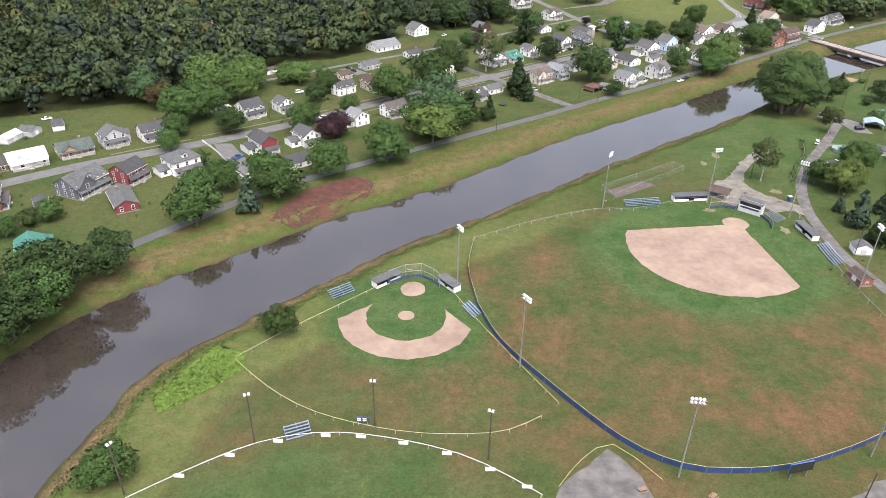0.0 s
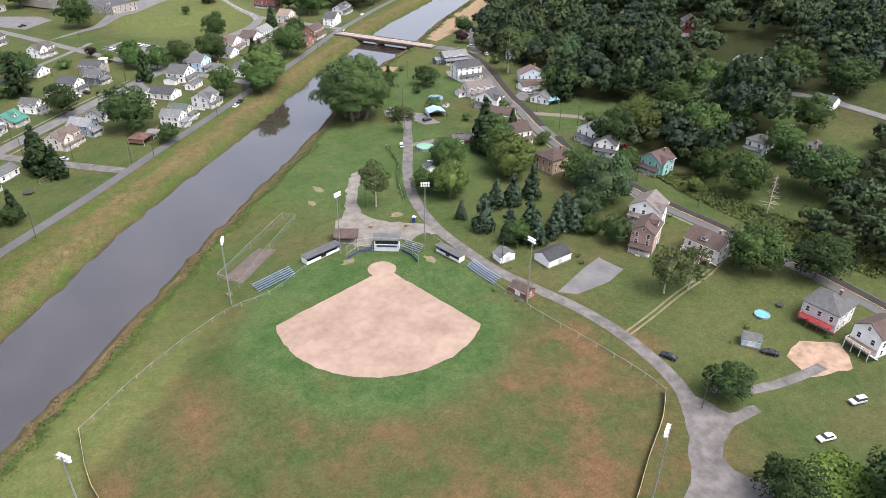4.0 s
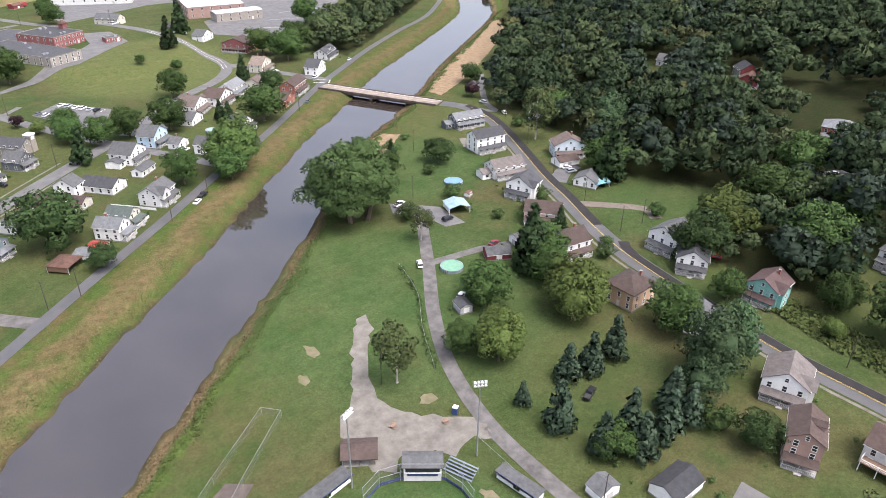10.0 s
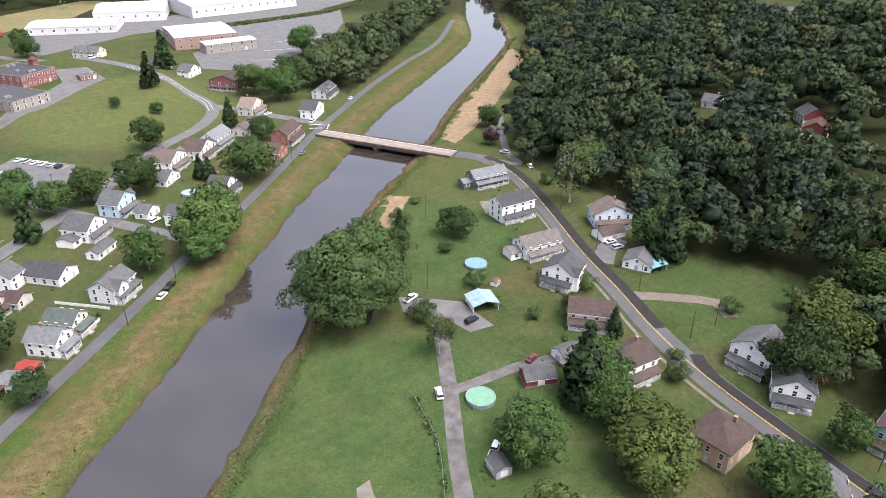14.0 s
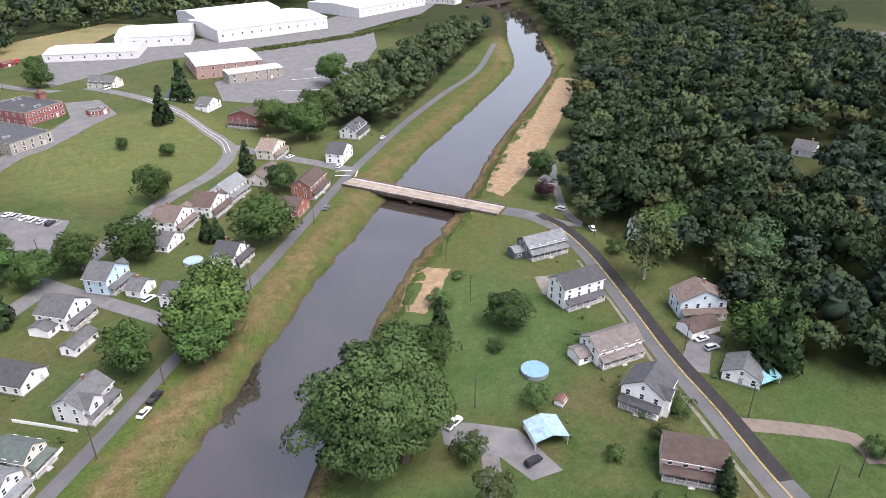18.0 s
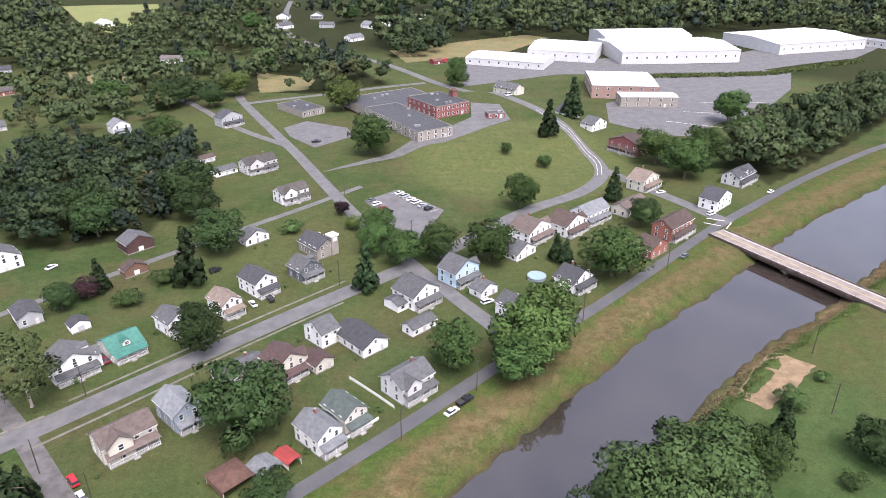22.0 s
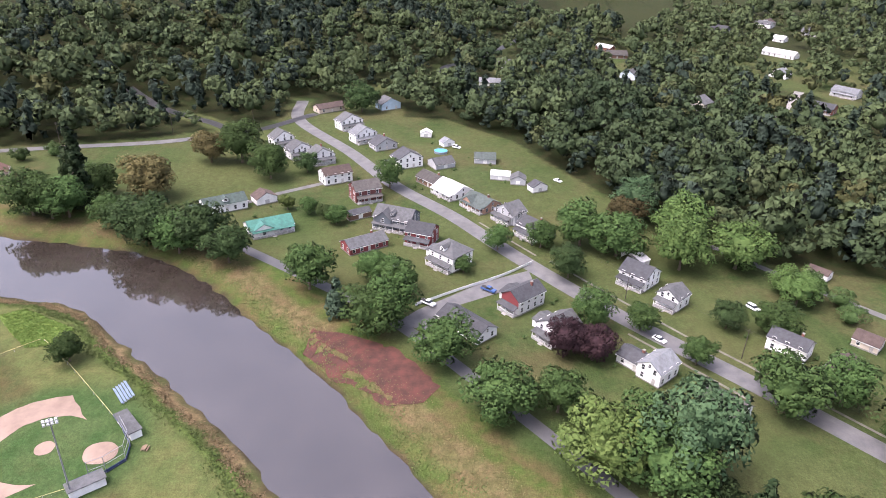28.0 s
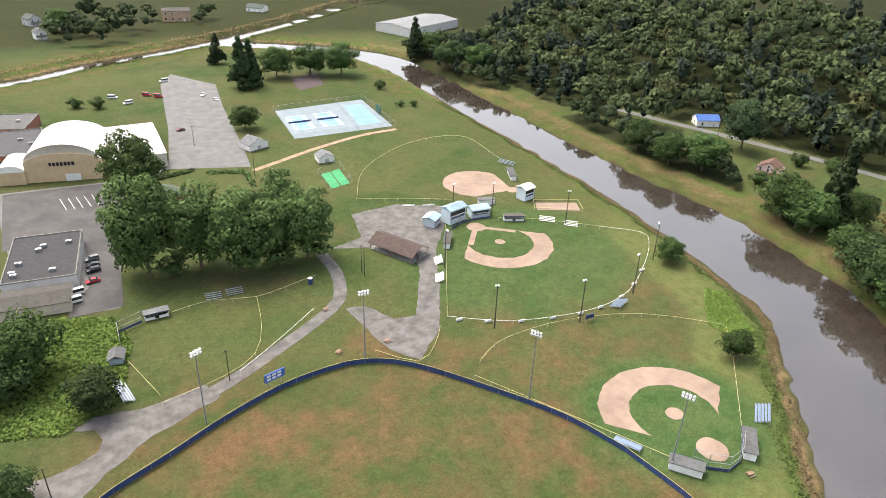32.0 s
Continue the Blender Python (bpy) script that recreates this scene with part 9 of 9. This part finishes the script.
# ---- woods ----
EAST_HOLES = [(400, 287, 20), (365, 223, 13), (388, 278, 18), (439, 312, 14), (427, 373, 12), (626, 472, 22), (369, 264, 14), (345, 210, 12), (315, 397, 9), (326, 456, 12), (290, 351, 12)]
forest("woods", "dense green wood on the slope above the highway",
       [(258, 232), (300, 240), (303, 283), (296, 300), (290, 345), (310, 360), (308, 420), (352, 468), (404, 512), (484, 582), (546, 646), (600, 735), (660, 810), (720, 900), (800, 900), (760, 650), (640, 480), (560, 300), (430, 170), (380, 215), (330, 225), (300, 205), (262, 212)],
       9.6, 7.4, 0.10, 0.27, 3, EAST_HOLES, keep=0.93, tone=-0.08, fine=[(250, 200), (350, 200), (372, 330), (390, 470), (370, 500), (300, 420)])
forest("woods", "green wood beside the highway embankment", [(232, 70), (238, 130), (240, 165), (275, 165), (330, 175), (345, 160), (330, 110), (270, 70)], 8.5, 5.4, 0.12, 0.3, 4)
forest("woods", "mixed pine and leafy wood on the far hillside",
       [(-150, -100), (-170, -20), (-215, 5), (-232, 60), (-245, 100), (-275, 150), (-330, 195), (-460, 240), (-560, 300), (-700, 380), (-700, 280), (-560, 130), (-470, 20), (-400, -100), (-330, -300), (-240, -310), (-150, -200)],
       11.4, 7.5, 0.34, 0.22, 5, [(-178, 57, 16), (-212, -16, 13), (-185, -60, 10)], keep=0.95, tone=0.42)
forest("woods", "leafy wood behind the back lane",
       [(-300, 262), (-262, 300), (-215, 322), (-165, 347), (-138, 352), (-142, 372), (-113, 392), (-113, 427), (-82, 436), (-60, 460), (-42, 500), (-60, 545), (-66, 600), (-110, 620), (-116, 640), (-160, 560), (-190, 500), (-280, 460), (-360, 420), (-430, 350), (-400, 260)],
       9.0, 7.7, 0.22, 0.28, 6, [(-341, 430, 12), (-346, 515, 12), (-174, 491, 10), (-89, 576, 18)], keep=0.95, tone=0.1)
forest("woods", "dark grove behind the town's back gardens", [(-60, 560), (-82, 650), (-34, 672), (11, 655), (40, 590), (20, 556), (14, 532), (-14, 520), (-37, 527)], 7.5, 5.4, 0.4, 0.32, 7)
# high tone: distance haze put into the crown colour
forest("woods", "scattered far woods round the outer houses",
       [(-560, 420), (-430, 470), (-370, 560), (-250, 560), (-130, 640), (-40, 690), (5, 790), (-20, 930), (60, 1000), (-100, 1150), (-300, 1100), (-420, 1000), (-700, 800), (-820, 560)],
       12.5, 7.0, 0.07, 0.19, 8, [(-120, 850, 30), (40, 1020, 34), (-10, 1080, 40)], keep=0.69, tone=0.75)
# crowns lightened by tone here too, in place of haze
forest("woods", "far green woods closing the valley", [(-100, 1150), (60, 1010), (140, 960), (260, 1010), (380, 1010), (560, 1060), (700, 920), (800, 900), (900, 1200), (500, 1330), (-300, 1330), (-820, 1000), (-820, 560), (-700, 800), (-420, 1000)], 19, 10.4, 0.2, 0.16, 9, [(-240, 1250, 95), (-200, 1140, 45), (200, 970, 60), (0, 1130, 62), (60, 1060, 48), (112, 1126, 44), (165, 1200, 44), (30, 1220, 60), (-20, 1310, 40)], tone=0.65)
forest("woods", "leafy trees along the upper river road", [(268, 560), (290, 590), (320, 630), (350, 668), (400, 700), (470, 760), (540, 800), (540, 750), (470, 700), (415, 655), (350, 602), (300, 566)], 9.4, 6.6, 0.05, 0.32, 10, [(294, 578, 13), (420, 690, 10)], tone=0.28)
forest("woods", "tangle of trees by the works yard", [(-112, -215), (-138, -275), (-175, -292), (-190, -195), (-140, -118), (-128, -135)], 9, 6.0, 0.3, 0.34, 11)
forest("woods", "trees along the bank below the hillside road", [(-138, -60), (-141, 20), (-150, 60), (-140, 100), (-150, 105), (-165, 70), (-160, 10), (-155, -60)], 9.5, 5.0, 0.05, 0.4, 12, [(-178, 57, 14)])
forest("woods", "mixed wood between the hill and the outer houses", [(-300, 232), (-300, 262), (-400, 262), (-430, 350), (-360, 420), (-280, 460), (-190, 500), (-160, 560), (-116, 640), (-250, 560), (-370, 560), (-430, 470), (-560, 420), (-700, 460), (-640, 360), (-560, 300), (-460, 240), (-350, 215)], 11.0, 7.6, 0.2, 0.21, 14, [(-450, 306, 22), (-490, 318, 18), (-320, 224, 12)], keep=0.72, tone=0.32)
forest("woods", "leafy trees above the highway houses", [(282, 275), (313, 277), (343, 253), (262, 218), (257, 227), (250, 237), (258, 254)], 10.5, 6.4, 0.05, 0.34, 15, [(297, 208, 14)], keep=0.85, tone=0.12)
forest("woods", "clump of trees beyond the school", [(10, 795), (2, 900), (53, 952), (88, 891), (121, 809), (100, 791), (66, 783)], 12, 7.5, 0.15, 0.24, 16, [(35, 820, 24)], keep=0.8, tone=0.3)
forest("woods", "row of trees beside the factory road", [(123, 926), (131, 1018), (186, 1030), (187, 975), (166, 924)], 11, 7.2, 0.05, 0.22, 17, tone=0.1)
forest("woods", "trees on the slope beyond the side river", [(125, -453), (-11, -441), (-2, -385), (64, -380), (87, -330), (123, -342)], 13, 7.0, 0.1, 0.26, 18, keep=0.6)


def woods_floor_shade():
    """Darkens the floor inside the closed woods: the crowns' shade put into its colour."""
    me = ground.data
    co = np.empty(len(me.vertices) * 3, np.float32)
    me.vertices.foreach_get("co", co)
    co = co.reshape(-1, 3)
    v = np.empty(len(co), np.float32)
    me.attributes["woods"].data.foreach_get("value", v)
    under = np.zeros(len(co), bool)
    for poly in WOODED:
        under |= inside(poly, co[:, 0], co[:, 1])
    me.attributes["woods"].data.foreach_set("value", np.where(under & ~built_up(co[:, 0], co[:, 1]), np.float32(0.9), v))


woods_floor_shade()
